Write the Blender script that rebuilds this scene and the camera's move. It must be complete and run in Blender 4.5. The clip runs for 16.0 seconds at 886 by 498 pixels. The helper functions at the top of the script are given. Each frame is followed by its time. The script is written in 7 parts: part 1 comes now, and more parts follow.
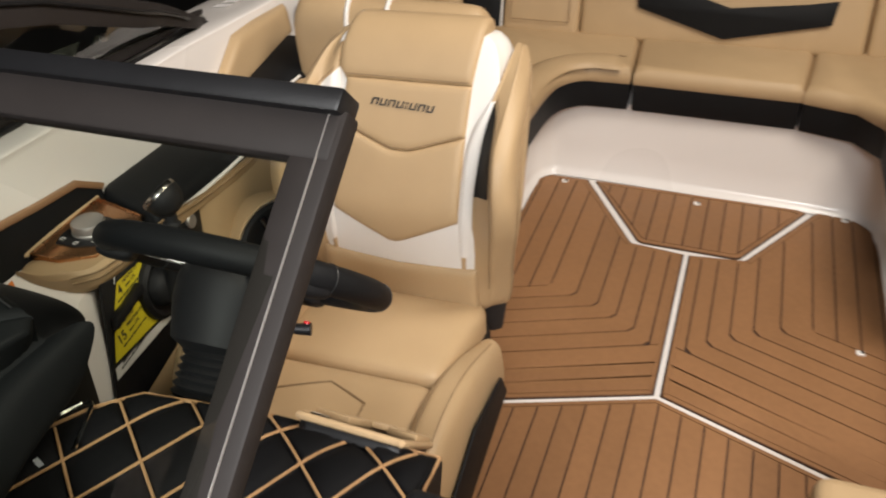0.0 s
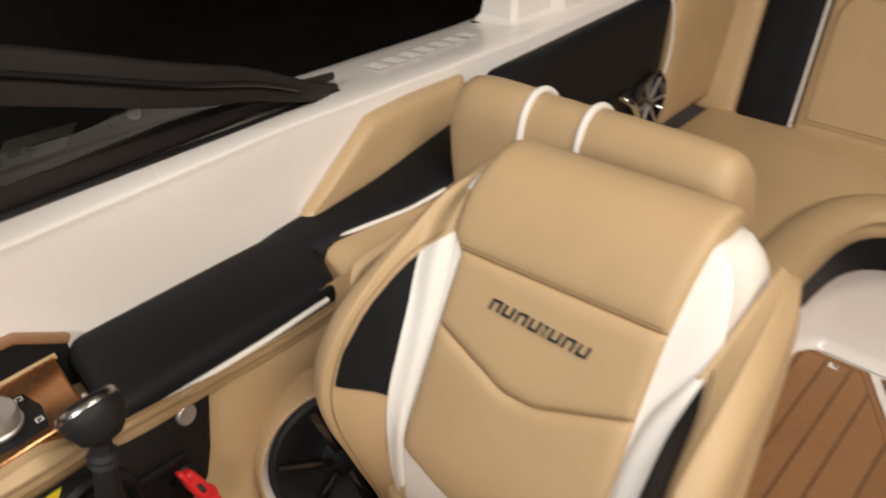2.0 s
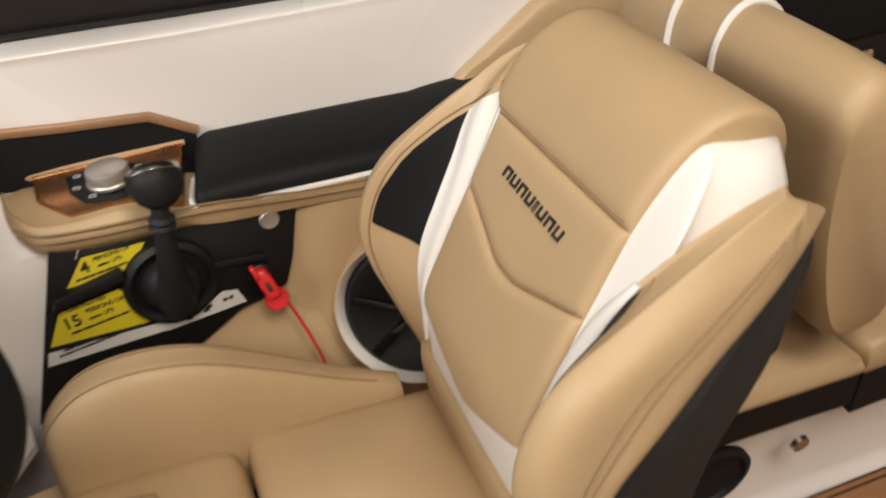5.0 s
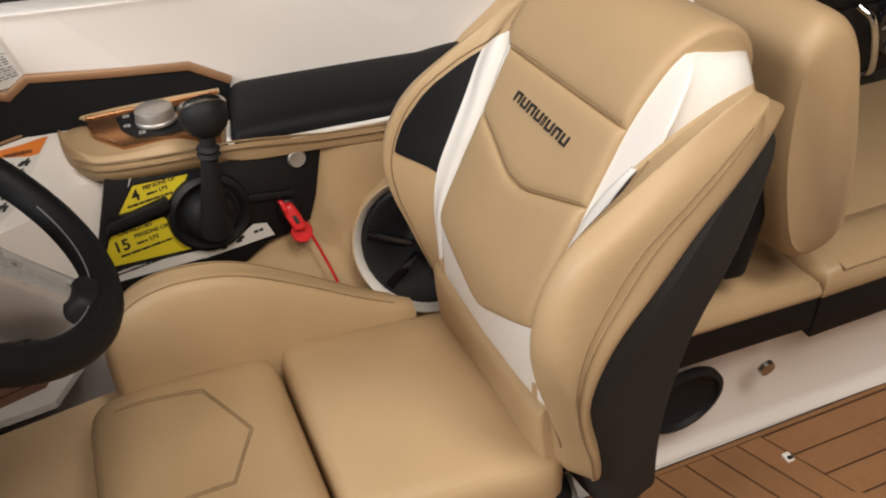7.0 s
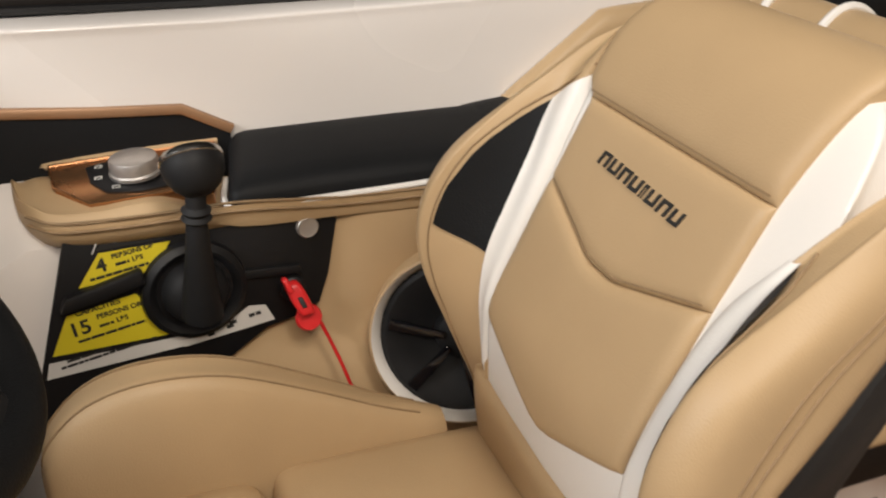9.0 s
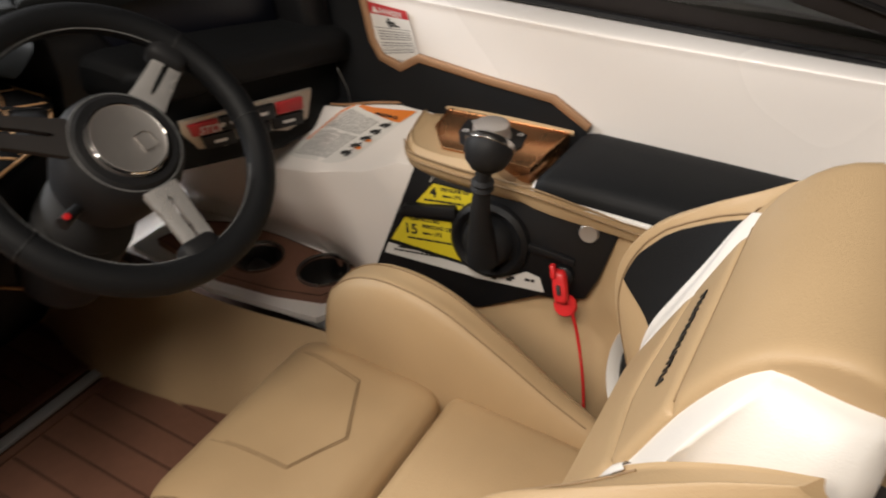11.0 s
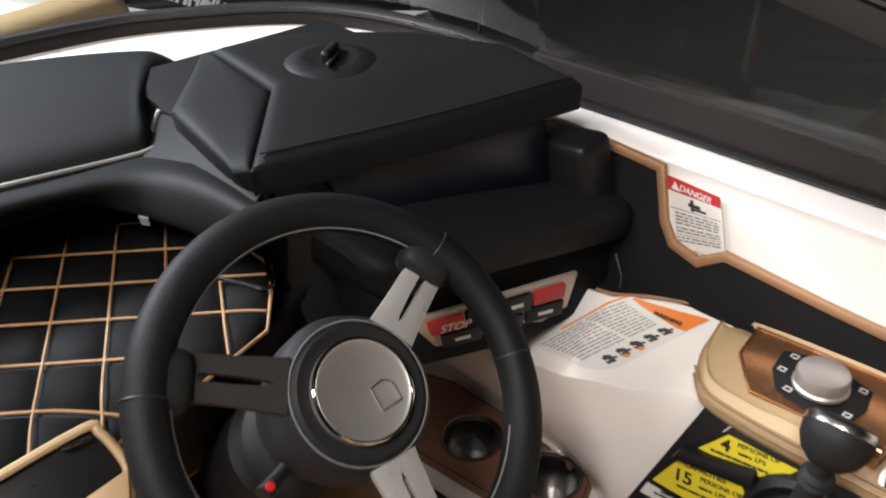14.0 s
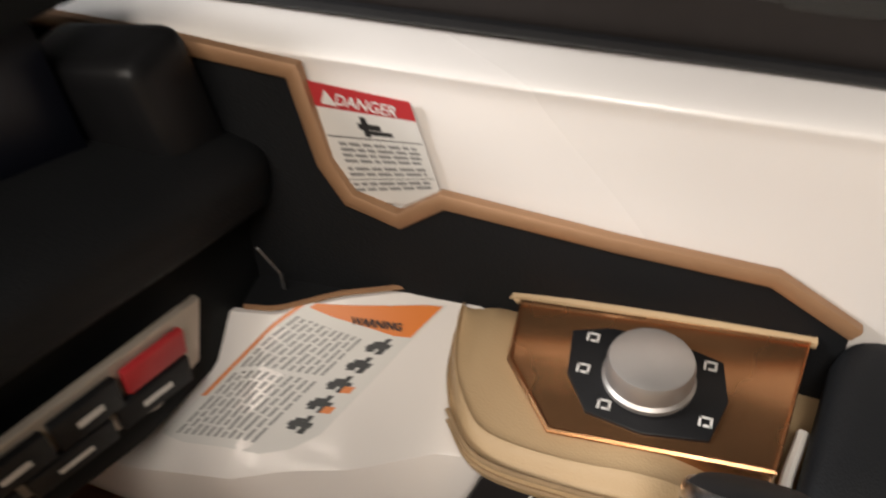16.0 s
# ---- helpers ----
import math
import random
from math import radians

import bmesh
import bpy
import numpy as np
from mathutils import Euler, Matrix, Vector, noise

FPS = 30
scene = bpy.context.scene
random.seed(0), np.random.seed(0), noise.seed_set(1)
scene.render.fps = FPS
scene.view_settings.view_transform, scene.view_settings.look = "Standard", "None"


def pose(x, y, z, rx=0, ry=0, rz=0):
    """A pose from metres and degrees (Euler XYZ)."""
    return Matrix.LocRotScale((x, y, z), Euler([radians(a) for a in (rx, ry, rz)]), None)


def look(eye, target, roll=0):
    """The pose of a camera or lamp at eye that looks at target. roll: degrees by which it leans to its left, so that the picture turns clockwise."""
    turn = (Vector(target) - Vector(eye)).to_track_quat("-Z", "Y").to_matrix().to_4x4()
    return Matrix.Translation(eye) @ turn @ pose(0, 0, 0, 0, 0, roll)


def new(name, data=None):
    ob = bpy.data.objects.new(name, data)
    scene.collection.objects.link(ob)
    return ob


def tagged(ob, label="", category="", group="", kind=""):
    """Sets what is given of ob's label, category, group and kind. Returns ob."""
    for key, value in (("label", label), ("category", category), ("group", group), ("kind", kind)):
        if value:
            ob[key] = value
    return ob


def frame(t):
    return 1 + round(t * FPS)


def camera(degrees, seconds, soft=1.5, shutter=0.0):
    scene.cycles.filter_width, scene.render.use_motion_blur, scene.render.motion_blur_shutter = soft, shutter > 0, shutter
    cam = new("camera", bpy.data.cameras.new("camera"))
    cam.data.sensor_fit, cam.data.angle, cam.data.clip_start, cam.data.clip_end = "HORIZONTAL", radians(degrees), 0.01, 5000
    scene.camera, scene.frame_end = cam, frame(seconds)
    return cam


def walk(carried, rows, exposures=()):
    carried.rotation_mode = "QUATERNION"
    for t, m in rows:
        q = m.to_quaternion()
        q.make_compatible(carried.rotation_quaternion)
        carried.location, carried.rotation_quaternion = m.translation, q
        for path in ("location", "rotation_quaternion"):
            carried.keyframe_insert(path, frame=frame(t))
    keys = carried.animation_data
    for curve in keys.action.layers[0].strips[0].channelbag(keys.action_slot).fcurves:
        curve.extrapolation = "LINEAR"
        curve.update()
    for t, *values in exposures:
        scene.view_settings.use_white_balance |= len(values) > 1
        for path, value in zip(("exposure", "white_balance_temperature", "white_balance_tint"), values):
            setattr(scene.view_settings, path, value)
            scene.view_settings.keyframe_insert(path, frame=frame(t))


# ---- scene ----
cam = camera(56.8, 16.0, soft=2.0, shutter=0.4)
PATH = [
    (0, (0.062, -1.489, 1.409), (-0.549, 0.047, 0.284), -2.9),
    (0.5, (0.044, -1.305, 1.374), (-0.77, 0.114, 0.223), -4.0),
    (1, (0.011, -1.109, 1.37), (-0.865, 0.255, 0.198), -3.6),
    (1.5, (-0.023, -0.922, 1.371), (-0.973, 0.393, 0.202), -1.6),
    (2, (-0.14, -0.769, 1.31), (-1.264, 0.477, 0.221), -1.1),
    (2.5, (-0.254, -0.641, 1.248), (-1.594, 0.422, 0.213), -1.3),
    (3, (-0.283, -0.559, 1.186), (-1.797, 0.299, 0.199), -1.4),
    (3.5, (-0.24, -0.495, 1.202), (-1.743, 0.188, 0.074), -1.5),
    (4, (-0.149, -0.442, 1.184), (-1.696, 0.069, 0.025), -1.2),
    (4.5, (-0.045, -0.454, 1.192), (-1.559, 0.032, -0.021), -2.5),
    (5, (0.086, -0.498, 1.23), (-1.434, -0.015, 0.023), -4.4),
    (5.2, (0.154, -0.538, 1.234), (-1.395, -0.033, 0.073), -3.6),
    (7.3, (0.236, -0.618, 1.207), (-1.274, -0.036, 0.031), -2.7),
    (7.5, (0.204, -0.611, 1.186), (-1.311, 0.028, 0.048), -2.0),
    (8, (0.116, -0.617, 1.139), (-1.397, 0.121, 0.059), -0.9),
    (8.2, (0.088, -0.627, 1.121), (-1.421, 0.119, 0.041), -0.4),
    (10.3, (-0.01, -0.326, 1.093), (-1.696, -0.578, 0.045), 0.3),
    (10.5, (-0.002, -0.261, 1.146), (-1.602, -0.719, 0.037), -0.5),
    (11, (0.025, -0.096, 1.243), (-1.342, -1.0, 0.097), -3.1),
    (11.5, (0.096, 0.005, 1.339), (-1.165, -1.105, 0.254), -1.7),
    (12, (0.103, 0.014, 1.394), (-1.133, -1.21, 0.407), -1.5),
    (12.5, (0.057, -0.082, 1.376), (-1.153, -1.349, 0.411), -1.5),
    (13, (-0.011, -0.21, 1.354), (-1.206, -1.465, 0.356), -1.6),
    (13.5, (-0.083, -0.311, 1.334), (-1.26, -1.552, 0.298), -2.1),
    (14, (-0.176, -0.403, 1.289), (-1.322, -1.658, 0.235), -2.3),
    (14.5, (-0.261, -0.487, 1.262), (-1.409, -1.726, 0.191), -2.4),
    (15, (-0.332, -0.521, 1.197), (-1.609, -1.648, 0.148), -4.0),
    (15.5, (-0.459, -0.602, 1.179), (-1.858, -1.378, -0.022), -3.9),
    (16, (-0.555, -0.614, 1.096), (-1.967, -1.176, -0.205), -3.2),
]
walk(cam, [(t, look(eye, target, roll)) for t, eye, target, roll in PATH],
     [(0, -0.28, 6350, 10), (0.5, -0.24, 6450, 10), (1, -0.26, 6500, 10), (1.5, -0.34, 6500, 10), (2, -0.4, 6500, 10), (2.5, -0.55, 6600, 10), (3, -0.55, 6600, 10), (3.5, -0.46, 6500, 10), (4.5, -0.4, 6450, 10), (5, -0.42, 6400, 10), (8, -0.46, 6300, 10),
      (10.5, -0.46, 6500, 10), (11, -0.36, 6300, 10), (11.5, -0.14, 6150, 10), (12.5, 0.18, 6000, 10), (14.5, 0.2, 5850, 10), (15.5, 0.0, 5950, 10), (16, -0.33, 6250, 10)])
# ---- light ----
world = bpy.data.worlds.new("showroom_dark")
scene.world = world
world.use_nodes = True
world.node_tree.nodes["Background"].inputs[0].default_value = (0.9, 0.85, 0.8, 1)
world.node_tree.nodes["Background"].inputs[1].default_value = 0.03


# An area lamp out of view; no fixture is modelled for it.
def unseen_lamp(x, y, z, tx, ty, tz, sx, sy, watts, colour, spread=180):
    data = bpy.data.lights.new("unseen_lamp", "AREA")
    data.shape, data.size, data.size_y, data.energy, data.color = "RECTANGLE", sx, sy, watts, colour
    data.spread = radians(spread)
    ob = new("unseen_lamp", data)
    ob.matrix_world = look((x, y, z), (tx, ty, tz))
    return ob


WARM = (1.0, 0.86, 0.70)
# Assumed showroom lighting overhead, shifted until the cockpit's brightness fits.
unseen_lamp(1.2, -1.0, 2.6, -0.6, -0.4, 0.6, 1.0, 0.7, 36, WARM)
unseen_lamp(0.8, -0.05, 2.8, -0.2, 1.25, 0.25, 1.2, 0.6, 64, (1.0, 0.90, 0.78))
# Extra lamp over the bow, added to whiten the coaming beyond the windshield.
unseen_lamp(0.3, -3.2, 2.6, -0.5, -2.35, 0.6, 1.2, 0.6, 90, (1.0, 0.98, 0.95), 100)
# Added lamp: lifts the hall walls in place of haze on the glass.
unseen_lamp(-3.2, -1.5, 3.9, -9.0, -3.5, 0.3, 1.5, 1.5, 170, (1.0, 0.98, 0.95), 110)
# Added lamp, no source known: brightens the display board's white strokes.
unseen_lamp(-0.9, -2.7, 3.2, -1.6, -3.95, 0.5, 0.8, 0.3, 34, (1.0, 0.98, 0.95), 80)


# ---- materials ----
def shader(name, colour, rough=0.5, metal=0.0, vary=0.06, scale=30.0, bump=0.0, bump_scale=400.0, coat=0.0, coat_rough=0.1,
           stain=0.0, spec=0.5, random_tone=0.0):
    """A surface with tone variation at two scales and a fine relief."""
    m = bpy.data.materials.new(name)
    m.use_nodes = True
    t = m.node_tree
    b = t.nodes["Principled BSDF"]
    co = t.nodes.new("ShaderNodeTexCoord")
    n1, n2 = t.nodes.new("ShaderNodeTexNoise"), t.nodes.new("ShaderNodeTexNoise")
    n1.inputs["Scale"].default_value, n1.inputs["Detail"].default_value = scale, 5
    n2.inputs["Scale"].default_value, n2.inputs["Detail"].default_value = scale / 7, 3
    mix = t.nodes.new("ShaderNodeMath")
    mix.operation = "ADD"
    t.links.new(co.outputs["Object"], n1.inputs["Vector"])
    t.links.new(co.outputs["Object"], n2.inputs["Vector"])
    t.links.new(n1.outputs["Fac"], mix.inputs[0])
    t.links.new(n2.outputs["Fac"], mix.inputs[1])
    ramp = t.nodes.new("ShaderNodeMapRange")
    ramp.inputs["From Min"].default_value, ramp.inputs["From Max"].default_value = 0.6, 1.4
    ramp.inputs["To Min"].default_value, ramp.inputs["To Max"].default_value = 1 - vary, 1 + vary
    t.links.new(mix.outputs[0], ramp.inputs["Value"])
    tone = t.nodes.new("ShaderNodeVectorMath")
    tone.operation = "SCALE"
    tone.inputs[0].default_value = colour
    last = ramp.outputs[0]
    if random_tone:
        info = t.nodes.new("ShaderNodeObjectInfo")
        rr = t.nodes.new("ShaderNodeMapRange")
        rr.inputs["To Min"].default_value, rr.inputs["To Max"].default_value = 1 - random_tone, 1 + random_tone
        t.links.new(info.outputs["Random"], rr.inputs["Value"])
        mul = t.nodes.new("ShaderNodeMath")
        mul.operation = "MULTIPLY"
        t.links.new(last, mul.inputs[0])
        t.links.new(rr.outputs[0], mul.inputs[1])
        last = mul.outputs[0]
    t.links.new(last, tone.inputs["Scale"])
    t.links.new(tone.outputs[0], b.inputs["Base Color"])
    rm = t.nodes.new("ShaderNodeMapRange")
    rm.inputs["From Min"].default_value, rm.inputs["From Max"].default_value = 0.3, 0.7
    rm.inputs["To Min"].default_value, rm.inputs["To Max"].default_value = max(0.02, rough - 0.06), min(1, rough + 0.06)
    t.links.new(n2.outputs["Fac"], rm.inputs["Value"])
    t.links.new(rm.outputs[0], b.inputs["Roughness"])
    b.inputs["Metallic"].default_value = metal
    b.inputs["Specular IOR Level"].default_value = spec
    b.inputs["Coat Weight"].default_value, b.inputs["Coat Roughness"].default_value = coat, coat_rough
    if bump:
        v = t.nodes.new("ShaderNodeTexVoronoi")
        v.inputs["Scale"].default_value = bump_scale
        t.links.new(co.outputs["Object"], v.inputs["Vector"])
        bp = t.nodes.new("ShaderNodeBump")
        bp.inputs["Strength"].default_value, bp.inputs["Distance"].default_value = bump, 0.001
        t.links.new(v.outputs["Distance"], bp.inputs["Height"])
        t.links.new(bp.outputs["Normal"], b.inputs["Normal"])
    return m


def teak_shader(name, colour, random_tone=0.06):
    """Foam teak: fine fibre running along each plank."""
    m = shader(name, colour, 0.62, vary=0.10, scale=60, bump=0.25, bump_scale=500, random_tone=random_tone)
    return m


BEIGE = shader("beige_vinyl", (0.47, 0.33, 0.185), 0.46, vary=0.05, scale=14, bump=0.22, bump_scale=650, spec=0.42)
WHITE_VINYL = shader("white_vinyl", (0.80, 0.77, 0.73), 0.40, vary=0.03, scale=14, bump=0.15, bump_scale=650)
BLACK_VINYL = shader("black_vinyl", (0.0075, 0.008, 0.009), 0.60, vary=0.12, scale=20, bump=0.25, bump_scale=650, spec=0.2)
DASH_VINYL = shader("dark_grey_vinyl", (0.0072, 0.0080, 0.0084), 0.62, vary=0.12, scale=20, bump=0.15, bump_scale=600, spec=0.15)
QUILT = shader("black_quilted_vinyl", (0.0045, 0.0045, 0.005), 0.72, vary=0.12, scale=20, bump=0.2, bump_scale=650, spec=0.10)
GREY_CLOTH = shader("charcoal_side_cloth", (0.016, 0.015, 0.0155), 0.75, vary=0.1, scale=40, bump=0.3, bump_scale=800)
STITCH = shader("tan_stitching", (0.27, 0.18, 0.095), 0.7, vary=0.15, scale=200)
COPPER_STITCH = shader("copper_stitching", (0.35, 0.20, 0.09), 0.6, vary=0.15, scale=200)
GREY_STITCH = shader("grey_stitching", (0.15, 0.15, 0.15), 0.7, vary=0.15, scale=200)
GEL = shader("white_gelcoat", (0.80, 0.755, 0.72), 0.30, vary=0.015, scale=4, coat=0.5, coat_rough=0.12)
TEAK = teak_shader("teak_foam", (0.264, 0.128, 0.052))
TEAK_DARK = teak_shader("walnut_foam", (0.19, 0.088, 0.055))
GROOVE = shader("caulk_groove", (0.045, 0.02, 0.011), 0.8, vary=0.1)
CHROME = shader("chrome", (0.80, 0.79, 0.77), 0.10, 1.0, vary=0.02)
BRUSHED = shader("brushed_aluminium", (0.55, 0.52, 0.49), 0.30, 1.0, vary=0.05, scale=90, bump=0.08, bump_scale=1500)
SPOKE = shader("satin_spoke", (0.60, 0.58, 0.56), 0.30, 0.55, vary=0.05, scale=80)
SPOKE_DARK = shader("dark_spoke", (0.030, 0.027, 0.026), 0.55, 0.0, vary=0.05, scale=80, spec=0.25)
SATIN = shader("satin_silver", (0.52, 0.49, 0.465), 0.45, 0.85, vary=0.04, scale=80)
COPPER = shader("satin_copper", (0.50, 0.255, 0.12), 0.27, 0.9, vary=0.05, scale=60)
CHAMPAGNE = shader("champagne_plate", (0.46, 0.40, 0.33), 0.35, 0.4, vary=0.06, scale=60)
COPPER_TRIM = shader("copper_edge_trim", (0.36, 0.205, 0.11), 0.5, 0.3, vary=0.06, scale=60)
PLASTIC = shader("black_plastic", (0.008, 0.008, 0.009), 0.46, vary=0.1, scale=50, bump=0.12, bump_scale=900, spec=0.35)
GLOSS = shader("gloss_black", (0.006, 0.006, 0.008), 0.07, vary=0.1, coat=0.6, coat_rough=0.05)
SCREEN = shader("screen_glass", (0.004, 0.005, 0.010), 0.34, vary=0.1, spec=0.35)
RUBBER = shader("black_rubber", (0.010, 0.010, 0.011), 0.62, vary=0.12, scale=80, spec=0.3)
FRAME = shader("anodised_dark_frame", (0.021, 0.0175, 0.0165), 0.6, 0.0, vary=0.08, scale=60, bump=0.05, bump_scale=1200, spec=0.22)
RED = shader("red_plastic", (0.62, 0.018, 0.020), 0.38, vary=0.06, scale=60)
RED_PRINT = shader("red_print", (0.42, 0.028, 0.032), 0.4, vary=0.03)
YELLOW = shader("yellow_print", (0.68, 0.56, 0.025), 0.42, vary=0.03)
ORANGE = shader("orange_print", (0.70, 0.20, 0.03), 0.42, vary=0.03)
PAPER = shader("white_print", (0.66, 0.64, 0.61), 0.42, vary=0.03)
INK = shader("black_print", (0.02, 0.02, 0.02), 0.5, vary=0.05)
INK_GREY = shader("grey_print", (0.22, 0.215, 0.21), 0.5, vary=0.05)
HALL = shader("dark_hall_wall", (0.030, 0.030, 0.031), 0.8, vary=0.2, scale=2)
HALL_FLOOR = shader("dark_hall_floor", (0.035, 0.034, 0.033), 0.5, vary=0.2, scale=3)
STEEL = shader("stainless_cup", (0.34, 0.33, 0.32), 0.25, 1.0, vary=0.05)
# Tone of the reflections drawn on the side pane, and of its tag.
REFLECTION_AND_TAG = shader("grey_green_reflection_and_tag", (0.050, 0.056, 0.050), 0.5, vary=0.15, scale=60)
GHOST = shader("pale_print", (0.88, 0.85, 0.83), 0.4, vary=0.03)

GLASS = bpy.data.materials.new("tinted_glass")
GLASS.use_nodes = True
_t = GLASS.node_tree
_t.nodes.clear()
_o, _mx = _t.nodes.new("ShaderNodeOutputMaterial"), _t.nodes.new("ShaderNodeMixShader")
_tr, _gl = _t.nodes.new("ShaderNodeBsdfTransparent"), _t.nodes.new("ShaderNodeBsdfGlossy")
_lw, _pw, _ma = _t.nodes.new("ShaderNodeLayerWeight"), _t.nodes.new("ShaderNodeMath"), _t.nodes.new("ShaderNodeMath")
_pw.operation, _ma.operation = "POWER", "MULTIPLY_ADD"
_pw.inputs[1].default_value = 4.0
_ma.inputs[1].default_value, _ma.inputs[2].default_value = 0.7, 0.04
_tr.inputs[0].default_value = (0.66, 0.70, 0.64, 1)
_gl.inputs["Roughness"].default_value = 0.03
_t.links.new(_lw.outputs["Facing"], _pw.inputs[0])
_t.links.new(_pw.outputs[0], _ma.inputs[0])
_t.links.new(_ma.outputs[0], _mx.inputs[0])
_t.links.new(_tr.outputs[0], _mx.inputs[1])
_t.links.new(_gl.outputs[0], _mx.inputs[2])
_t.links.new(_mx.outputs[0], _o.inputs[0])


# ---- building helpers ----
V = Vector


def thing(name, base, label, category, group="", kind=""):
    """An empty at the base of a thing, to which its parts belong."""
    ob = new(name)
    ob.empty_display_size = 0.05
    ob.location = base
    return tagged(ob, label, category, group, kind)


def part(name, bm, material, parent=None, label="", flat=False, angle=40):
    """One mesh object from a bmesh, under a thing or a part."""
    mesh = bpy.data.meshes.new(name)
    bmesh.ops.recalc_face_normals(bm, faces=bm.faces)
    bm.to_mesh(mesh)
    bm.free()
    mesh.materials.append(material)
    if not flat:
        mesh.shade_smooth()
        mesh.set_sharp_from_angle(angle=radians(angle))
    ob = new(name, mesh)
    if parent is not None:
        ob.parent = parent
        if parent.data is None:
            ob.matrix_parent_inverse = Matrix.Translation(-parent.location)
    return tagged(ob, label)


def whole(name, bm, material, label, category, group="", kind="", flat=False, angle=40):
    return tagged(part(name, bm, material, None, "", flat, angle), label, category, group, kind)


def grid(bm, rows, closed=False):
    """Quads between rows of points; closed joins the last point of each row to the first."""
    vs = [[bm.verts.new(p) for p in row] for row in rows]
    for a, b in zip(vs, vs[1:]):
        n = len(a)
        for k in range(n if closed else n - 1):
            bm.faces.new((a[k], a[(k + 1) % n], b[(k + 1) % n], b[k]))
    return vs


def spline(pts, per=6, closed=False):
    """Catmull-Rom through the points."""
    p = [V(q) for q in pts]
    n = len(p)
    out = []
    for k in range(n if closed else n - 1):
        if closed:
            a, b, c, d = p[k - 1], p[k], p[(k + 1) % n], p[(k + 2) % n]
        else:
            b, c = p[k], p[k + 1]
            a = p[k - 1] if k else b * 2 - c
            d = p[k + 2] if k + 2 < n else c * 2 - b
        for s in range(per):
            t = s / per
            out.append(0.5 * (2 * b + (c - a) * t + (2 * a - 5 * b + 4 * c - d) * t * t + (3 * b - a - 3 * c + d) * t ** 3))
    if not closed:
        out.append(p[-1])
    return out


def loft_rows(rings, per_ring=5, per_along=5):
    """A smooth closed skin through rings of the same number of points."""
    fine = [spline(r, per_ring, True) for r in rings]
    cols = [spline([r[k] for r in fine], per_along) for k in range(len(fine[0]))]
    return [[c[k] for c in cols] for k in range(len(cols[0]))]


def skin(rings, per_ring=5, per_along=5, caps=True):
    bm = bmesh.new()
    vs = grid(bm, loft_rows(rings, per_ring, per_along), True)
    if caps:
        bm.faces.new(vs[0])
        bm.faces.new(vs[-1])
    return bm


def tube(pts, r, seg=8, caps=True, bm=None, closed=False):
    """A round cord along points."""
    bm = bm or bmesh.new()
    pts = [V(p) for p in pts]
    n = len(pts)
    rows, side = [], None
    for k, p in enumerate(pts):
        if closed:
            d = (pts[(k + 1) % n] - pts[k - 1]).normalized()
        else:
            d = (pts[min(k + 1, n - 1)] - pts[max(k - 1, 0)]).normalized()
        if side is None:
            side = d.orthogonal().normalized()
        side = (side - d * side.dot(d)).normalized()
        up = d.cross(side)
        rr = r[k] if isinstance(r, (list, tuple)) else r
        rows.append([p + (side * math.cos(a) + up * math.sin(a)) * rr for a in [2 * math.pi * s / seg for s in range(seg)]])
    if closed:
        rows.append(rows[0])
    vs = grid(bm, rows, True)
    if caps and not closed:
        bm.faces.new(vs[0])
        bm.faces.new(vs[-1])
    if closed:
        bmesh.ops.remove_doubles(bm, verts=bm.verts, dist=1e-6)
    return bm


def lathe(profile, at, axis=(0, 0, 1), seg=32, bm=None, side=None):
    """Turns a profile of (radius, height) round an axis."""
    bm = bm or bmesh.new()
    n = V(axis).normalized()
    u = V(side).normalized() if side else n.orthogonal().normalized()
    w = n.cross(u)
    at = V(at)
    rows = [[at + n * h + (u * math.cos(a) + w * math.sin(a)) * max(r, 1e-5) for a in [2 * math.pi * s / seg for s in range(seg)]] for r, h in profile]
    grid(bm, rows, True)
    bmesh.ops.remove_doubles(bm, verts=bm.verts, dist=2e-5)
    return bm


def axis_steps(h, r, n):
    inner = [-(h - r) + 2 * (h - r) * k / n for k in range(n + 1)]
    return [-h, -h + r * 0.12, -h + r * 0.4] + inner + [h - r * 0.4, h - r * 0.12, h]


def block(size, r, n=(6, 6, 3), warp=None, puff=0.0, bm=None):
    """A box with rounded edges and a swollen top, built round the origin and then bent by warp(x, y, z)."""
    bm = bm or bmesh.new()
    h = [s / 2 for s in size]
    r = min(r, min(h) * 0.98)
    steps = [axis_steps(h[k], r, n[k]) for k in range(3)]
    made = {}

    def vert(p):
        key = tuple(round(c, 6) for c in p)
        if key not in made:
            core = [max(-(h[k] - r), min(h[k] - r, p[k])) for k in range(3)]
            d = V([p[k] - core[k] for k in range(3)])
            q = V(core) + d.normalized() * r if d.length > 1e-9 else V(p)
            if puff and p[2] > 0:
                q.z += puff * (1 - (p[0] / h[0]) ** 2) * (1 - (p[1] / h[1]) ** 2)
            made[key] = bm.verts.new(warp(*q) if warp else q)
        return made[key]

    for ax in range(3):
        a, b = [k for k in range(3) if k != ax]
        for end in (-h[ax], h[ax]):
            for i in range(len(steps[a]) - 1):
                for j in range(len(steps[b]) - 1):
                    ring = []
                    for da, db in ((0, 0), (1, 0), (1, 1), (0, 1)):
                        p = [0, 0, 0]
                        p[ax], p[a], p[b] = end, steps[a][i + da], steps[b][j + db]
                        ring.append(vert(p))
                    bm.faces.new(ring)
    return bm


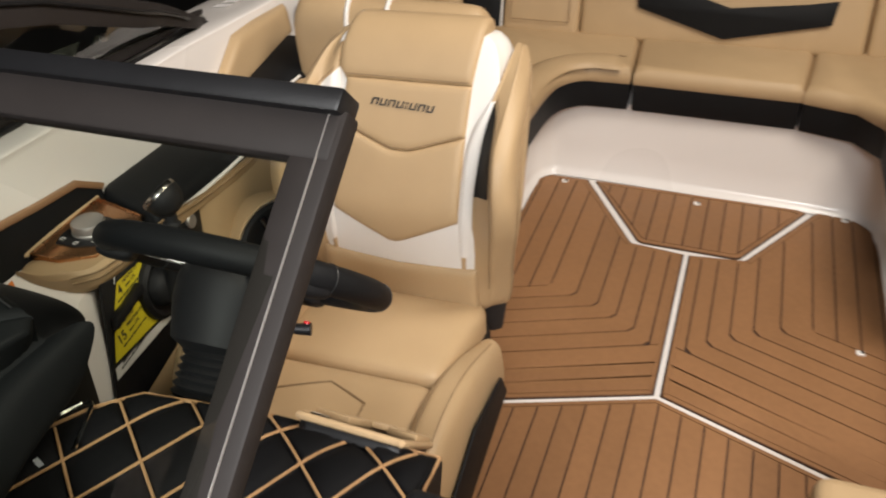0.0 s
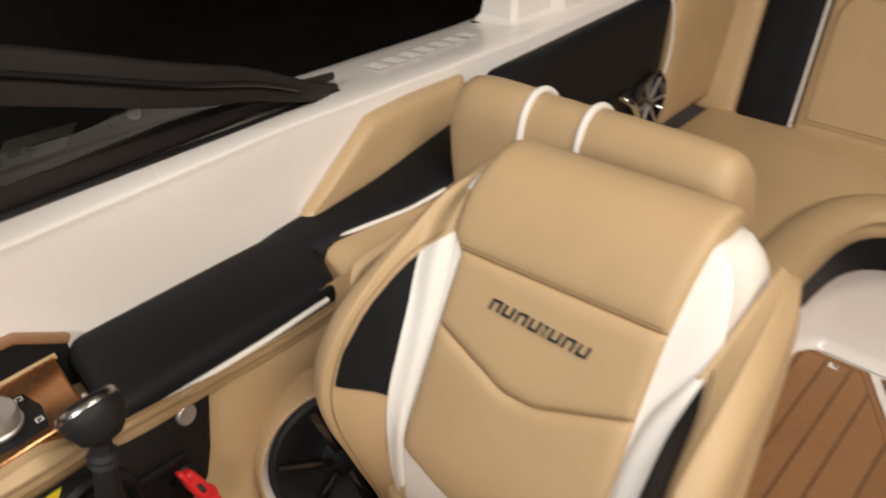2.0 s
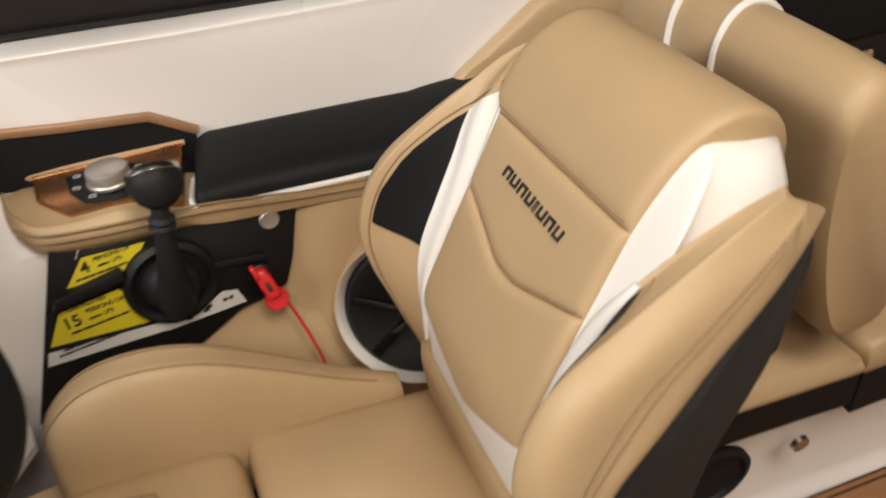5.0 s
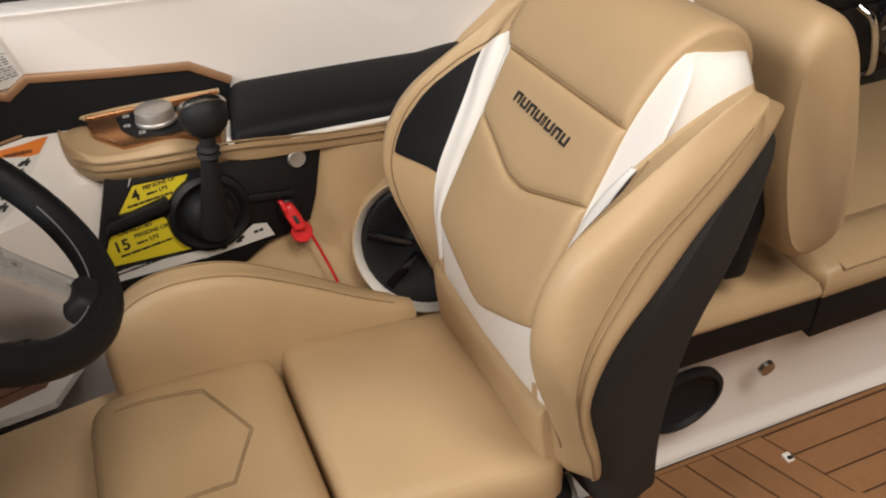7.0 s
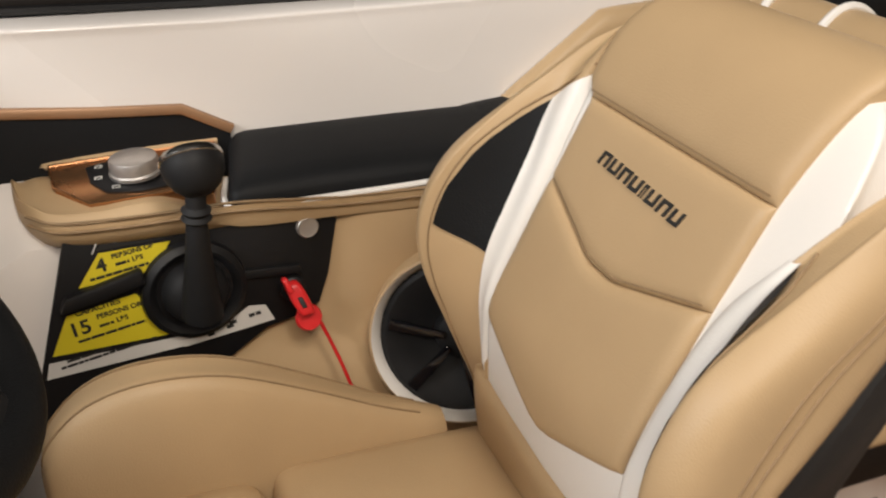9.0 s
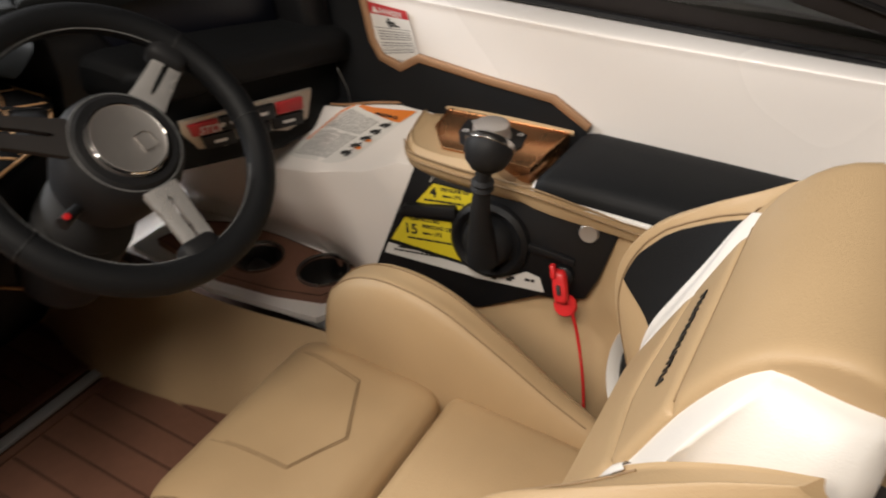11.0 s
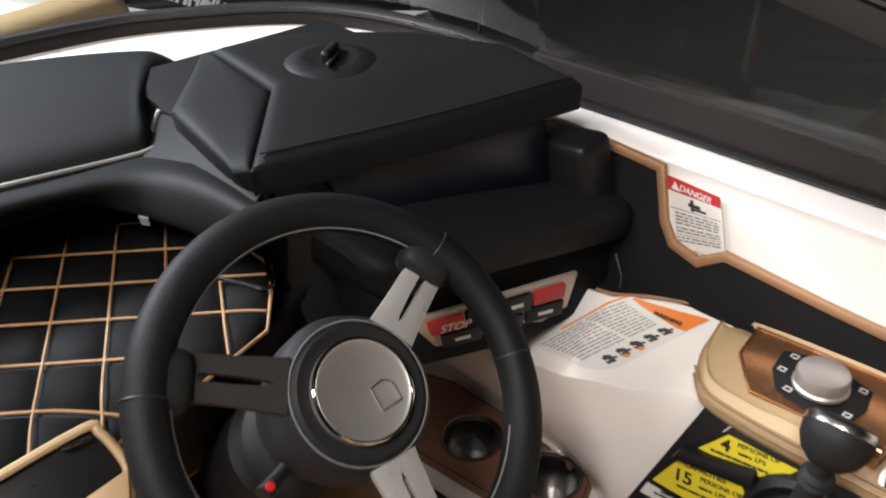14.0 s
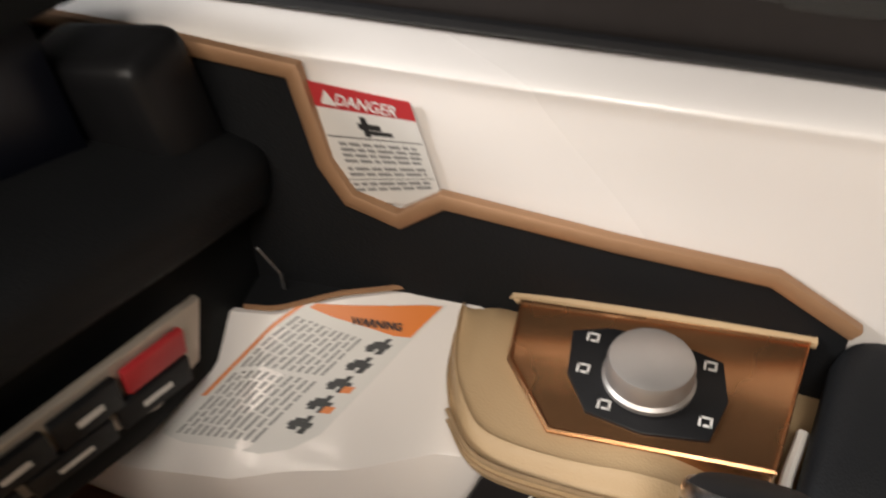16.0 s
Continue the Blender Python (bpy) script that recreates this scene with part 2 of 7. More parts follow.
def at(x, y, z, rx=0, ry=0, rz=0):
    """A warp that moves and turns."""
    m = pose(x, y, z, rx, ry, rz)
    return lambda a, b, c: m @ V((a, b, c))


def quad_warp(corners, half, z0=None):
    """A warp that sends the block's plan to four corners: (-x,-y), (x,-y), (x,y), (-x,y), each with its own height for z = 0."""
    c = [V(k) for k in corners]

    def warp(x, y, z):
        s, t = (x / half[0] + 1) / 2, (y / half[1] + 1) / 2
        p = c[0] * (1 - s) * (1 - t) + c[1] * s * (1 - t) + c[2] * s * t + c[3] * (1 - s) * t
        return p + V((0, 0, z))
    return warp


def prism(poly, thick, r=0.0, seg=2, bm=None):
    """A flat polygon of points in space, thickened along the vector thick, with worn edges."""
    own = bmesh.new()
    vs = [own.verts.new(p) for p in poly]
    f = own.faces.new(vs)
    ex = bmesh.ops.extrude_face_region(own, geom=[f])
    for v in [g for g in ex["geom"] if isinstance(g, bmesh.types.BMVert)]:
        v.co += V(thick)
    if r:
        bmesh.ops.bevel(own, geom=own.edges[:], offset=r, segments=seg, affect="EDGES", profile=0.5)
    if bm is None:
        return own
    tmp = bpy.data.meshes.new("tmp")
    own.to_mesh(tmp)
    own.free()
    bm.from_mesh(tmp)
    bpy.data.meshes.remove(tmp)
    return bm


def flat(pts2, z):
    return [V((x, y, z)) for x, y in pts2]


def pillow(f, nu, nv, rise, rim, skirt, bm=None):
    """A padded panel on the surface f(u, v): it swells by rise towards the normal, rounds off at its rim, and has sides of depth skirt."""
    bm = bm or bmesh.new()

    def ease(k, n):
        x = k / n
        return 0.5 - 0.5 * math.cos(math.pi * x) if n > 3 else x

    us, vs = [ease(k, nu) for k in range(nu + 1)], [ease(k, nv) for k in range(nv + 1)]
    e = 1e-3
    front, back = [], []
    wid = (V(f(1, 0.5)) - V(f(0, 0.5))).length
    hei = (V(f(0.5, 1)) - V(f(0.5, 0))).length
    for v in vs:
        fr, bk = [], []
        for u in us:
            p = V(f(u, v))
            du = V(f(min(1, u + e), v)) - V(f(max(0, u - e), v))
            dv = V(f(u, min(1, v + e))) - V(f(u, max(0, v - e)))
            n = du.cross(dv).normalized()

            def edge(s):
                s = min(1.0, s / rim)
                return math.sqrt(max(0.0, 1 - (1 - s) ** 2))
            k = edge(min(u, 1 - u) * wid) * edge(min(v, 1 - v) * hei)
            fr.append(p + n * rise * k)
            bk.append(p - n * skirt)
        front.append(fr)
        back.append(bk)
    rim_f = [front[0][k] for k in range(nu + 1)] + [front[k][nu] for k in range(1, nv + 1)] + [front[nv][k] for k in range(nu - 1, -1, -1)] + [front[k][0] for k in range(nv - 1, 0, -1)]
    rim_b = [back[0][k] for k in range(nu + 1)] + [back[k][nu] for k in range(1, nv + 1)] + [back[nv][k] for k in range(nu - 1, -1, -1)] + [back[k][0] for k in range(nv - 1, 0, -1)]
    grid(bm, front)
    grid(bm, [rim_f, rim_b], True)
    bmesh.ops.remove_doubles(bm, verts=bm.verts, dist=1e-6)
    return bm


def lerp(a, b, t):
    return a + (b - a) * t


def bars(o, u, v, rows, lift, seed, height, gap=0.3):
    """Unreadable print: short bars in lines. rows: (x0, x1, y) in metres along u and v."""
    rnd = random.Random(seed)
    bm = bmesh.new()
    n = u.cross(v).normalized()
    for x0, x1, y in rows:
        x = x0
        while x < x1 - 1e-4:
            w = min(x1 - x, height * rnd.uniform(1.2, 4.5))
            ps = [o + u * a + v * b + n * lift for a, b in ((x, y), (x + w, y), (x + w, y + height), (x, y + height))]
            bm.faces.new([bm.verts.new(p) for p in ps])
            x += w + height * gap
    return bm


def plate(o, u, v, pts, lift, thick=0.0006):
    """A thin flat piece in the plane of u and v."""
    n = u.cross(v).normalized()
    return prism([o + u * a + v * b + n * lift for a, b in pts], n * thick)


def lettering(text, o, u, v, x, y, size, lift, material, parent, shear=0.0, bold=0.0):
    """Readable words in the built-in font, as a part."""
    data = bpy.data.curves.new("lettering", "FONT")
    data.body, data.size, data.shear, data.offset = text, size, shear, bold
    ob = new("lettering", data)
    n = u.cross(v).normalized()
    p = o + u * x + v * y + n * lift
    m = Matrix((u.normalized(), v.normalized(), n)).transposed().to_4x4()
    m.translation = p
    data.materials.append(material)
    ob.parent = parent
    ob.matrix_parent_inverse = Matrix.Translation(-parent.location)
    ob.matrix_basis = m
    return ob


# ---- the hull ----
YS = (-1.5, -1.1, -0.8, -0.5, -0.1, 0.5, 1.3, 2.0)
SECTION = (
    ((-0.87, 0.40), (-0.895, 0.40), (-0.925, 0.40), (-0.97, 0.40), (-1.0, 0.40), (-1.02, 0.40), (-1.04, 0.40), (-1.04, 0.40)),
    ((-0.885, 0.66), (-0.918, 0.66), (-0.945, 0.66), (-0.990, 0.66), (-1.040, 0.66), (-1.045, 0.64), (-1.05, 0.64), (-1.05, 0.64)),
    ((-0.915, 0.78), (-0.940, 0.77), (-0.966, 0.77), (-1.003, 0.76), (-1.047, 0.74), (-1.057, 0.71), (-1.06, 0.70), (-1.06, 0.70)),
    ((-0.935, 0.855), (-0.953, 0.848), (-0.974, 0.838), (-1.012, 0.813), (-1.052, 0.795), (-1.064, 0.767), (-1.068, 0.752), (-1.068, 0.752)),
    ((-0.945, 0.884), (-0.963, 0.876), (-0.983, 0.853), (-1.021, 0.829), (-1.060, 0.809), (-1.076, 0.781), (-1.082, 0.768), (-1.082, 0.768)),
    ((-1.04, 0.886), (-1.075, 0.868), (-1.085, 0.848), (-1.095, 0.828), (-1.12, 0.808), (-1.14, 0.779), (-1.145, 0.768), (-1.145, 0.768)),
    ((-1.14, 0.86), (-1.19, 0.845), (-1.21, 0.83), (-1.23, 0.81), (-1.25, 0.79), (-1.27, 0.76), (-1.27, 0.75), (-1.27, 0.75)),
    ((-1.17, 0.82), (-1.22, 0.805), (-1.24, 0.79), (-1.26, 0.77), (-1.28, 0.75), (-1.30, 0.72), (-1.30, 0.71), (-1.30, 0.71)),
    ((-1.05, -0.35), (-1.1, -0.35), (-1.12, -0.35), (-1.14, -0.35), (-1.16, -0.35), (-1.18, -0.35), (-1.18, -0.35), (-1.18, -0.35)),
)


def hull_point(k, y):
    return V((float(np.interp(y, YS, [p[0] for p in SECTION[k]])), y, float(np.interp(y, YS, [p[1] for p in SECTION[k]]))))


def wall_x(y, z):
    """The inner face of the starboard side."""
    pts = [hull_point(k, y) for k in range(4)]
    return float(np.interp(z, [p.z for p in pts], [p.x for p in pts]))


def build_side(name, mirror):
    rows = []
    for k in range(36):
        y = lerp(-1.5, 2.0, k / 35)
        pts = [hull_point(j, y) for j in range(9)]
        line = [pts[0], pts[1], pts[2]] + spline(pts[2:8], 5)[1:] + [pts[8]]
        rows.append([V((p.x * mirror, p.y, p.z)) for p in line])
    bm = bmesh.new()
    grid(bm, rows)
    ob = whole(name, bm, GEL, "glossy white gelcoat hull side and gunwale", "hull", kind="structure", angle=60)
    return ob


build_side("wall_starboard", 1)
build_side("wall_port", -1)

# the bow, seen through the windshield
BOW = ((-1.04, -1.5), (-0.94, -1.9), (-0.85, -2.2), (-0.78, -2.45), (-0.68, -2.8), (-0.54, -3.2), (-0.30, -3.55), (0.0, -3.68))


def build_bow():
    path = spline([(x, y, 0.0) for x, y in BOW], 6)
    path = path + [V((-p.x, p.y, 0)) for p in reversed(path[:-1])]
    rows = []
    for k, p in enumerate(path):
        d = (path[min(k + 1, len(path) - 1)] - path[max(k - 1, 0)]).normalized()
        out = V((d.y, -d.x, 0))
        if out.dot(p - V((0, -1.5, 0))) < 0:
            out = -out
        rise = 0.872 - 0.09 * min(1, max(0, (-1.5 - p.y) / 0.7))
        rows.append([p + out * a + V((0, 0, z)) for a, z in ((0.10, 0.35), (0.06, 0.70), (0.02, rise - 0.03), (0.04, rise), (0.17, rise - 0.01), (0.20, rise - 0.05), (0.05, -0.3))])
    bm = bmesh.new()
    grid(bm, rows)
    whole("wall_bow", bm, GEL, "white gelcoat bow coaming beyond the windshield", "hull", kind="structure", angle=60)
    bm = bmesh.new()
    inner = [p * 0.96 + V((0, 0.02, 0)) for p in path]
    bm.faces.new([bm.verts.new((p.x, p.y, 0.30)) for p in inner])
    whole("floor_bow", bm, GEL, "white bow liner floor", "floor", kind="structure")


build_bow()


def bow_seat(side):
    t = thing("bow_lounge", (side * 0.6, -2.0, 0.30), "beige vinyl bow lounge cushion along the coaming", "seat", "bow cushions")
    a = [(-0.93, -1.66), (-0.86, -1.96), (-0.66, -2.30), (-0.40, -2.55)]
    b = [(-0.45, -1.66), (-0.45, -1.92), (-0.38, -2.10), (-0.25, -2.25)]
    rows = []
    for (x0, y0), (x1, y1) in zip(a, b):
        rows.append([V((side * x, y, z)) for x, y, z in ((x0, y0, 0.30), (x0, y0, 0.68), (lerp(x0, x1, 0.12), lerp(y0, y1, 0.12), 0.76), (lerp(x0, x1, 0.25), lerp(y0, y1, 0.25), 0.72),
                     (lerp(x0, x1, 0.3), lerp(y0, y1, 0.3), 0.62), (lerp(x0, x1, 0.8), lerp(y0, y1, 0.8), 0.62), (x1, y1, 0.58), (x1, y1, 0.30))])
    part("cushion", skin(rows, 3, 4), BEIGE, t)
    return t


bow_seat(1)
bow_seat(-1)


def bow_backrest():
    t = thing("bow_cushion", (-0.62, -2.0, 0.60), "beige bow backrest with black rear against the dash", "backrest")
    part("pad", block((0.40, 0.15, 0.30), 0.06, (4, 3, 4), at(-0.66, -2.03, 0.745, 10, 0, 14)), BEIGE, t)
    part("rear_board", block((0.36, 0.05, 0.30), 0.02, (3, 2, 3), at(-0.645, -1.93, 0.715, 8, 0, 14)), BLACK_VINYL, t, "black vinyl rear board")


bow_backrest()


def build_hall():
    bm = bmesh.new()
    bm.faces.new([bm.verts.new(p) for p in ((-9, -9, -0.75), (9, -9, -0.75), (9, 9, -0.75), (-9, 9, -0.75))])
    whole("ground", bm, HALL_FLOOR, "dark polished showroom floor under the boat", "floor", kind="structure")
    for name, a, b in (("wall_hall_1", (-9, -9), (-9, 9)), ("wall_hall_2", (-9, 9), (9, 9)), ("wall_hall_3", (9, 9), (9, -9)), ("wall_hall_4", (9, -9), (-9, -9))):
        d = (V((*b, 0)) - V((*a, 0))).normalized()
        whole(name, prism([V((*a, -0.75)), V((*b, -0.75)), V((*b, 4.2)), V((*a, 4.2))], V((-d.y, d.x, 0)) * 0.1), HALL, "dark showroom wall in deep shade", "wall", kind="structure", flat=True)
    whole("ceiling", prism(flat(((-9, -9), (9, -9), (9, 9), (-9, 9)), 4.2), V((0, 0, 0.1))), HALL, "dark showroom ceiling", "ceiling", kind="structure", flat=True)


build_hall()
# ---- cockpit liner ----
def build_liner():
    # the pan under the cockpit floor, with the lounge bases rising from it
    bm = bmesh.new()
    prism(flat(((-0.60, -0.86), (0.60, -0.86), (0.60, 1.05), (-0.60, 1.05)), -0.05), V((0, 0, 0.046)), bm=bm)
    whole("floor", bm, GEL, "white gelcoat cockpit pan showing as seams between teak panels", "floor", kind="structure")
    # lounge base: a wall with a rounded foot that runs along starboard and across the stern
    path = [(-0.555, -0.10), (-0.555, 0.25), (-0.548, 0.60), (-0.545, 0.90), (-0.51, 0.985), (-0.42, 1.0), (0.0, 0.985), (0.40, 0.96), (0.50, 0.92), (0.535, 0.82), (0.54, 0.5), (0.54, -0.5)]
    line = spline([(x, y, 0) for x, y in path], 5)
    rows = []
    for k, p in enumerate(line):
        d = (line[min(k + 1, len(line) - 1)] - line[max(k - 1, 0)]).normalized()
        out = V((-d.y, d.x, 0))
        rows.append([p + out * a + V((0, 0, z)) for a, z in ((-0.016, 0.0), (-0.010, 0.008), (-0.002, 0.012), (0.006, 0.03), (0.014, 0.10), (0.03, 0.27), (0.2, 0.275), (0.5, 0.275))])
    bm = bmesh.new()
    grid(bm, rows)
    whole("wall_lounge_base", bm, GEL, "white gelcoat lounge base with rounded foot", "seat base", kind="structure", angle=60)
    # stern behind the lounge
    whole("wall_stern", prism([V((-1.3, 1.95, -0.3)), V((1.3, 1.95, -0.3)), V((1.3, 1.95, 0.72)), V((-1.3, 1.95, 0.72))], V((0, 0.06, 0)), 0.01), GEL, "white gelcoat stern behind the lounge", "hull", kind="structure")
    # raised helm platform and the riser to the cockpit floor
    whole("floor_helm", prism(flat(((-0.86, -1.75), (0.62, -1.75), (0.62, -0.86), (-0.86, -0.86)), 0.16), V((0, 0, 0.055))), GROOVE, "raised helm platform under dark teak", "floor", kind="structure", flat=True)
    whole("wall_helm_step", prism([V((-0.86, -0.862, -0.05)), V((0.62, -0.862, -0.05)), V((0.62, -0.862, 0.21)), V((-0.86, -0.862, 0.21))], V((0, 0.008, 0))), GEL, "white riser below the helm platform", "step", kind="structure")


build_liner()


# ---- starboard side by the helm ----
def side_poly(pts, off):
    """Points (y, z) laid on the inner side wall, off metres proud of it."""
    return [V((wall_x(y, z) + off, y, z)) for y, z in pts]


TRIM = ((-1.30, 0.880), (-0.966, 0.855), (-0.876, 0.843), (-0.860, 0.782), (-0.842, 0.755), (-0.803, 0.742), (-0.773, 0.760), (-0.66, 0.741), (-0.559, 0.727), (-0.503, 0.692))


def helm_side_panel():
    t = thing("helm_side_panel", (-0.94, -0.9, 0.66), "black vinyl side panel edged with copper trim", "panel")
    bm = bmesh.new()
    rows = [[V((wall_x(y, zz) + 0.006, y, zz)) for zz in [lerp(0.60, z, s / 5) for s in range(6)]] for y, z in TRIM]
    grid(bm, rows)
    grid(bm, [[r[-1] for r in rows], [r[-1] + V((-0.01, 0, 0)) for r in rows]])
    part("panel", bm, BLACK_VINYL, t)
    strip = bmesh.new()
    line = []
    for k, (y, z) in enumerate(TRIM):
        d0 = V((0, y - TRIM[k - 1][0], z - TRIM[k - 1][1])).normalized() if k else None
        d1 = V((0, TRIM[k + 1][0] - y, TRIM[k + 1][1] - z)).normalized() if k + 1 < len(TRIM) else d0
        d0 = d0 or d1
        m = (d0 + d1).normalized()
        n = V((0, -m.z, m.y)) * (0.0105 / max(0.5, m.dot(d0)))
        p = V((wall_x(y, z) + 0.002, y, z))
        line.append([p - n * 0.1, p - n * 0.1 + V((0.007, 0, 0)), p + n * 0.1 + V((0.0085, 0, 0)), p + n * 0.8 + V((0.0085, 0, 0)), p + n + V((0.007, 0, 0)), p + n])
    grid(strip, line, True)
    part("edge_trim", strip, COPPER_TRIM, t, "thin copper-coloured edge trim")


helm_side_panel()


def danger_label():
    o = V((wall_x(-0.843, 0.755) + 0.004, -0.843, 0.755))
    tr = V((wall_x(-0.796, 0.832) + 0.004, -0.796, 0.832))
    tl = V((wall_x(-0.867, 0.840) + 0.004, -0.867, 0.840))
    br = V((wall_x(-0.776, 0.767) + 0.004, -0.776, 0.767))
    t = thing("warning_label", o, "small white danger sticker with red header", "sticker")
    n = (br - o).cross(tl - o).normalized()

    def quad(u0, u1, v0, v1, lift):
        f = lambda u, v: lerp(lerp(o, br, u), lerp(tl, tr, u), v) + n * lift
        return [f(u0, v0), f(u1, v0), f(u1, v1), f(u0, v1)]
    part("backing", prism([lerp(o, tl, 0.0) + (br - o) * 0.12, o * 0.35 + br * 0.65 - (tl - o) * 0.07, br + (tr - br) * 0.04, tr - (tr - br) * 0.03, tl, o + (tl - o) * 0.08], n * 0.0006), PAPER, t)
    part("header", prism(quad(0.0, 1.0, 0.80, 1.0, 0.0008), n * 0.0003), RED_PRINT, t, "red header band")
    bm = bmesh.new()
    rnd = random.Random(3)
    for k, v in enumerate((0.50, 0.45, 0.40, 0.35, 0.28, 0.23, 0.14, 0.09)):
        x = 0.14
        while x < 0.9:
            w = rnd.uniform(0.05, 0.16)
            bm.faces.new([bm.verts.new(p) for p in quad(x, min(0.93, x + w), v - 0.014, v + 0.014, 0.0012)])
            x += w + 0.025
    part("print", bm, INK_GREY, t)
    bm = bmesh.new()
    for u0, u1, v0, v1 in ((0.40, 0.62, 0.645, 0.70), (0.44, 0.50, 0.58, 0.76), (0.5, 0.72, 0.60, 0.64), (0.05, 0.98, 0.555, 0.565), (0.05, 0.98, 0.18, 0.187)):
        bm.faces.new([bm.verts.new(p) for p in quad(u0, u1, v0, v1, 0.0012)])
    part("pictogram", bm, INK, t)
    part("triangle", prism([lerp(tl, tr, a) + (o - tl) * b + n * 0.0012 for a, b in ((0.10, 0.165), (0.26, 0.165), (0.18, 0.045))], n * 0.0002), PAPER, t, "white warning triangle")
    lettering("DANGER", tl, (tr - tl).normalized(), n.cross((tr - tl).normalized()), 0.022, -0.0122, 0.0104, 0.0013, PAPER, t, bold=0.0002)


danger_label()


def armrest():
    t = thing("armrest", (-0.94, -0.3, 0.61), "long black vinyl armrest pad with white piping", "armrest")
    c = ((-0.993, -0.508, 0.672), (-0.852, -0.530, 0.648), (-0.884, -0.164, 0.621), (-1.044, -0.094, 0.637))
    part("pad", block((0.16, 0.38, 0.052), 0.022, (5, 10, 2), quad_warp(c, (0.08, 0.19)), 0.006), BLACK_VINYL, t)
    # the pad's narrow tail under the coaming panel
    rows = []
    for y, x0, x1, z in ((-0.24, -1.030, -0.960, 0.640), (-0.15, -1.042, -0.962, 0.647), (-0.06, -1.046, -0.948, 0.650), (0.04, -1.046, -0.924, 0.657), (0.14, -1.048, -0.908, 0.672), (0.26, -1.05, -0.90, 0.688)):
        rows.append([V((x0, y, z - 0.05)), V((x0, y, z + 0.012)), V(((x0 + x1) / 2, y, z + 0.018)), V((x1, y, z + 0.006)), V((x1 + 0.004, y, z - 0.05))])
    part("tail", skin(rows, 3, 4), BLACK_VINYL, t)
    part("piping", tube(spline([(-0.930, -0.522, 0.654), (-0.882, -0.531, 0.650), (-0.860, -0.520, 0.648), (-0.857, -0.48, 0.647), (-0.860, -0.40, 0.643), (-0.869, -0.30, 0.635), (-0.882, -0.19, 0.628)], 6), 0.0040), WHITE_VINYL, t, "white piping")
    part("tail_piping", tube(spline([(-0.964, -0.118, 0.652), (-0.957, -0.085, 0.655), (-0.944, -0.045, 0.659), (-0.922, 0.02, 0.666), (-0.905, 0.09, 0.678)], 6), 0.0032), WHITE_VINYL, t, "white piping")


armrest()


def coaming_panel():
    """The tan wedge on the side above the armrest."""
    t = thing("coaming_wedge", (-1.03, 0.05, 0.66), "beige vinyl wedge panel on the white side", "panel")
    low, top = ((-0.112, 0.660), (0.05, 0.658), (0.15, 0.672), (0.30, 0.70)), ((-0.100, 0.670), (0.060, 0.776), (0.16, 0.778), (0.30, 0.772))

    def f(u, v):
        k = u * 3
        i = min(2, int(k))
        y0, z0 = lerp(low[i][0], low[i + 1][0], k - i), lerp(low[i][1], low[i + 1][1], k - i)
        y1, z1 = lerp(top[i][0], top[i + 1][0], k - i), lerp(top[i][1], top[i + 1][1], k - i)
        y, z = lerp(y0, y1, v), lerp(z0, z1, v)
        return V((wall_x(y, z) + 0.006, y, z))
    part("pad", pillow(f, 18, 10, 0.020, 0.022, 0.004), BEIGE, t)
    part("seam", tube([f(0.06 + 0.9 * k / 24, 0.90) + V((0.0165, 0, 0)) for k in range(25)], 0.0013, 5), STITCH, t, "tan seam")


coaming_panel()


def pod_z(x, y):
    """The top of the copper plate, which leans inboard and aft."""
    return 0.696 - 0.07 * (y + 0.722) - 0.11 * (x + 0.952)


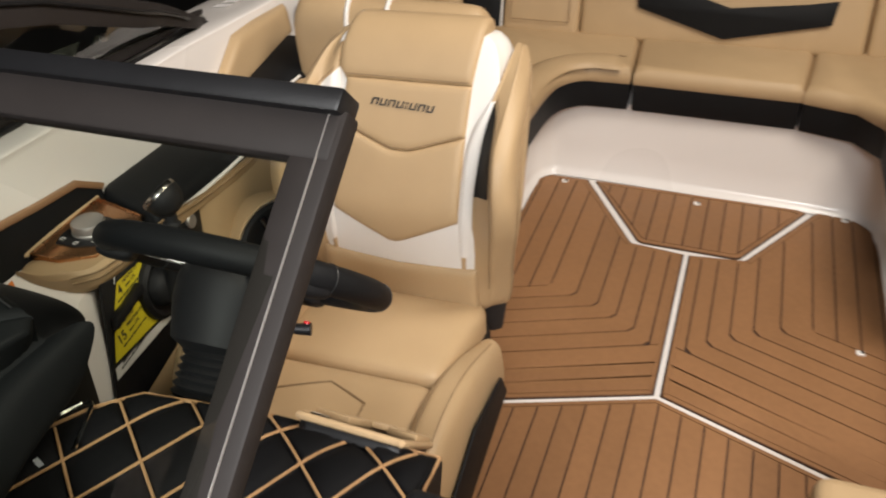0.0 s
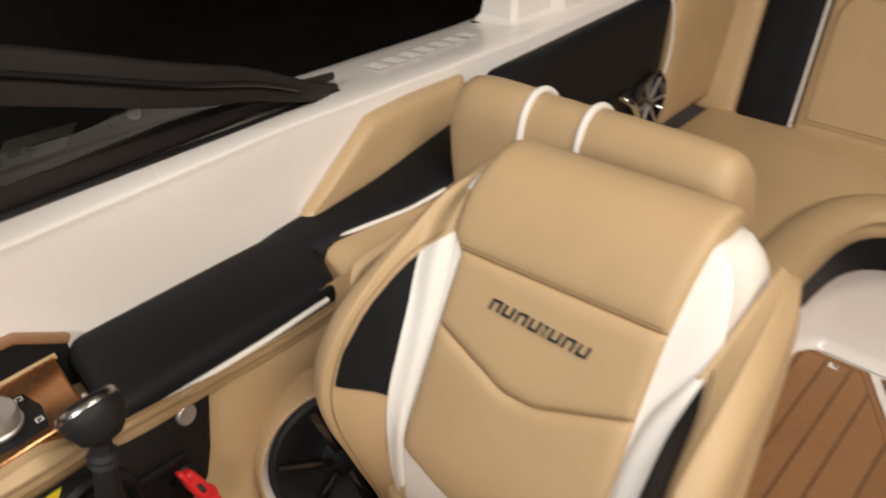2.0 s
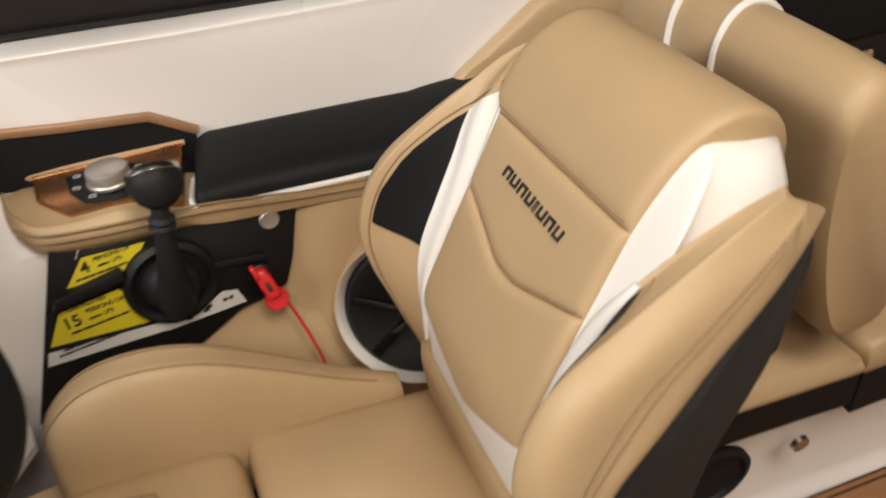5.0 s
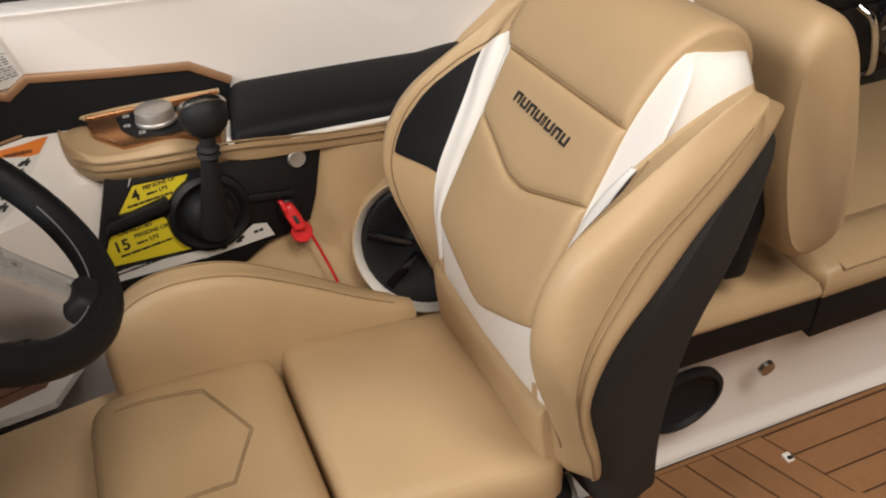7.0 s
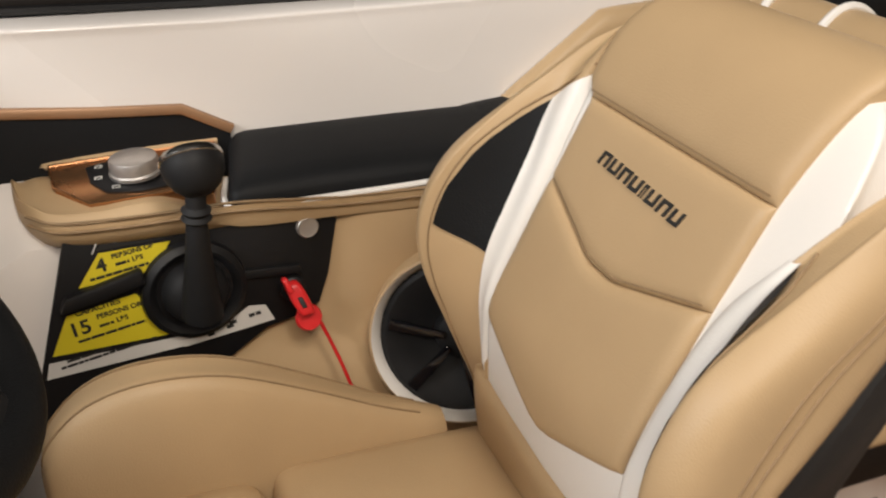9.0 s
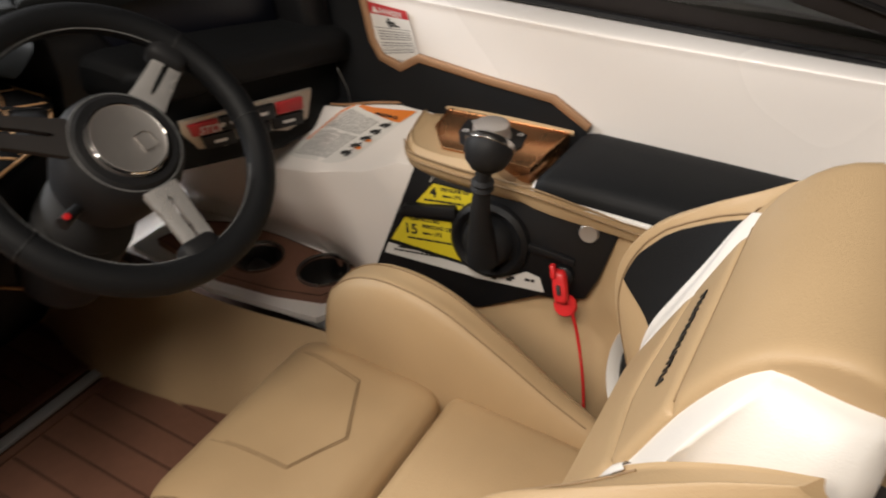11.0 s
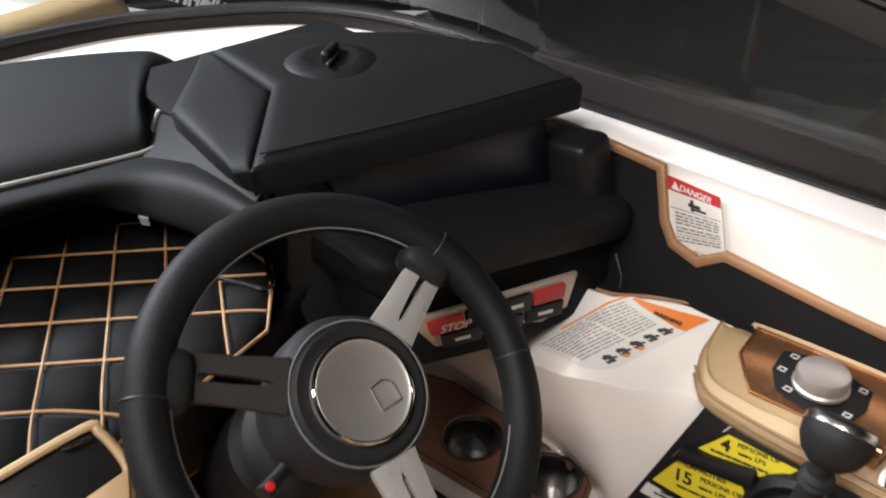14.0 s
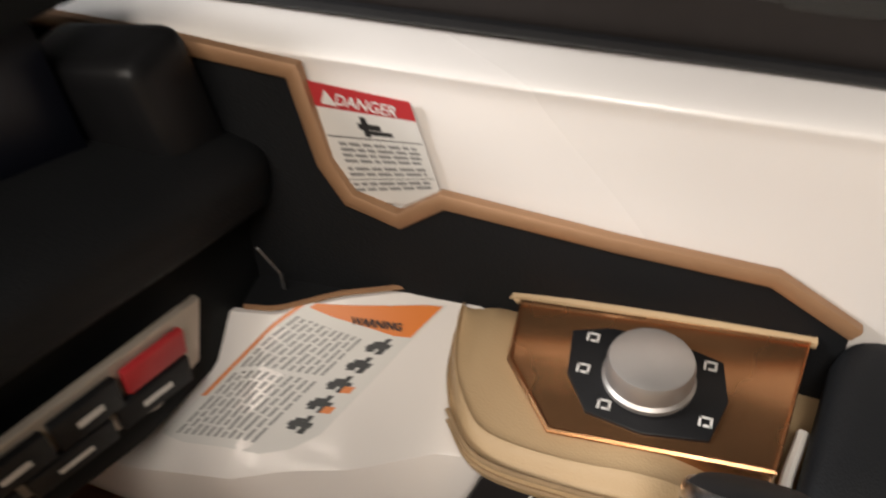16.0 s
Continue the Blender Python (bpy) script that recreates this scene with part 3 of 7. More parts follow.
def control_pod():
    t = thing("control_pod", (-0.91, -0.63, 0.61), "beige vinyl ledge holding the copper control plate", "console")
    # the padded rim, from the bulge in front back along under the armrest
    rows = []
    for y, xi, zi, xo in ((-0.756, -0.922, 0.690, -0.945), (-0.748, -0.885, 0.690, -0.948), (-0.730, -0.850, 0.690, -0.952), (-0.708, -0.831, 0.690, -0.955), (-0.66, -0.829, 0.686, -0.962), (-0.60, -0.835, 0.680, -0.97), (-0.52, -0.846, 0.672, -0.985),
                          (-0.40, -0.858, 0.656, -0.99), (-0.28, -0.866, 0.643, -0.99), (-0.16, -0.880, 0.634, -0.99), (-0.12, -0.880, 0.660, -0.97), (-0.04, -0.880, 0.668, -0.96), (0.10, -0.880, 0.682, -0.95)):
        top = lerp(pod_z(xi - 0.016, max(y, -0.735)) + 0.001, zi - (0.033 if y < -0.14 else 0.012), max(0, min(1, (y + 0.58) / 0.06)))
        top -= 0.006 if y < -0.74 else 0.0
        well = top - 0.003
        rows.append([V((xo, y, zi - 0.045)), V((xo, y, well)), V((xi - 0.026, y, well)), V((xi - 0.016, y, top)), V((xi - 0.005, y, top - 0.010)), V((xi, y, zi - 0.012)), V((xi - 0.004, y, zi - 0.034)), V((xi - 0.03, y, zi - 0.05))])
    part("rim", skin(rows, 4, 4), BEIGE, t)
    for dz in (0.0, 0.011):
        part("welt", tube(spline([(xi + 0.0015, y, zi - 0.008 - dz) for (y, xi, zi) in ((-0.738, -0.860, 0.690), (-0.710, -0.832, 0.690), (-0.66, -0.829, 0.686), (-0.60, -0.835, 0.680), (-0.52, -0.846, 0.672), (-0.40, -0.859, 0.650), (-0.28, -0.867, 0.637), (-0.18, -0.879, 0.628))], 6), 0.0018), STITCH, t, "tan seam")
    # copper plate in a shallow well
    poly = [(-0.952, -0.716), (-0.904, -0.710), (-0.862, -0.674), (-0.878, -0.541), (-0.980, -0.526)]
    part("control_plate", prism([V((x, y, pod_z(x, y) - 0.026)) for x, y in poly], V((0, 0, 0.026)), 0.0012), COPPER, t, "satin copper plate")
    lip = tube([V((x, y, pod_z(x, y))) for x, y in poly], 0.0022, 6, closed=True)
    part("edge_roll", tube(spline([(-0.957, -0.722, 0.692), (-0.960, -0.712, 0.694), (-0.971, -0.62, 0.691), (-0.984, -0.522, 0.684)], 5), 0.0045, 8), BEIGE, t, "narrow beige edge")
    part("plate_lip", lip, COPPER, t, "polished copper lip")
    return t


POD = control_pod()


def control_knob():
    c = V((-0.915, -0.622, pod_z(-0.915, -0.622)))
    t = POD
    pad = [(-0.948, -0.652), (-0.938, -0.676), (-0.905, -0.672), (-0.880, -0.655), (-0.876, -0.620), (-0.884, -0.580), (-0.915, -0.572), (-0.944, -0.578), (-0.951, -0.615)]
    part("button_pad", prism([V((x, y, pod_z(x, y))) for x, y in pad], V((0, 0, 0.003)), 0.0008), PLASTIC, t)
    part("control_knob", lathe([(0.0, 0.0), (0.029, 0.0), (0.0295, 0.004), (0.0275, 0.006), (0.0275, 0.017), (0.0262, 0.0205), (0.023, 0.0215), (0.0, 0.0222)], c + V((0, 0, 0.003)), (0, 0, 1), 40), SATIN, t, "round satin silver knob")
    for x, y in ((-0.936, -0.662), (-0.910, -0.663), (-0.888, -0.645), (-0.938, -0.586), (-0.896, -0.584)):
        bm = bmesh.new()
        z = pod_z(x, y) + 0.0034
        for a, b, w, h in ((-0.004, -0.004, 0.008, 0.0016), (-0.004, 0.0028, 0.008, 0.0016), (-0.004, -0.004, 0.0016, 0.008), (0.0022, -0.001, 0.0018, 0.005)):
            prism(flat([(x + a, y + b), (x + a + w, y + b), (x + a + w, y + b + h), (x + a, y + b + h)], z), V((0, 0, 0.0004)), bm=bm)
        part("symbol", bm, PAPER, t, "white printed symbol")


control_knob()

# the sloped black throttle panel: a plane with its own axes
PO = V((-0.804, -0.800, 0.478))
PU = (V((-0.852, -0.435, 0.498)) - PO).normalized()
PV = (V((-0.836, -0.703, 0.659)) - PO)
PV = (PV - PU * PV.dot(PU)).normalized()
PN = PU.cross(PV).normalized()
if PN.x < 0:
    PN = -PN


def on_panel(p):
    d = V(p) - PO
    return d.dot(PU), d.dot(PV)


def from_panel(a, b, h=0.0):
    return PO + PU * a + PV * b + PN * h


def throttle_panel():
    t = thing("throttle_console", PO, "black throttle panel on the helm side", "panel")
    top_l, top_r = on_panel((-0.838, -0.703, 0.668)), on_panel((-0.872, -0.394, 0.634))
    pts = [(0.0, -0.06), (0.20, -0.05), on_panel((-0.842, -0.505, 0.486)), on_panel((-0.847, -0.462, 0.490)), on_panel((-0.852, -0.436, 0.500)), on_panel((-0.858, -0.420, 0.537)), top_r, top_l]
    part("panel", prism([from_panel(a, b, -0.006) for a, b in pts], PN * 0.006, 0.0015), PLASTIC, t)
    part("upper_rib", prism([from_panel(a, b, 0.0) for a, b in ((0.245, 0.075), (0.352, 0.052), (0.352, 0.064), (0.245, 0.088))], PN * 0.006, 0.002), PLASTIC, t)
    return t


throttle_panel()


def panel_button():
    c = V((-0.866, -0.441, 0.606))
    a, b = on_panel(c)
    t = thing("panel_button", from_panel(a, b), "small polished metal button on the black panel", "button")
    part("cap", lathe([(0.0, 0.0), (0.0140, 0.0), (0.0140, 0.004), (0.0122, 0.006), (0.010, 0.0054), (0.0, 0.0062)], from_panel(a, b), PN, 24), SATIN, t)


panel_button()


def capacity_labels():
    t = thing("capacity_label", from_panel(*on_panel((-0.816, -0.747, 0.527))), "yellow capacity plate lettered in black", "sticker")
    n = PN
    quad = lambda *ps: [on_panel(p) for p in ps]
    lower = quad((-0.816, -0.747, 0.527), (-0.831, -0.612, 0.514), (-0.834, -0.648, 0.577), (-0.824, -0.723, 0.571))
    upper = quad((-0.830, -0.704, 0.600), (-0.839, -0.622, 0.600), (-0.845, -0.600, 0.630), (-0.837, -0.676, 0.635))

    def sheet(pts, lift, mat, name, label=""):
        return part(name, prism([from_panel(a, b, lift) for a, b in pts], n * 0.0004), mat, t, label)
    (a0, b0), (a1, b1) = lower[0], lower[1]
    sheet([(a0 - 0.014, b0 - 0.026), (a1 + 0.016, b1 - 0.022), (a1 + 0.008, b1 - 0.007), (a0 - 0.006, b0 - 0.007)], 0.0004, PAPER, "footer", "grey print strip")
    sheet(lower, 0.0006, YELLOW, "lower_plate", "yellow plate")
    sheet(upper, 0.0006, YELLOW, "upper_plate", "yellow plate")
    c0, c1 = upper[3], upper[2]
    sheet([(c0[0] - 0.002, c0[1] + 0.003), (c1[0] + 0.004, c1[1] + 0.004), (c1[0] - 0.004, c1[1] + 0.016), (c0[0] + 0.012, c0[1] + 0.015)], 0.0005, INK, "header", "black header strip")
    line = [(c0[0] - 0.006, c0[1] + 0.001), (c0[0] + 0.002, c0[1] + 0.013), (c0[0] + 0.013, c0[1] + 0.0175), (c1[0] - 0.004, c1[1] + 0.018)]
    part("outline", tube([from_panel(a, b, 0.0008) for a, b in line], 0.0007, 5), PAPER, t, "thin white outline")
    part("white_chart", prism([from_panel(a, b, 0.0006) for a, b in ((a1 + 0.002, b1 - 0.022), (a1 + 0.115, b1 - 0.026), (a1 + 0.108, b1 - 0.002), (a1 + 0.088, b1 + 0.004), (a1 + 0.060, b1 - 0.008), (a1 + 0.020, b1 - 0.006))], n * 0.0004), PAPER, t, "white printed strip")
    o = from_panel(a0, b0)
    w = n.cross(PU)
    for text, x, y, size, bold in (("15", 0.024, 0.016, 0.024, 0.0006), ("MAXIMUM", 0.040, 0.0485, 0.0092, 0.0003), ("CAPACITIES", 0.036, 0.0395, 0.0092, 0.0003), ("PERSONS OR", 0.056, 0.0285, 0.0085, 0.0003), ("LBS", 0.075, 0.0175, 0.0085, 0.0003)):
        lettering(text, o, PU, w, x, y, size, 0.0014, INK, t, bold=bold)
    ua, ub = upper[0][0] - a0, upper[0][1] - b0
    for text, x, y, size, bold in (("4", ua + 0.024, ub + 0.012, 0.022, 0.0006), ("PERSONS OR", ua + 0.042, ub + 0.023, 0.0080, 0.0003), ("LBS", ua + 0.062, ub + 0.0135, 0.0080, 0.0003)):
        lettering(text, o, PU, w, x, y, size, 0.0014, INK, t, bold=bold)
    small = part("print", bars(o, PU, w, [(0.056, 0.072, 0.0175), (0.030, 0.105, 0.0065), (ua + 0.044, ua + 0.059, ub + 0.0135), (ua + 0.014, ua + 0.078, ub + 0.004), (0.012, 0.06, -0.013), (0.004, 0.11, -0.019)], 0.0014, 5, 0.0034), INK, t)
    tagged(small, kind="stuff")
    part("header_print", bars(o, PU, w, [(c0[0] - a0 + 0.018, c1[0] - a0 - 0.008, c0[1] - b0 + 0.007)], 0.0014, 8, 0.0030), PAPER, t)
    k = a1 - a0
    part("pictogram", bars(o, PU, w, [(k + 0.032, k + 0.040, b1 - b0 - 0.019), (k + 0.056, k + 0.066, b1 - b0 - 0.017), (k + 0.060, k + 0.069, b1 - b0 - 0.013), (k + 0.085, k + 0.100, b1 - b0 - 0.012)], 0.0014, 7, 0.005), INK, t)


capacity_labels()


def throttle_lever():
    a, b = on_panel((-0.841, -0.584, 0.564))
    c = from_panel(a, b)
    t = thing("throttle_lever", c, "black throttle lever with chrome-ringed knob", "lever")
    part("base_ring", lathe([(0.062, 0.0), (0.060, 0.009), (0.053, 0.014), (0.047, 0.011), (0.044, 0.006), (0.0, 0.004)], c, PN, 40), PLASTIC, t)
    part("bar", prism([from_panel(a + x, b + y, 0.0) for x, y in ((-0.145, 0.022), (-0.05, 0.028), (-0.05, 0.048), (-0.135, 0.040))], PN * 0.014, 0.004), PLASTIC, t)
    part("hub", lathe([(0.040, 0.0), (0.037, 0.018), (0.030, 0.028), (0.018, 0.034), (0.0, 0.035)], c, PN, 32), RUBBER, t)
    k = V((-0.800, -0.562, 0.737))
    base = c + PN * 0.03
    part("stem", tube(spline([base - V((0, 0, 0.02)), lerp(base, k, 0.35) + V((0.012, 0, 0)), lerp(base, k, 0.75) + V((0.012, 0, 0)), k - V((-0.004, 0, 0.012))], 5), [0.024, 0.023, 0.021, 0.019, 0.017, 0.0155, 0.014, 0.013, 0.012, 0.0115, 0.011, 0.011, 0.011, 0.011, 0.011, 0.011], 14), RUBBER, t)
    part("gaiter", lathe([(0.012, -0.010), (0.0165, -0.005), (0.013, 0.0), (0.016, 0.005), (0.011, 0.010)], lerp(base, k, 0.70) + V((0.012, 0, 0)), (k - base), 20), RUBBER, t)
    up = V((-0.70, -0.05, 0.71)).normalized()
    knob = part("knob", lathe([(0.0, -0.033), (0.014, -0.031), (0.025, -0.022), (0.0315, -0.009), (0.0330, 0.002), (0.031, 0.009), (0.0, 0.013)], k, up, 28), RUBBER, t)
    part("chrome_ring", lathe([(0.0315, 0.0035), (0.0336, 0.005), (0.0332, 0.0100), (0.0310, 0.0130), (0.0292, 0.0115)], k, up, 36), BRUSHED, knob, "chrome ring")
    part("knob_cap", lathe([(0.0305, 0.0115), (0.026, 0.0155), (0.012, 0.0170), (0.0, 0.0175)], k, up, 32), RUBBER, knob)


throttle_lever()


def kill_switch():
    a, b = on_panel((-0.851, -0.470, 0.533))
    p = from_panel(a, b, 0.006)
    t = thing("kill_switch", p, "red safety clip with red coiled lanyard", "safety switch")
    part("socket", lathe([(0.016, -0.006), (0.016, 0.004), (0.011, 0.008), (0.0, 0.008)], p, PN, 20), PLASTIC, t)
    tab = V((-0.829, -0.456, 0.496))
    d = (tab - p).normalized()
    part("clip", block((0.022, 0.016, 0.046), 0.006, (3, 3, 4), lambda x, y, z: p + PN * (0.014 + y) + PU * (x * (0.75 + 0.25 * math.cos(z * 60))) - d * z + d * 0.008), RED, t)
    part("fork", block((0.008, 0.010, 0.020), 0.003, (2, 2, 2), lambda x, y, z: p + PN * (0.022 + y) + PU * (x - 0.006) - d * (z + 0.016)), RED, t)
    part("slot", block((0.006, 0.004, 0.014), 0.0015, (2, 2, 2), lambda x, y, z: p + PN * (0.0235 + y) + PU * x - d * (z - 0.010)), INK, t)
    part("tab", lathe([(0.0, -0.005), (0.015, -0.005), (0.0175, 0.0), (0.015, 0.005), (0.0, 0.005)], tab, (PN + PV * 0.3), 24), RED, t)
    part("lanyard", tube(spline([tab + V((0.004, 0.012, -0.004)), V((-0.822, -0.432, 0.455)), V((-0.812, -0.418, 0.405)), V((-0.802, -0.408, 0.355)), V((-0.795, -0.405, 0.315)), V((-0.785, -0.410, 0.280))], 8), 0.0024, 8), RED, t)


kill_switch()


def lower_side():
    """The padded tan side below the armrest, behind and below the throttle panel."""
    rows = []
    plane = lambda y, z: -0.8502 - 0.1242 * y - 0.1114 * z
    for y, proud in ((-0.70, -0.016), (-0.62, -0.016), (-0.52, -0.016), (-0.44, -0.013), (-0.405, -0.006), (-0.36, 0.004), (-0.28, 0.008), (-0.16, 0.010), (-0.05, 0.008), (0.06, 0.006)):
        rows.append([V((plane(y, z) + proud + d, y, z)) for z, d in ((0.645, 0.0), (0.56, 0.0), (0.50, 0.0), (0.46, -proud * 0.3), (0.40, 0.012), (0.30, 0.022), (0.14, 0.030), (0.0, 0.032))])
    fine = [spline(r, 4) for r in rows]
    cols = [spline([r[k] for r in fine], 4) for k in range(len(fine[0]))]
    bm = bmesh.new()
    grid(bm, [[c[k] for c in cols] for k in range(len(cols[0]))])
    whole("side_panel", bm, BEIGE, "padded beige vinyl inner side below the armrest", "panel", kind="structure", angle=60)


lower_side()


def side_speaker():
    ax = V((0.86, -0.42, 0.28)).normalized()
    c = V((-0.803, -0.262, 0.440)) + ax * 0.028
    t = thing("speaker", c, "round black speaker with white ring in the side", "speaker", "speakers")
    part("collar", lathe([(0.121, -0.06), (0.119, 0.004), (0.116, 0.009), (0.1135, 0.0095)], c, ax, 48), BEIGE, t, "beige outer collar")
    part("ring", lathe([(0.1135, 0.0105), (0.109, 0.004), (0.104, -0.006), (0.103, -0.03)], c, ax, 48), WHITE_VINYL, t, "white inner ring")
    part("cone", lathe([(0.104, -0.006), (0.096, 0.000), (0.080, -0.004), (0.055, -0.022), (0.035, -0.028), (0.030, -0.010), (0.018, -0.004), (0.0, -0.002)], c, ax, 40), RUBBER, t)
    u = ax.orthogonal().normalized()
    w = ax.cross(u)
    for k in range(6):
        d = u * math.cos(k * math.pi / 3) + w * math.sin(k * math.pi / 3)
        s = ax.cross(d)
        part("grille_spoke", prism([c - ax * 0.004 + d * 0.018 + s * 0.006, c + ax * 0.001 + d * 0.092 + s * 0.012, c + ax * 0.001 + d * 0.092 - s * 0.004, c - ax * 0.004 + d * 0.018 - s * 0.004], ax * 0.006, 0.0015), GLOSS, t)


side_speaker()


# ---- helm chair ----
CX = -0.512
PROFILE = ((-0.272, 0.36), (-0.283, 0.44), (-0.287, 0.52), (-0.284, 0.60), (-0.255, 0.67), (-0.224, 0.735), (-0.186, 0.82), (-0.150, 0.880), (-0.112, 0.906), (-0.072, 0.903), (-0.046, 0.875), (-0.038, 0.82))
PROFILE_S = [p for p in spline([(0, y, z) for y, z in PROFILE], 8)]
_len = [0.0]
for _a, _b in zip(PROFILE_S, PROFILE_S[1:]):
    _len.append(_len[-1] + (_b - _a).length)


def s_of(z):
    """Distance along the back's front profile at a height (front part)."""
    k = 0
    while PROFILE_S[k + 1].z < z and k < 60:
        k += 1
    a, b = PROFILE_S[k], PROFILE_S[k + 1]
    return lerp(_len[k], _len[k + 1], (z - a.z) / (b.z - a.z))


def prof(s):
    return float(np.interp(s, _len, [p.y for p in PROFILE_S])), float(np.interp(s, _len, [p.z for p in PROFILE_S]))


def back_y(z):
    return prof(s_of(z))[0]


def helm_chair():
    t = thing("helm_chair", (CX, -0.25, 0.0), "beige, white and black vinyl helm bucket seat", "chair")
    t.rotation_euler = (0, 0, radians(2.2))
    mir = lambda p, side: V((p[0], p[1], p[2])) if side < 0 else V((2 * CX - p[0], p[1], p[2]))

    def panel(z_bot, z_top, xl, xr, off):
        """f(u, v) between two edges given as functions of u (heights) and of z (sides)."""
        def f(u, v):
            s0 = s_of(z_bot(u)) if z_bot(u) < 2 else z_bot(u) - 2
            s1 = s_of(z_top(u)) if z_top(u) < 2 else z_top(u) - 2
            y, z = prof(lerp(s0, s1, v))
            return V((lerp(xl(z), xr(z), u), y - off, z))
        return f
    edge_l = lambda z: float(np.interp(z, (0.36, 0.53, 0.60, 0.74, 0.815, 0.835, 0.87, 0.92), (-0.628, -0.636, -0.637, -0.632, -0.626, -0.642, -0.642, -0.628)))
    edge_r = lambda z: float(np.interp(z, (0.36, 0.53, 0.60, 0.74, 0.82, 0.92), (-0.396, -0.388, -0.387, -0.386, -0.382, -0.370)))
    chev = lambda u: float(np.interp(u, (0, 0.45, 0.52, 1), (0.592, 0.532, 0.532, 0.590)))
    vee = lambda u: float(np.interp(u, (0, 0.42, 0.58, 1), (0.741, 0.704, 0.704, 0.736)))
    end = _len[-1] + 2
    back = part("backrest", pillow(panel(chev, vee, edge_l, edge_r, 0.004), 24, 16, 0.008, 0.014, 0.02), BEIGE, t, "beige lower back panel")
    part("logo_panel", pillow(panel(vee, lambda u: 0.82, edge_l, edge_r, 0.004), 24, 12, 0.007, 0.012, 0.02), BEIGE, t, "beige panel with dark embroidery")
    part("headrest", pillow(panel(lambda u: 0.82, lambda u: end, edge_l, edge_r, 0.004), 24, 24, 0.008, 0.014, 0.03), BEIGE, t)
    # stitch lines along the seams
    for zf, dz in ((lambda u: 0.82, -0.007), (lambda u: 0.82, 0.007), (vee, -0.007), (vee, 0.006)):
        pts = []
        for k in range(25):
            u = lerp(0.03, 0.97, k / 24)
            y, z = prof(s_of(zf(u) + dz))
            pts.append((lerp(edge_l(z), edge_r(z), u), y - 0.0095, z))
        part("stitching", tube(pts, 0.0011, 5), STITCH, t)
    # white core that shows as side strips and as the band under the chevron
    rows = []
    for z in (0.47, 0.52, 0.58, 0.64, 0.70, 0.76, 0.82, 0.856, 0.880, 0.893):
        y = back_y(z)
        wl = float(np.interp(z, (0.47, 0.53, 0.75, 0.82, 0.856, 0.88, 0.893), (-0.655, -0.668, -0.668, -0.666, -0.654, -0.646, -0.636)))
        wr = float(np.interp(z, (0.47, 0.53, 0.75, 0.82, 0.856, 0.88, 0.893), (-0.362, -0.352, -0.345, -0.336, -0.340, -0.350, -0.366)))
        dep = float(np.interp(z, (0.47, 0.8, 0.856, 0.893), (0.06, 0.11, 0.10, 0.075)))
        rows.append([V((wl, y + 0.012, z)), V((wl + 0.016, y - 0.001, z)), V((CX, y - 0.002, z)), V((wr - 0.016, y - 0.001, z)), V((wr, y + 0.014, z)), V((wr - 0.004, y + dep, z - 0.012)), V((CX, y + dep, z - 0.012)), V((wl + 0.004, y + dep, z - 0.012))])
    part("back_core", skin(rows, 4, 3), WHITE_VINYL, t, "white vinyl core and side strips", angle=100)
    low_top = lambda u: float(np.interp(u, (0, 0.5, 1), (0.497, 0.480, 0.487)))
    part("lumbar_band", pillow(panel(lambda u: 0.365, low_top, lambda z: -0.668, lambda z: -0.352, 0.005), 20, 10, 0.008, 0.02, 0.05), BEIGE, t, "beige band above the cushion")
    # bolsters: rings at one height each, from the inner seam over the white flank, the crest and the outer side to the back
    zs = (0.372, 0.395, 0.45, 0.50, 0.55, 0.60, 0.65, 0.70, 0.75, 0.795, 0.83, 0.858, 0.874)
    xo = [-0.700, -0.724, -0.735, -0.739, -0.745, -0.751, -0.752, -0.748]
    yf = [-0.256, -0.266, -0.279, -0.297, -0.314, -0.331, -0.339, -0.330]
    xb = [-0.655, -0.656, -0.658, -0.661, -0.664, -0.666, -0.668, -0.671]
    yb = [-0.268, -0.273, -0.279, -0.283, -0.286, -0.287, -0.279, -0.256]
    yr = [-0.225, -0.235, -0.250, -0.265, -0.275, -0.272, -0.250, -0.205]
    xa = [-0.641] * 8
    # the upper ends differ: beside the wall the cover wraps up to the headrest, on the walkway side it stays below its white side
    wall_end = ((-0.738, -0.721, -0.706, -0.690, -0.672), (-0.300, -0.246, -0.196, -0.160, -0.132), (-0.674, -0.677, -0.674, -0.666, -0.655), (-0.231, -0.209, -0.185, -0.156, -0.134), (-0.155, -0.110, -0.070, -0.060, -0.060), (-0.641,) * 5)
    walk_end = ((-0.744, -0.741, -0.737, -0.732, -0.724), (-0.298, -0.238, -0.188, -0.143, -0.105), (-0.677, -0.688, -0.697, -0.703, -0.706), (-0.234, -0.212, -0.178, -0.135, -0.098), (-0.165, -0.132, -0.108, -0.094, -0.086), (-0.652, -0.678, -0.690, -0.698, -0.703))
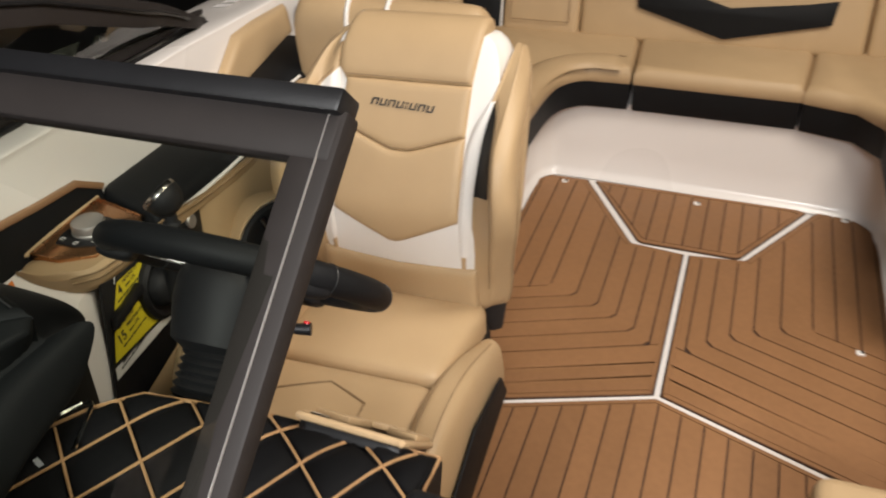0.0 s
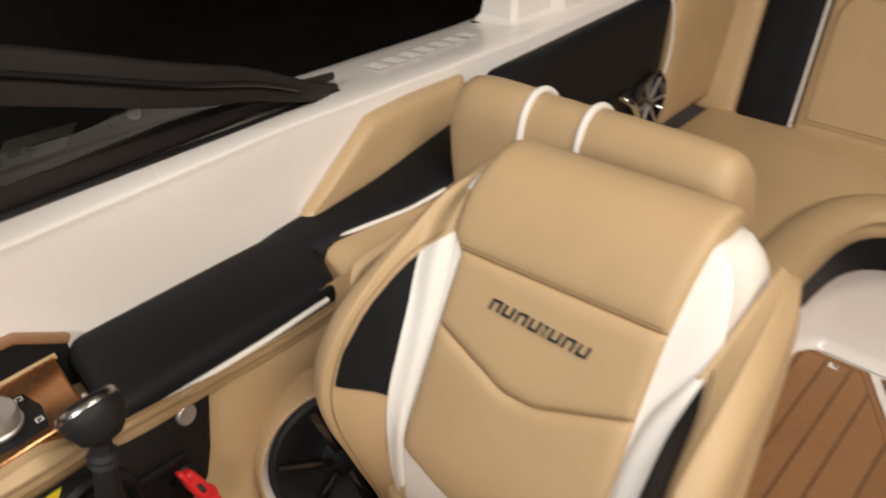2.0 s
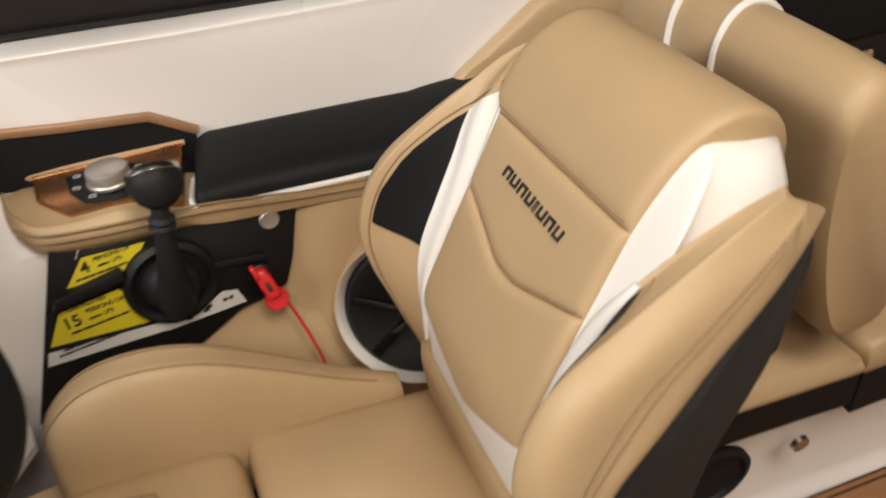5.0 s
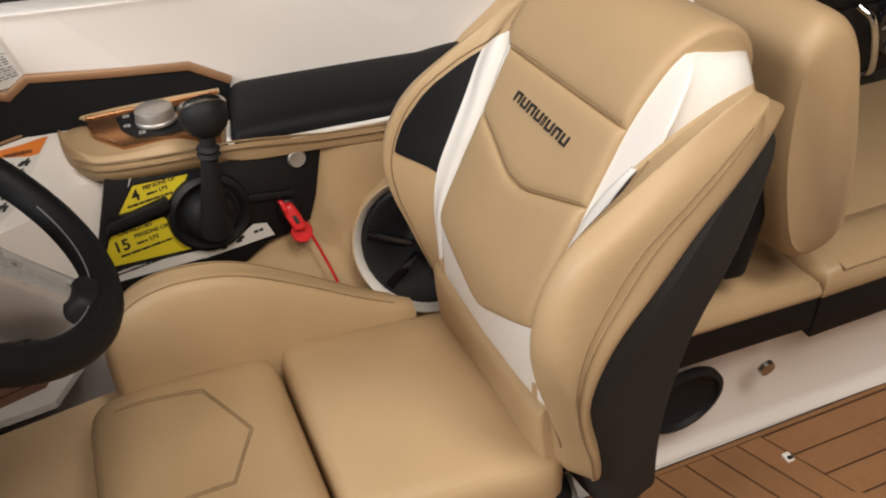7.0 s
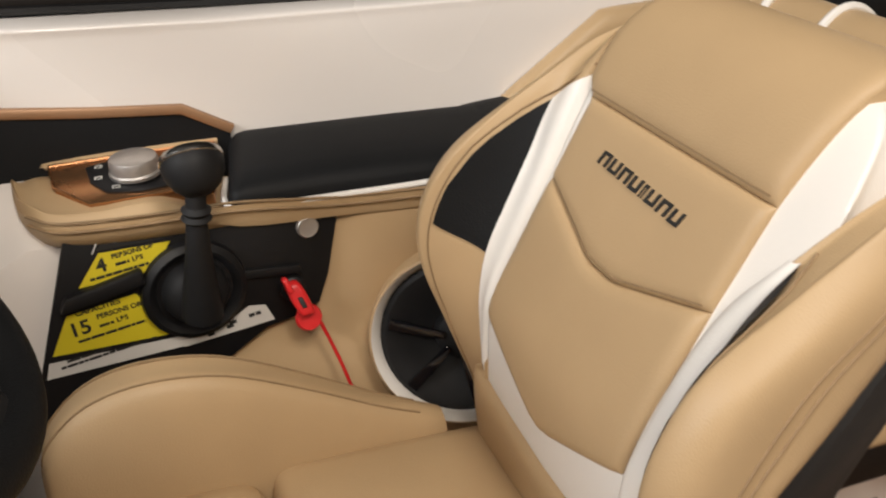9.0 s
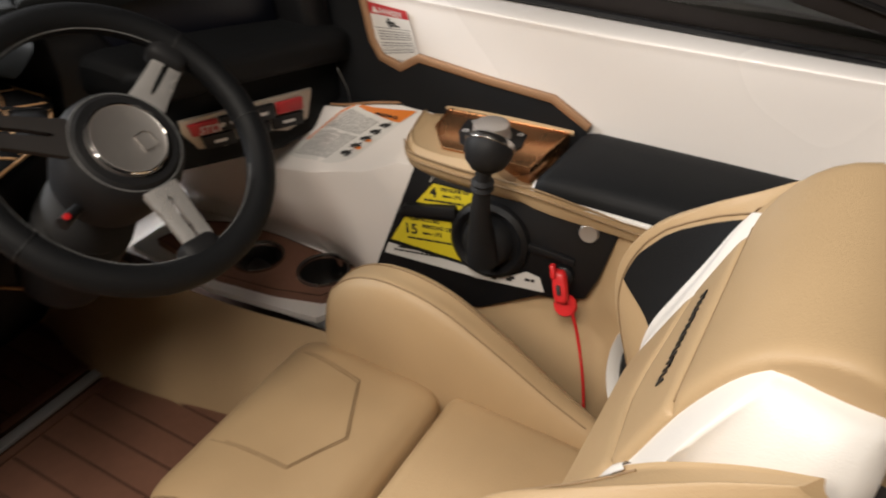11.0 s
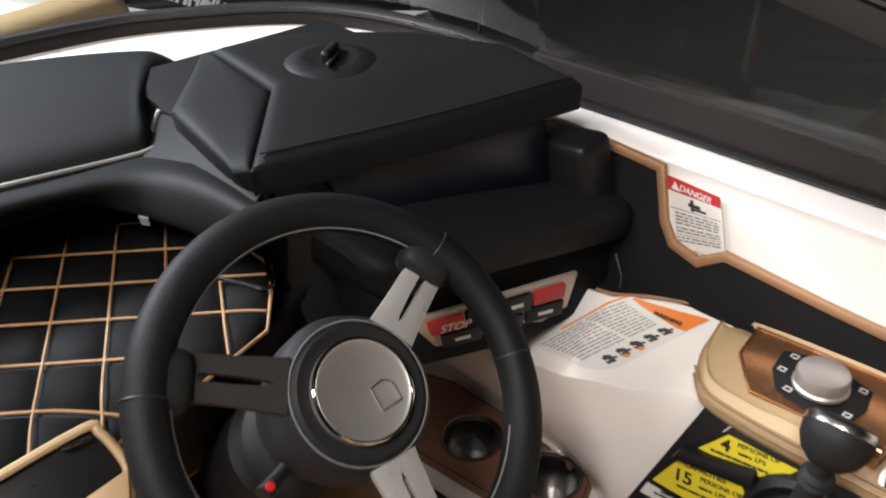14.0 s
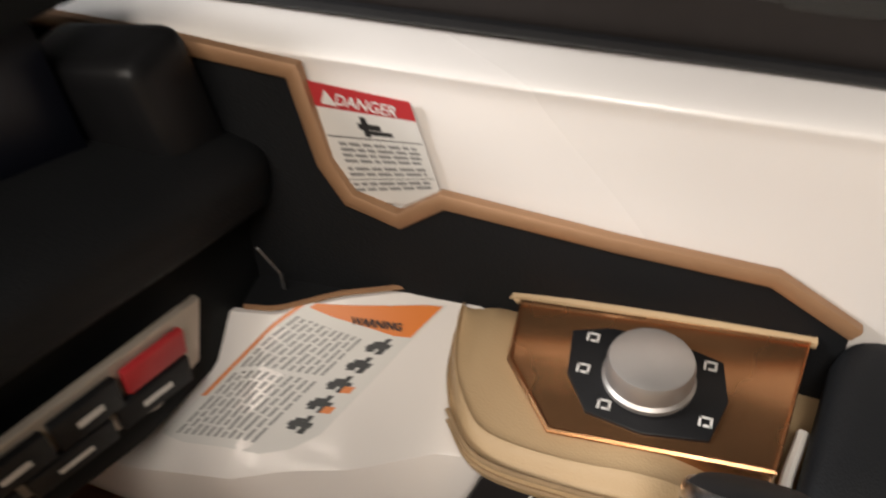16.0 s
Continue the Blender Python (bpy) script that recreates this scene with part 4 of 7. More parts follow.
    for side in (-1, 1):
        rings = []
        ends = wall_end if side < 0 else walk_end
        for z, o, f, b, y, r, xin in zip(zs, *[low + list(up) for low, up in zip((xo, yf, xb, yb, yr, xa), ends)]):
            inner_y = prof(s_of(min(z, 0.872)))[0] - 0.001
            a = V((xin, inner_y if side < 0 else lerp(inner_y, y + 0.004, min(1, max(0, (z - 0.74) / 0.05))), z))
            c = V((o + min(0.030, 0.45 * (b - o)), f, z))
            fall = 0.0 if side < 0 else min(1.0, max(0.0, (z - 0.74) / 0.12))
            ring = [a, V((b, y, z)), V((lerp(b, c.x, 0.72), lerp(y, f, 0.80), z)), c, V((o + 0.005, f + 0.018, z)), V((o, lerp(f, r, 0.6), z)), V((o + 0.004, r, z)), V((lerp(o, xin, 0.6), r + 0.03, z)), V((xin - 0.004, r + 0.045 if z < 0.76 or side < 0 else lerp(y, r, 0.75), z))]
            for j, drop in ((4, 0.010), (5, 0.020), (6, 0.034), (7, 0.030), (8, 0.010)):
                ring[j].z -= fall * drop
            rings.append([mir(q, side) for q in ring])
        skin_rows = loft_rows(rings, 6, 5)
        bm = bmesh.new()
        vs = grid(bm, skin_rows, True)
        bm.faces.new(vs[0])
        bm.faces.new(vs[-1])
        bol = part("side_bolster", bm, BEIGE, t, "rounded beige side bolster")
        heights = [r[0].z for r in skin_rows]

        def on_skin(u, z):
            k = max(0, min(len(heights) - 2, int(np.searchsorted(heights, z)) - 1))
            fr = (z - heights[k]) / max(1e-6, heights[k + 1] - heights[k])
            i, fu = int(u), u - int(u)
            n = len(skin_rows[0])
            return lerp(lerp(skin_rows[k][i % n], skin_rows[k][(i + 1) % n], fu), lerp(skin_rows[k + 1][i % n], skin_rows[k + 1][(i + 1) % n], fu), fr)

        def patch(u0, u1, low, high, lift, nu=10, nv=16):
            """A piece of cover laid on the bolster between two columns and two edges given by height."""
            rows = []
            for iu in range(nu + 1):
                u = lerp(u0, u1, iu / nu)
                col = []
                for iv in range(nv + 1):
                    z = lerp(low(u), high(u), iv / nv)
                    d = (on_skin(u + 0.3, z) - on_skin(max(0, u - 0.3), z)).cross(on_skin(u, z + 0.004) - on_skin(u, z - 0.004)).normalized()
                    if d.y > 0:
                        d = -d
                    col.append(on_skin(u, z) + d * lift)
                rows.append(col)
            bm = bmesh.new()
            grid(bm, rows)
            return bm
        bm = patch(6.0, 12.2, lambda u: lerp(0.646, 0.671, (u - 6) / 6), lambda u: float(np.interp(u, (6, 8, 9.5, 11, 11.8, 12.2), (0.803, 0.794, 0.783, 0.763, 0.742, 0.715))), 0.0022)
        part("inset", bm, BLACK_VINYL, bol, "black vinyl inset")
        bm = patch(0.0, 6.0, lambda u: 0.516 + 0.020 * (abs(u - 2.6) / 3.4) ** 2.2, lambda u: lerp(0.840 if side < 0 else 0.800, 0.803, u / 6), 0.0026, 8, 26)
        part("flank", bm, WHITE_VINYL, bol, "white vinyl flank")
        for du in (28.6, 30.2):
            part("welt", tube([on_skin(du, lerp(0.40, 0.862, k / 60)) + V((side * 0.0006, -0.0006, 0)) for k in range(61)], 0.0010, 5), STITCH, bol, "tan seam")
        part("inset_seam", tube([on_skin(12.7, lerp(0.44, 0.735, k / 30)) + V((0, -0.0008, 0)) for k in range(31)] + [on_skin(u, z) + V((0, -0.0010, 0.0006)) for u, z in ((12.3, 0.756), (11.4, 0.773), (9.8, 0.792), (8, 0.803), (6, 0.812), (3, 0.830), (0.6, 0.846))[:7 if side < 0 else 5]], 0.0011, 5), STITCH, bol, "tan seam")
    # outer shell
    rows = []
    for z in (0.27, 0.34, 0.45, 0.58, 0.70, 0.80, 0.835):
        y = float(np.interp(z, (0.27, 0.40, 0.56, 0.64, 0.71, 0.80, 0.835), (-0.20, -0.245, -0.278, -0.258, -0.19, -0.12, -0.09)))
        w = float(np.interp(z, (0.27, 0.45, 0.75, 0.835), (0.170, 0.198, 0.216, 0.19)))
        dep = float(np.interp(z, (0.27, 0.45, 0.6, 0.71, 0.8, 0.835), (0.11, 0.14, 0.18, 0.13, 0.085, 0.05)))
        rows.append([V((CX - w, y, z)), V((CX, y - 0.01, z)), V((CX + w, y, z)), V((CX + w - 0.004, y + dep * 0.7, z - 0.02)), V((CX + w * 0.8, y + dep, z - 0.02)), V((CX, y + dep, z - 0.02)), V((CX - w * 0.8, y + dep, z - 0.02)), V((CX - w + 0.004, y + dep * 0.7, z - 0.02))])
    part("back_shell", skin(rows, 4, 3), GREY_CLOTH, t, "charcoal outer shell")
    # cushions
    rear = ((-0.678, -0.541, 0.372), (-0.346, -0.541, 0.372), (-0.336, -0.255, 0.330), (-0.688, -0.255, 0.330))
    part("seat_cushion", block((0.33, 0.30, 0.13), 0.028, (8, 8, 3), quad_warp(rear, (0.165, 0.15)), 0.012), BEIGE, t, "beige rear seat cushion")
    front = ((-0.678, -0.802, 0.386), (-0.330, -0.806, 0.386), (-0.342, -0.546, 0.370), (-0.672, -0.546, 0.370))

    def front_warp(x, y, z):
        p = quad_warp(front, (0.15, 0.125))(x, y, z)
        k = max(0.0, (-0.70 - p.y) / 0.106)
        if z > 0:
            p.z -= 0.022 * k * k
        return p
    fc = part("front_cushion", block((0.30, 0.25, 0.135), 0.034, (8, 8, 3), front_warp, 0.012), BEIGE, t, "beige flip-up front cushion")
    crest_line = [(-0.63, -0.781), (-0.606, -0.652), (-0.517, -0.61), (-0.443, -0.646), (-0.439, -0.786)]

    tops = [v.co.copy() for v in fc.data.vertices if v.co.z > 0.415]

    def cushion_top(x, y):
        near = sorted((((v.x - x) ** 2 + (v.y - y) ** 2, v.z) for v in tops))[:4]
        wts = [1 / (d + 1e-6) for d, _ in near]
        return sum(w * z for w, (_, z) in zip(wts, near)) / sum(wts) + 0.0010
    for grow in (0.0, 0.008):
        pts = []
        for k in range(len(crest_line)):
            a, b = crest_line[k], crest_line[(k + 1) % len(crest_line)]
            for s in range(6):
                x, y = lerp(a[0], b[0], s / 6), lerp(a[1], b[1], s / 6)
                x, y = CX + (x - CX) * (1 + grow * 6), -0.675 + (y + 0.675) * (1 + grow * 6)
                pts.append((x, y, cushion_top(x, y)))
        part("stitching", tube(pts, 0.0008, 5, closed=True), STITCH, fc)
    # thigh bolsters
    for side in (-1, 1):
        rings = []
        tall = ((-0.756, 0.490, 0.400, 0.022), (-0.742, 0.530, 0.375, 0.036), (-0.70, 0.562, 0.345, 0.044), (-0.64, 0.572, 0.33, 0.045), (-0.565, 0.556, 0.32, 0.044), (-0.48, 0.508, 0.31, 0.040), (-0.40, 0.455, 0.30, 0.034), (-0.32, 0.410, 0.30, 0.026))
        flat_one = ((-0.790, 0.405, 0.340, 0.020), (-0.775, 0.438, 0.31, 0.034), (-0.73, 0.462, 0.29, 0.042), (-0.65, 0.470, 0.27, 0.044), (-0.56, 0.458, 0.26, 0.043), (-0.47, 0.425, 0.25, 0.040), (-0.39, 0.385, 0.24, 0.034), (-0.32, 0.350, 0.24, 0.026))
        for y, zt, zb, w in tall if side < 0 else flat_one:
            xc = -0.700 if y < -0.74 else -0.706
            rings.append([mir(p, side) for p in ((xc + w, y, zb), (xc + w * 1.05, y, lerp(zb, zt, 0.55)), (xc + w * 0.7, y, zt - 0.012), (xc, y, zt), (xc - w * 0.7, y, zt - 0.014), (xc - w, y, lerp(zb, zt, 0.5)), (xc - w * 0.9, y, zb))])
        hump = part("thigh_bolster", skin(rings, 5, 5), BEIGE, t, "rounded beige thigh bolster")
        rws = loft_rows(rings, 5, 5)
        for col in (12, 17):
            part("stitching", tube([r[col] + V((0, 0, 0.0008)) for r in rws[2:-2]], 0.0012, 5), STITCH, hump)
        part("outer_panel", prism([mir(p, side) for p in ((-0.753, -0.73, 0.26), (-0.753, -0.73, 0.37), (-0.753, -0.60, 0.40), (-0.750, -0.42, 0.35), (-0.745, -0.36, 0.26))], mir((-0.006, 0, 0), -1) if side < 0 else V((0.006, 0, 0)), 0.002), BLACK_VINYL, hump, "black vinyl outer panel")
    part("seat_pan", block((0.36, 0.52, 0.12), 0.03, (4, 4, 2), at(CX, -0.50, 0.285)), BLACK_VINYL, t, "black vinyl seat pan")
    part("pedestal", lathe([(0.14, -0.24), (0.14, -0.225), (0.06, -0.20), (0.055, 0.0)], (CX, -0.48, 0.24), (0, 0, 1), 32), PLASTIC, t)
    # embroidered maker's mark, kept as a row of slanted plain blocks
    bm = bmesh.new()
    for k in range(8):
        w = 0.0134 if k != 4 else 0.0050
        x0 = -0.572 + k * 0.0166 - (0.0 if k < 5 else 0.0080)
        for a0, a1, b0, b1 in ((0.0, w, 0.0094, 0.0118), (0.0, w * 0.27, 0.0, 0.0118), (w * 0.73, w, 0.0, 0.0118), (0.0, w, 0.0, 0.0024))[k % 2:4 - (k + 1) % 2]:
            ps = []
            for a, b in ((a0, b0), (a1, b0), (a1, b1), (a0, b1)):
                z = 0.7775 + b - 0.05 * (x0 + 0.51)
                ps.append(V((x0 + a + b * 0.35, back_y(z) - 0.0122, z)))
            prism(ps, V((0, -0.0012, 0)), bm=bm)
    tagged(part("embroidery", bm, INK, t, "black embroidered mark"), "black embroidered mark", kind="stuff")
    return t


helm_chair()


# ---- steering wheel ----
def steering_wheel():
    c = V((-0.457, -0.824, 0.843))
    n = V((0.0, 0.70, 0.714)).normalized()
    u = V((0, 0, 1)).cross(n).normalized()      # towards starboard
    w = n.cross(u).normalized()                  # up the wheel
    if u.x > 0:
        u = -u
    t = thing("steering_wheel", c, "black leather steering wheel with brushed metal spokes", "steering wheel")
    P = lambda a, b, h=0.0: c + u * a + w * b + n * h
    R = 0.1605
    ring = [P(R * math.cos(a), R * math.sin(a)) for a in [2 * math.pi * k / 72 for k in range(72)]]
    part("rim", tube(ring, 0.0172, 16, closed=True), BLACK_VINYL, t, "black leather rim")
    inner = [P((R - 0.0166) * math.cos(a), (R - 0.0166) * math.sin(a), 0.005) for a in [math.radians(20 + 300 * k / 90) for k in range(91)]]
    part("rim_stitching", tube(inner, 0.0009, 5), GREY_STITCH, t, "grey cross stitching")
    for ang in (28, 152, 196, 344):
        a = math.radians(ang)
        d, s = u * math.cos(a) + w * math.sin(a), -u * math.sin(a) + w * math.cos(a)
        part("rim_seam", tube([c + d * (R + 0.0176 * math.cos(b)) + n * 0.0176 * math.sin(b) for b in [2 * math.pi * k / 16 for k in range(16)]], 0.0008, 5, closed=True), INK, t)
    hc = c + u * 0.008 - n * 0.026
    H = lambda a, b, h=0.0: hc + u * a + w * b + n * h
    hub = part("hub", lathe([(0.038, -0.085), (0.061, -0.07), (0.070, -0.025), (0.0705, 0.002), (0.066, 0.018), (0.055, 0.027), (0.043, 0.025)], hc, n, 48), RUBBER, t, "black rubber boss")
    part("hub_stitching", tube([H(0.0605 * math.cos(a), 0.0605 * math.sin(a), 0.0235) for a in [2 * math.pi * k / 60 for k in range(60)]], 0.0009, 5, closed=True), GREY_STITCH, hub)
    cap = part("hub_cap", lathe([(0.0445, 0.020), (0.044, 0.030), (0.041, 0.0325), (0.0385, 0.0312), (0.0, 0.0335)], hc, n, 48), SATIN, hub, "satin silver cap")
    part("cap_ring", tube([H(0.0426 * math.cos(a), 0.0426 * math.sin(a), 0.0312) for a in [2 * math.pi * k / 60 for k in range(60)]], 0.0018, 8, closed=True), CHROME, cap, "polished ring")
    q = [(0.004, -0.022), (0.024, -0.022), (0.024, -0.006), (0.017, 0.0), (0.004, -0.002)]
    part("cap_mark", tube([H(a, b, 0.0338) for a, b in q], 0.0006, 5, closed=True), BRUSHED, cap, "faint engraved mark")
    for ang, wide in ((28, 0.0205), (146, 0.022), (-94, 0.021)):
        a = math.radians(ang)
        d, s = u * math.cos(a) + w * math.sin(a), -u * math.sin(a) + w * math.cos(a)
        mat = SPOKE if ang != 146 else SPOKE_DARK
        # one broad blade, waisted, with a long slot up its middle
        bm = bmesh.new()
        rows = []
        for x, half, slot in ((0.060, 1.05, 0.0), (0.072, 1.0, 0.0), (0.078, 0.98, 0.10), (0.100, 0.90, 0.15), (0.120, 0.86, 0.15), (0.130, 0.86, 0.13), (0.1335, 0.86, 0.0), (0.141, 0.78, 0.0), (0.147, 0.55, 0.0)):
            h = 0.024 + 0.03 * max(0.0, x - 0.072)
            rows.append((x, half * wide, slot * wide, h))
        for sgn in (-1, 1):
            top = [[hc + d * x + s * sgn * lerp(e, g, k / 4) + n * (h - 0.0022 * (k / 4) ** 3) for k in range(5)] for x, g, e, h in rows]
            low = [[p - n * 0.007 for p in r] for r in top]
            for lay in (top, low):
                grid(bm, lay)
            grid(bm, [[r[4] for r in top], [r[4] for r in low]])
            grid(bm, [[r[0] for r in top[2:7]], [r[0] for r in low[2:7]]])
            grid(bm, [top[-1], low[-1]])
        sp = part("spoke", bm, mat, t, "slotted brushed metal blade" if ang != 146 else "slotted dark blade", angle=35)
        part("spoke_grip", block((0.046, 0.050, 0.034), 0.013, (2, 2, 2), lambda x, y, z, d=d, s=s: c + d * (x + 0.150) + s * y + n * (z - 0.006)), RUBBER, sp)
    # tilt column with its ribbed gaiter
    col = thing("steering_column", c - n * 0.06, "ribbed black rubber steering column gaiter", "steering column")
    prof2 = [(0.040, 0.0)]
    for k in range(11):
        prof2 += [(0.050 + 0.0007 * k, -0.004 - 0.0095 * k), (0.0445 + 0.0007 * k, -0.0088 - 0.0095 * k)]
    prof2 += [(0.052, -0.115), (0.060, -0.12), (0.060, -0.26), (0.0, -0.26)]
    part("gaiter", lathe(prof2, c - n * 0.065, (n + V((0, 0.0, 0.10))).normalized(), 32), RUBBER, col)
    part("stalk", tube([P(-0.050, -0.02, -0.06), P(-0.072, -0.026, -0.057), P(-0.086, -0.030, -0.054)], [0.006, 0.007, 0.008], 10), PLASTIC, col)
    part("stalk_light", lathe([(0.0, 0.0), (0.004, 0.0), (0.004, 0.003), (0.0, 0.004)], P(-0.080, -0.027, -0.049), n, 12), RED, col, "red marker")


steering_wheel()
# ---- helm console ----
LEDGE_Y = (-1.30, -1.08, -0.96, -0.88, -0.843, -0.80, -0.745, -0.70)
LEDGE_FOLD = ((-0.80, 0.61), (-0.80, 0.61), (-0.792, 0.611), (-0.804, 0.616), (-0.820, 0.620), (-0.832, 0.624), (-0.846, 0.648), (-0.860, 0.640))
LEDGE_BACK = ((-0.89, 0.682), (-0.89, 0.682), (-0.889, 0.684), (-0.899, 0.690), (-0.926, 0.691), (-0.948, 0.690), (-0.966, 0.688), (-0.968, 0.660))


def ledge_line(table, y):
    return float(np.interp(y, LEDGE_Y, [p[0] for p in table])), float(np.interp(y, LEDGE_Y, [p[1] for p in table]))


def ledge_z(x, y):
    """The flat top of the ledge, leaning from its back edge down to the fold."""
    (xf, zf), (xb, zb) = ledge_line(LEDGE_FOLD, y), ledge_line(LEDGE_BACK, y)
    return lerp(zf, zb, (x - xf) / (xb - xf))


def white_ledge():
    foot = ((-0.812, 0.54, -0.833, 0.48, -0.867, 0.43, -0.892, 0.378), (-0.812, 0.54, -0.833, 0.48, -0.867, 0.43, -0.892, 0.378), (-0.802, 0.54, -0.828, 0.48, -0.867, 0.43, -0.892, 0.378),
            (-0.806, 0.54, -0.822, 0.48, -0.851, 0.43, -0.877, 0.378), (-0.812, 0.54, -0.818, 0.48, -0.838, 0.43, -0.855, 0.372), (-0.818, 0.54, -0.812, 0.47, -0.820, 0.42, -0.830, 0.365),
            (-0.830, 0.560, -0.822, 0.490, -0.818, 0.42, -0.820, 0.36), (-0.850, 0.575, -0.840, 0.500, -0.830, 0.44, -0.825, 0.36))
    top_rows = []
    for k in range(41):
        y = lerp(-1.30, -0.70, k / 40)
        (xf, zf), (xb, zb) = ledge_line(LEDGE_FOLD, y), ledge_line(LEDGE_BACK, y)
        f = [float(np.interp(y, LEDGE_Y, [q[j] for q in foot])) for j in range(8)]
        fold, back = V((xf, y, zf)), V((xb, y, zb))
        down = V((f[0], y, f[1]))
        a, b = lerp(fold, back, 0.06), lerp(fold, down, 0.09)
        line = [back + V((-0.002, 0, -0.030)), back + V((-0.002, 0, -0.003)), lerp(back, fold, 0.03), lerp(back, fold, 0.35), lerp(back, fold, 0.7), a, lerp(lerp(a, fold, 0.62), lerp(b, fold, 0.62), 0.5), b]
        line += spline([lerp(b, down, 0.5), down, (f[2], y, f[3]), (f[4], y, f[5]), (f[6], y, f[7])], 3) + [V((f[6], y, 0.20))]
        top_rows.append(line)
    bm = bmesh.new()
    grid(bm, top_rows)
    whole("wall_helm_ledge", bm, GEL, "white gelcoat helm ledge sloping to the footwell", "ledge", kind="structure", angle=32)
    edge = [V((*ledge_line(LEDGE_BACK, y)[:1], y, ledge_line(LEDGE_BACK, y)[1] + 0.001)) for y in [lerp(-0.905, -0.742, k / 16) for k in range(17)]]
    whole("trim_ledge", tube(edge, 0.0022, 6), COPPER_TRIM, "thin copper edge along the white ledge", "trim", kind="structure")
    # black vinyl between the ledge and the side
    bm = bmesh.new()
    grid(bm, [[V((wall_x(y, 0.68) + 0.004, y, 0.684)), V((ledge_line(LEDGE_BACK, y)[0] - 0.001, y, 0.680))] for y in [lerp(-1.25, -0.76, k / 14) for k in range(15)]])
    whole("trim_gap", bm, BLACK_VINYL, "black vinyl strip behind the white ledge", "trim", kind="structure")


white_ledge()


def instruction_label():
    # a big sticker bent over the ledge
    tl, tr, br, bl = V((-0.812, -0.942, 0.630)), V((-0.910, -0.866, 0.676)), V((-0.948, -0.766, 0.677)), V((-0.826, -0.839, 0.629))
    t = thing("instruction_label", tl, "white instruction sticker with orange warning header", "sticker")
    n = V((0.45, 0.06, 0.89)).normalized()

    def f(u, v, lift):
        p = lerp(lerp(tl, tr, u), lerp(bl, br, u), v)
        return V((p.x, p.y, ledge_z(p.x, p.y) + 0.0012)) + n * lift

    def patch(pts_row, lift, nu=10):
        bm = bmesh.new()
        grid(bm, [[f(lerp(a, b, k / nu), v, lift) for k in range(nu + 1)] for v, a, b in pts_row])
        return bm
    part("backing", patch([(0.0, 0.04, 1.0), (0.2, 0.0, 1.0), (0.5, 0.0, 1.0), (0.75, 0.0, 1.0), (0.9, 0.06, 0.99), (1.0, 0.16, 0.97)], 0.0), PAPER, t)
    part("header", patch([(0.10, 0.955, 0.995), (0.3, 0.90, 0.995), (0.6, 0.83, 0.995), (0.85, 0.77, 0.985), (0.98, 0.75, 0.965)], 0.0006), ORANGE, t, "orange header")
    part("header_edge", patch([(0.015, 0.30, 0.985), (0.035, 0.30, 0.985), (0.05, 0.30, 0.985)], 0.0006), ORANGE, t, "thin orange edge")
    bm = bmesh.new()
    rnd = random.Random(11)
    for k in range(11):
        v = 0.10 + 0.054 * k
        for x, end in ((0.05, 0.46), (0.49, 0.90 - 0.24 * v)):
            while x < end:
                x1 = min(end, x + rnd.uniform(0.03, 0.10))
                grid(bm, [[f(lerp(x, x1, q / 2), v + h, 0.001) for q in range(3)] for h in (0.0, 0.020)])
                x = x1 + 0.012
    tagged(part("print", bm, INK_GREY, t), kind="stuff")
    for k in range(5):
        bm = bmesh.new()
        c0 = 0.16 + 0.125 * k
        v = 0.74
        for a, b, w, h in ((0.0, 0.02, 0.07, 0.06), (0.02, 0.0, 0.03, 0.16), (-0.015, 0.10, 0.05, 0.05), (0.05, 0.08, 0.04, 0.04)):
            grid(bm, [[f(c0 + a, v + b, 0.0012), f(c0 + a + w, v + b, 0.0012)], [f(c0 + a, v + b + h, 0.0012), f(c0 + a + w, v + b + h, 0.0012)]])
        part("pictogram", bm, INK, t)
        if k in (1, 2):
            bm = bmesh.new()
            grid(bm, [[f(c0 - 0.015, v + 0.13, 0.0016), f(c0 + 0.025, v + 0.13, 0.0016)], [f(c0 - 0.015, v + 0.20, 0.0016), f(c0 + 0.025, v + 0.20, 0.0016)]])
            part("pictogram_mark", bm, ORANGE, t)
    u = (f(0.82, 0.95, 0) - f(0.90, 0.35, 0)).normalized()
    lettering("WARNING", f(0.92, 0.42, 0.0012), u, n.cross(u), 0.0, -0.0075, 0.0075, 0.0012, INK, t, bold=0.0003)


instruction_label()


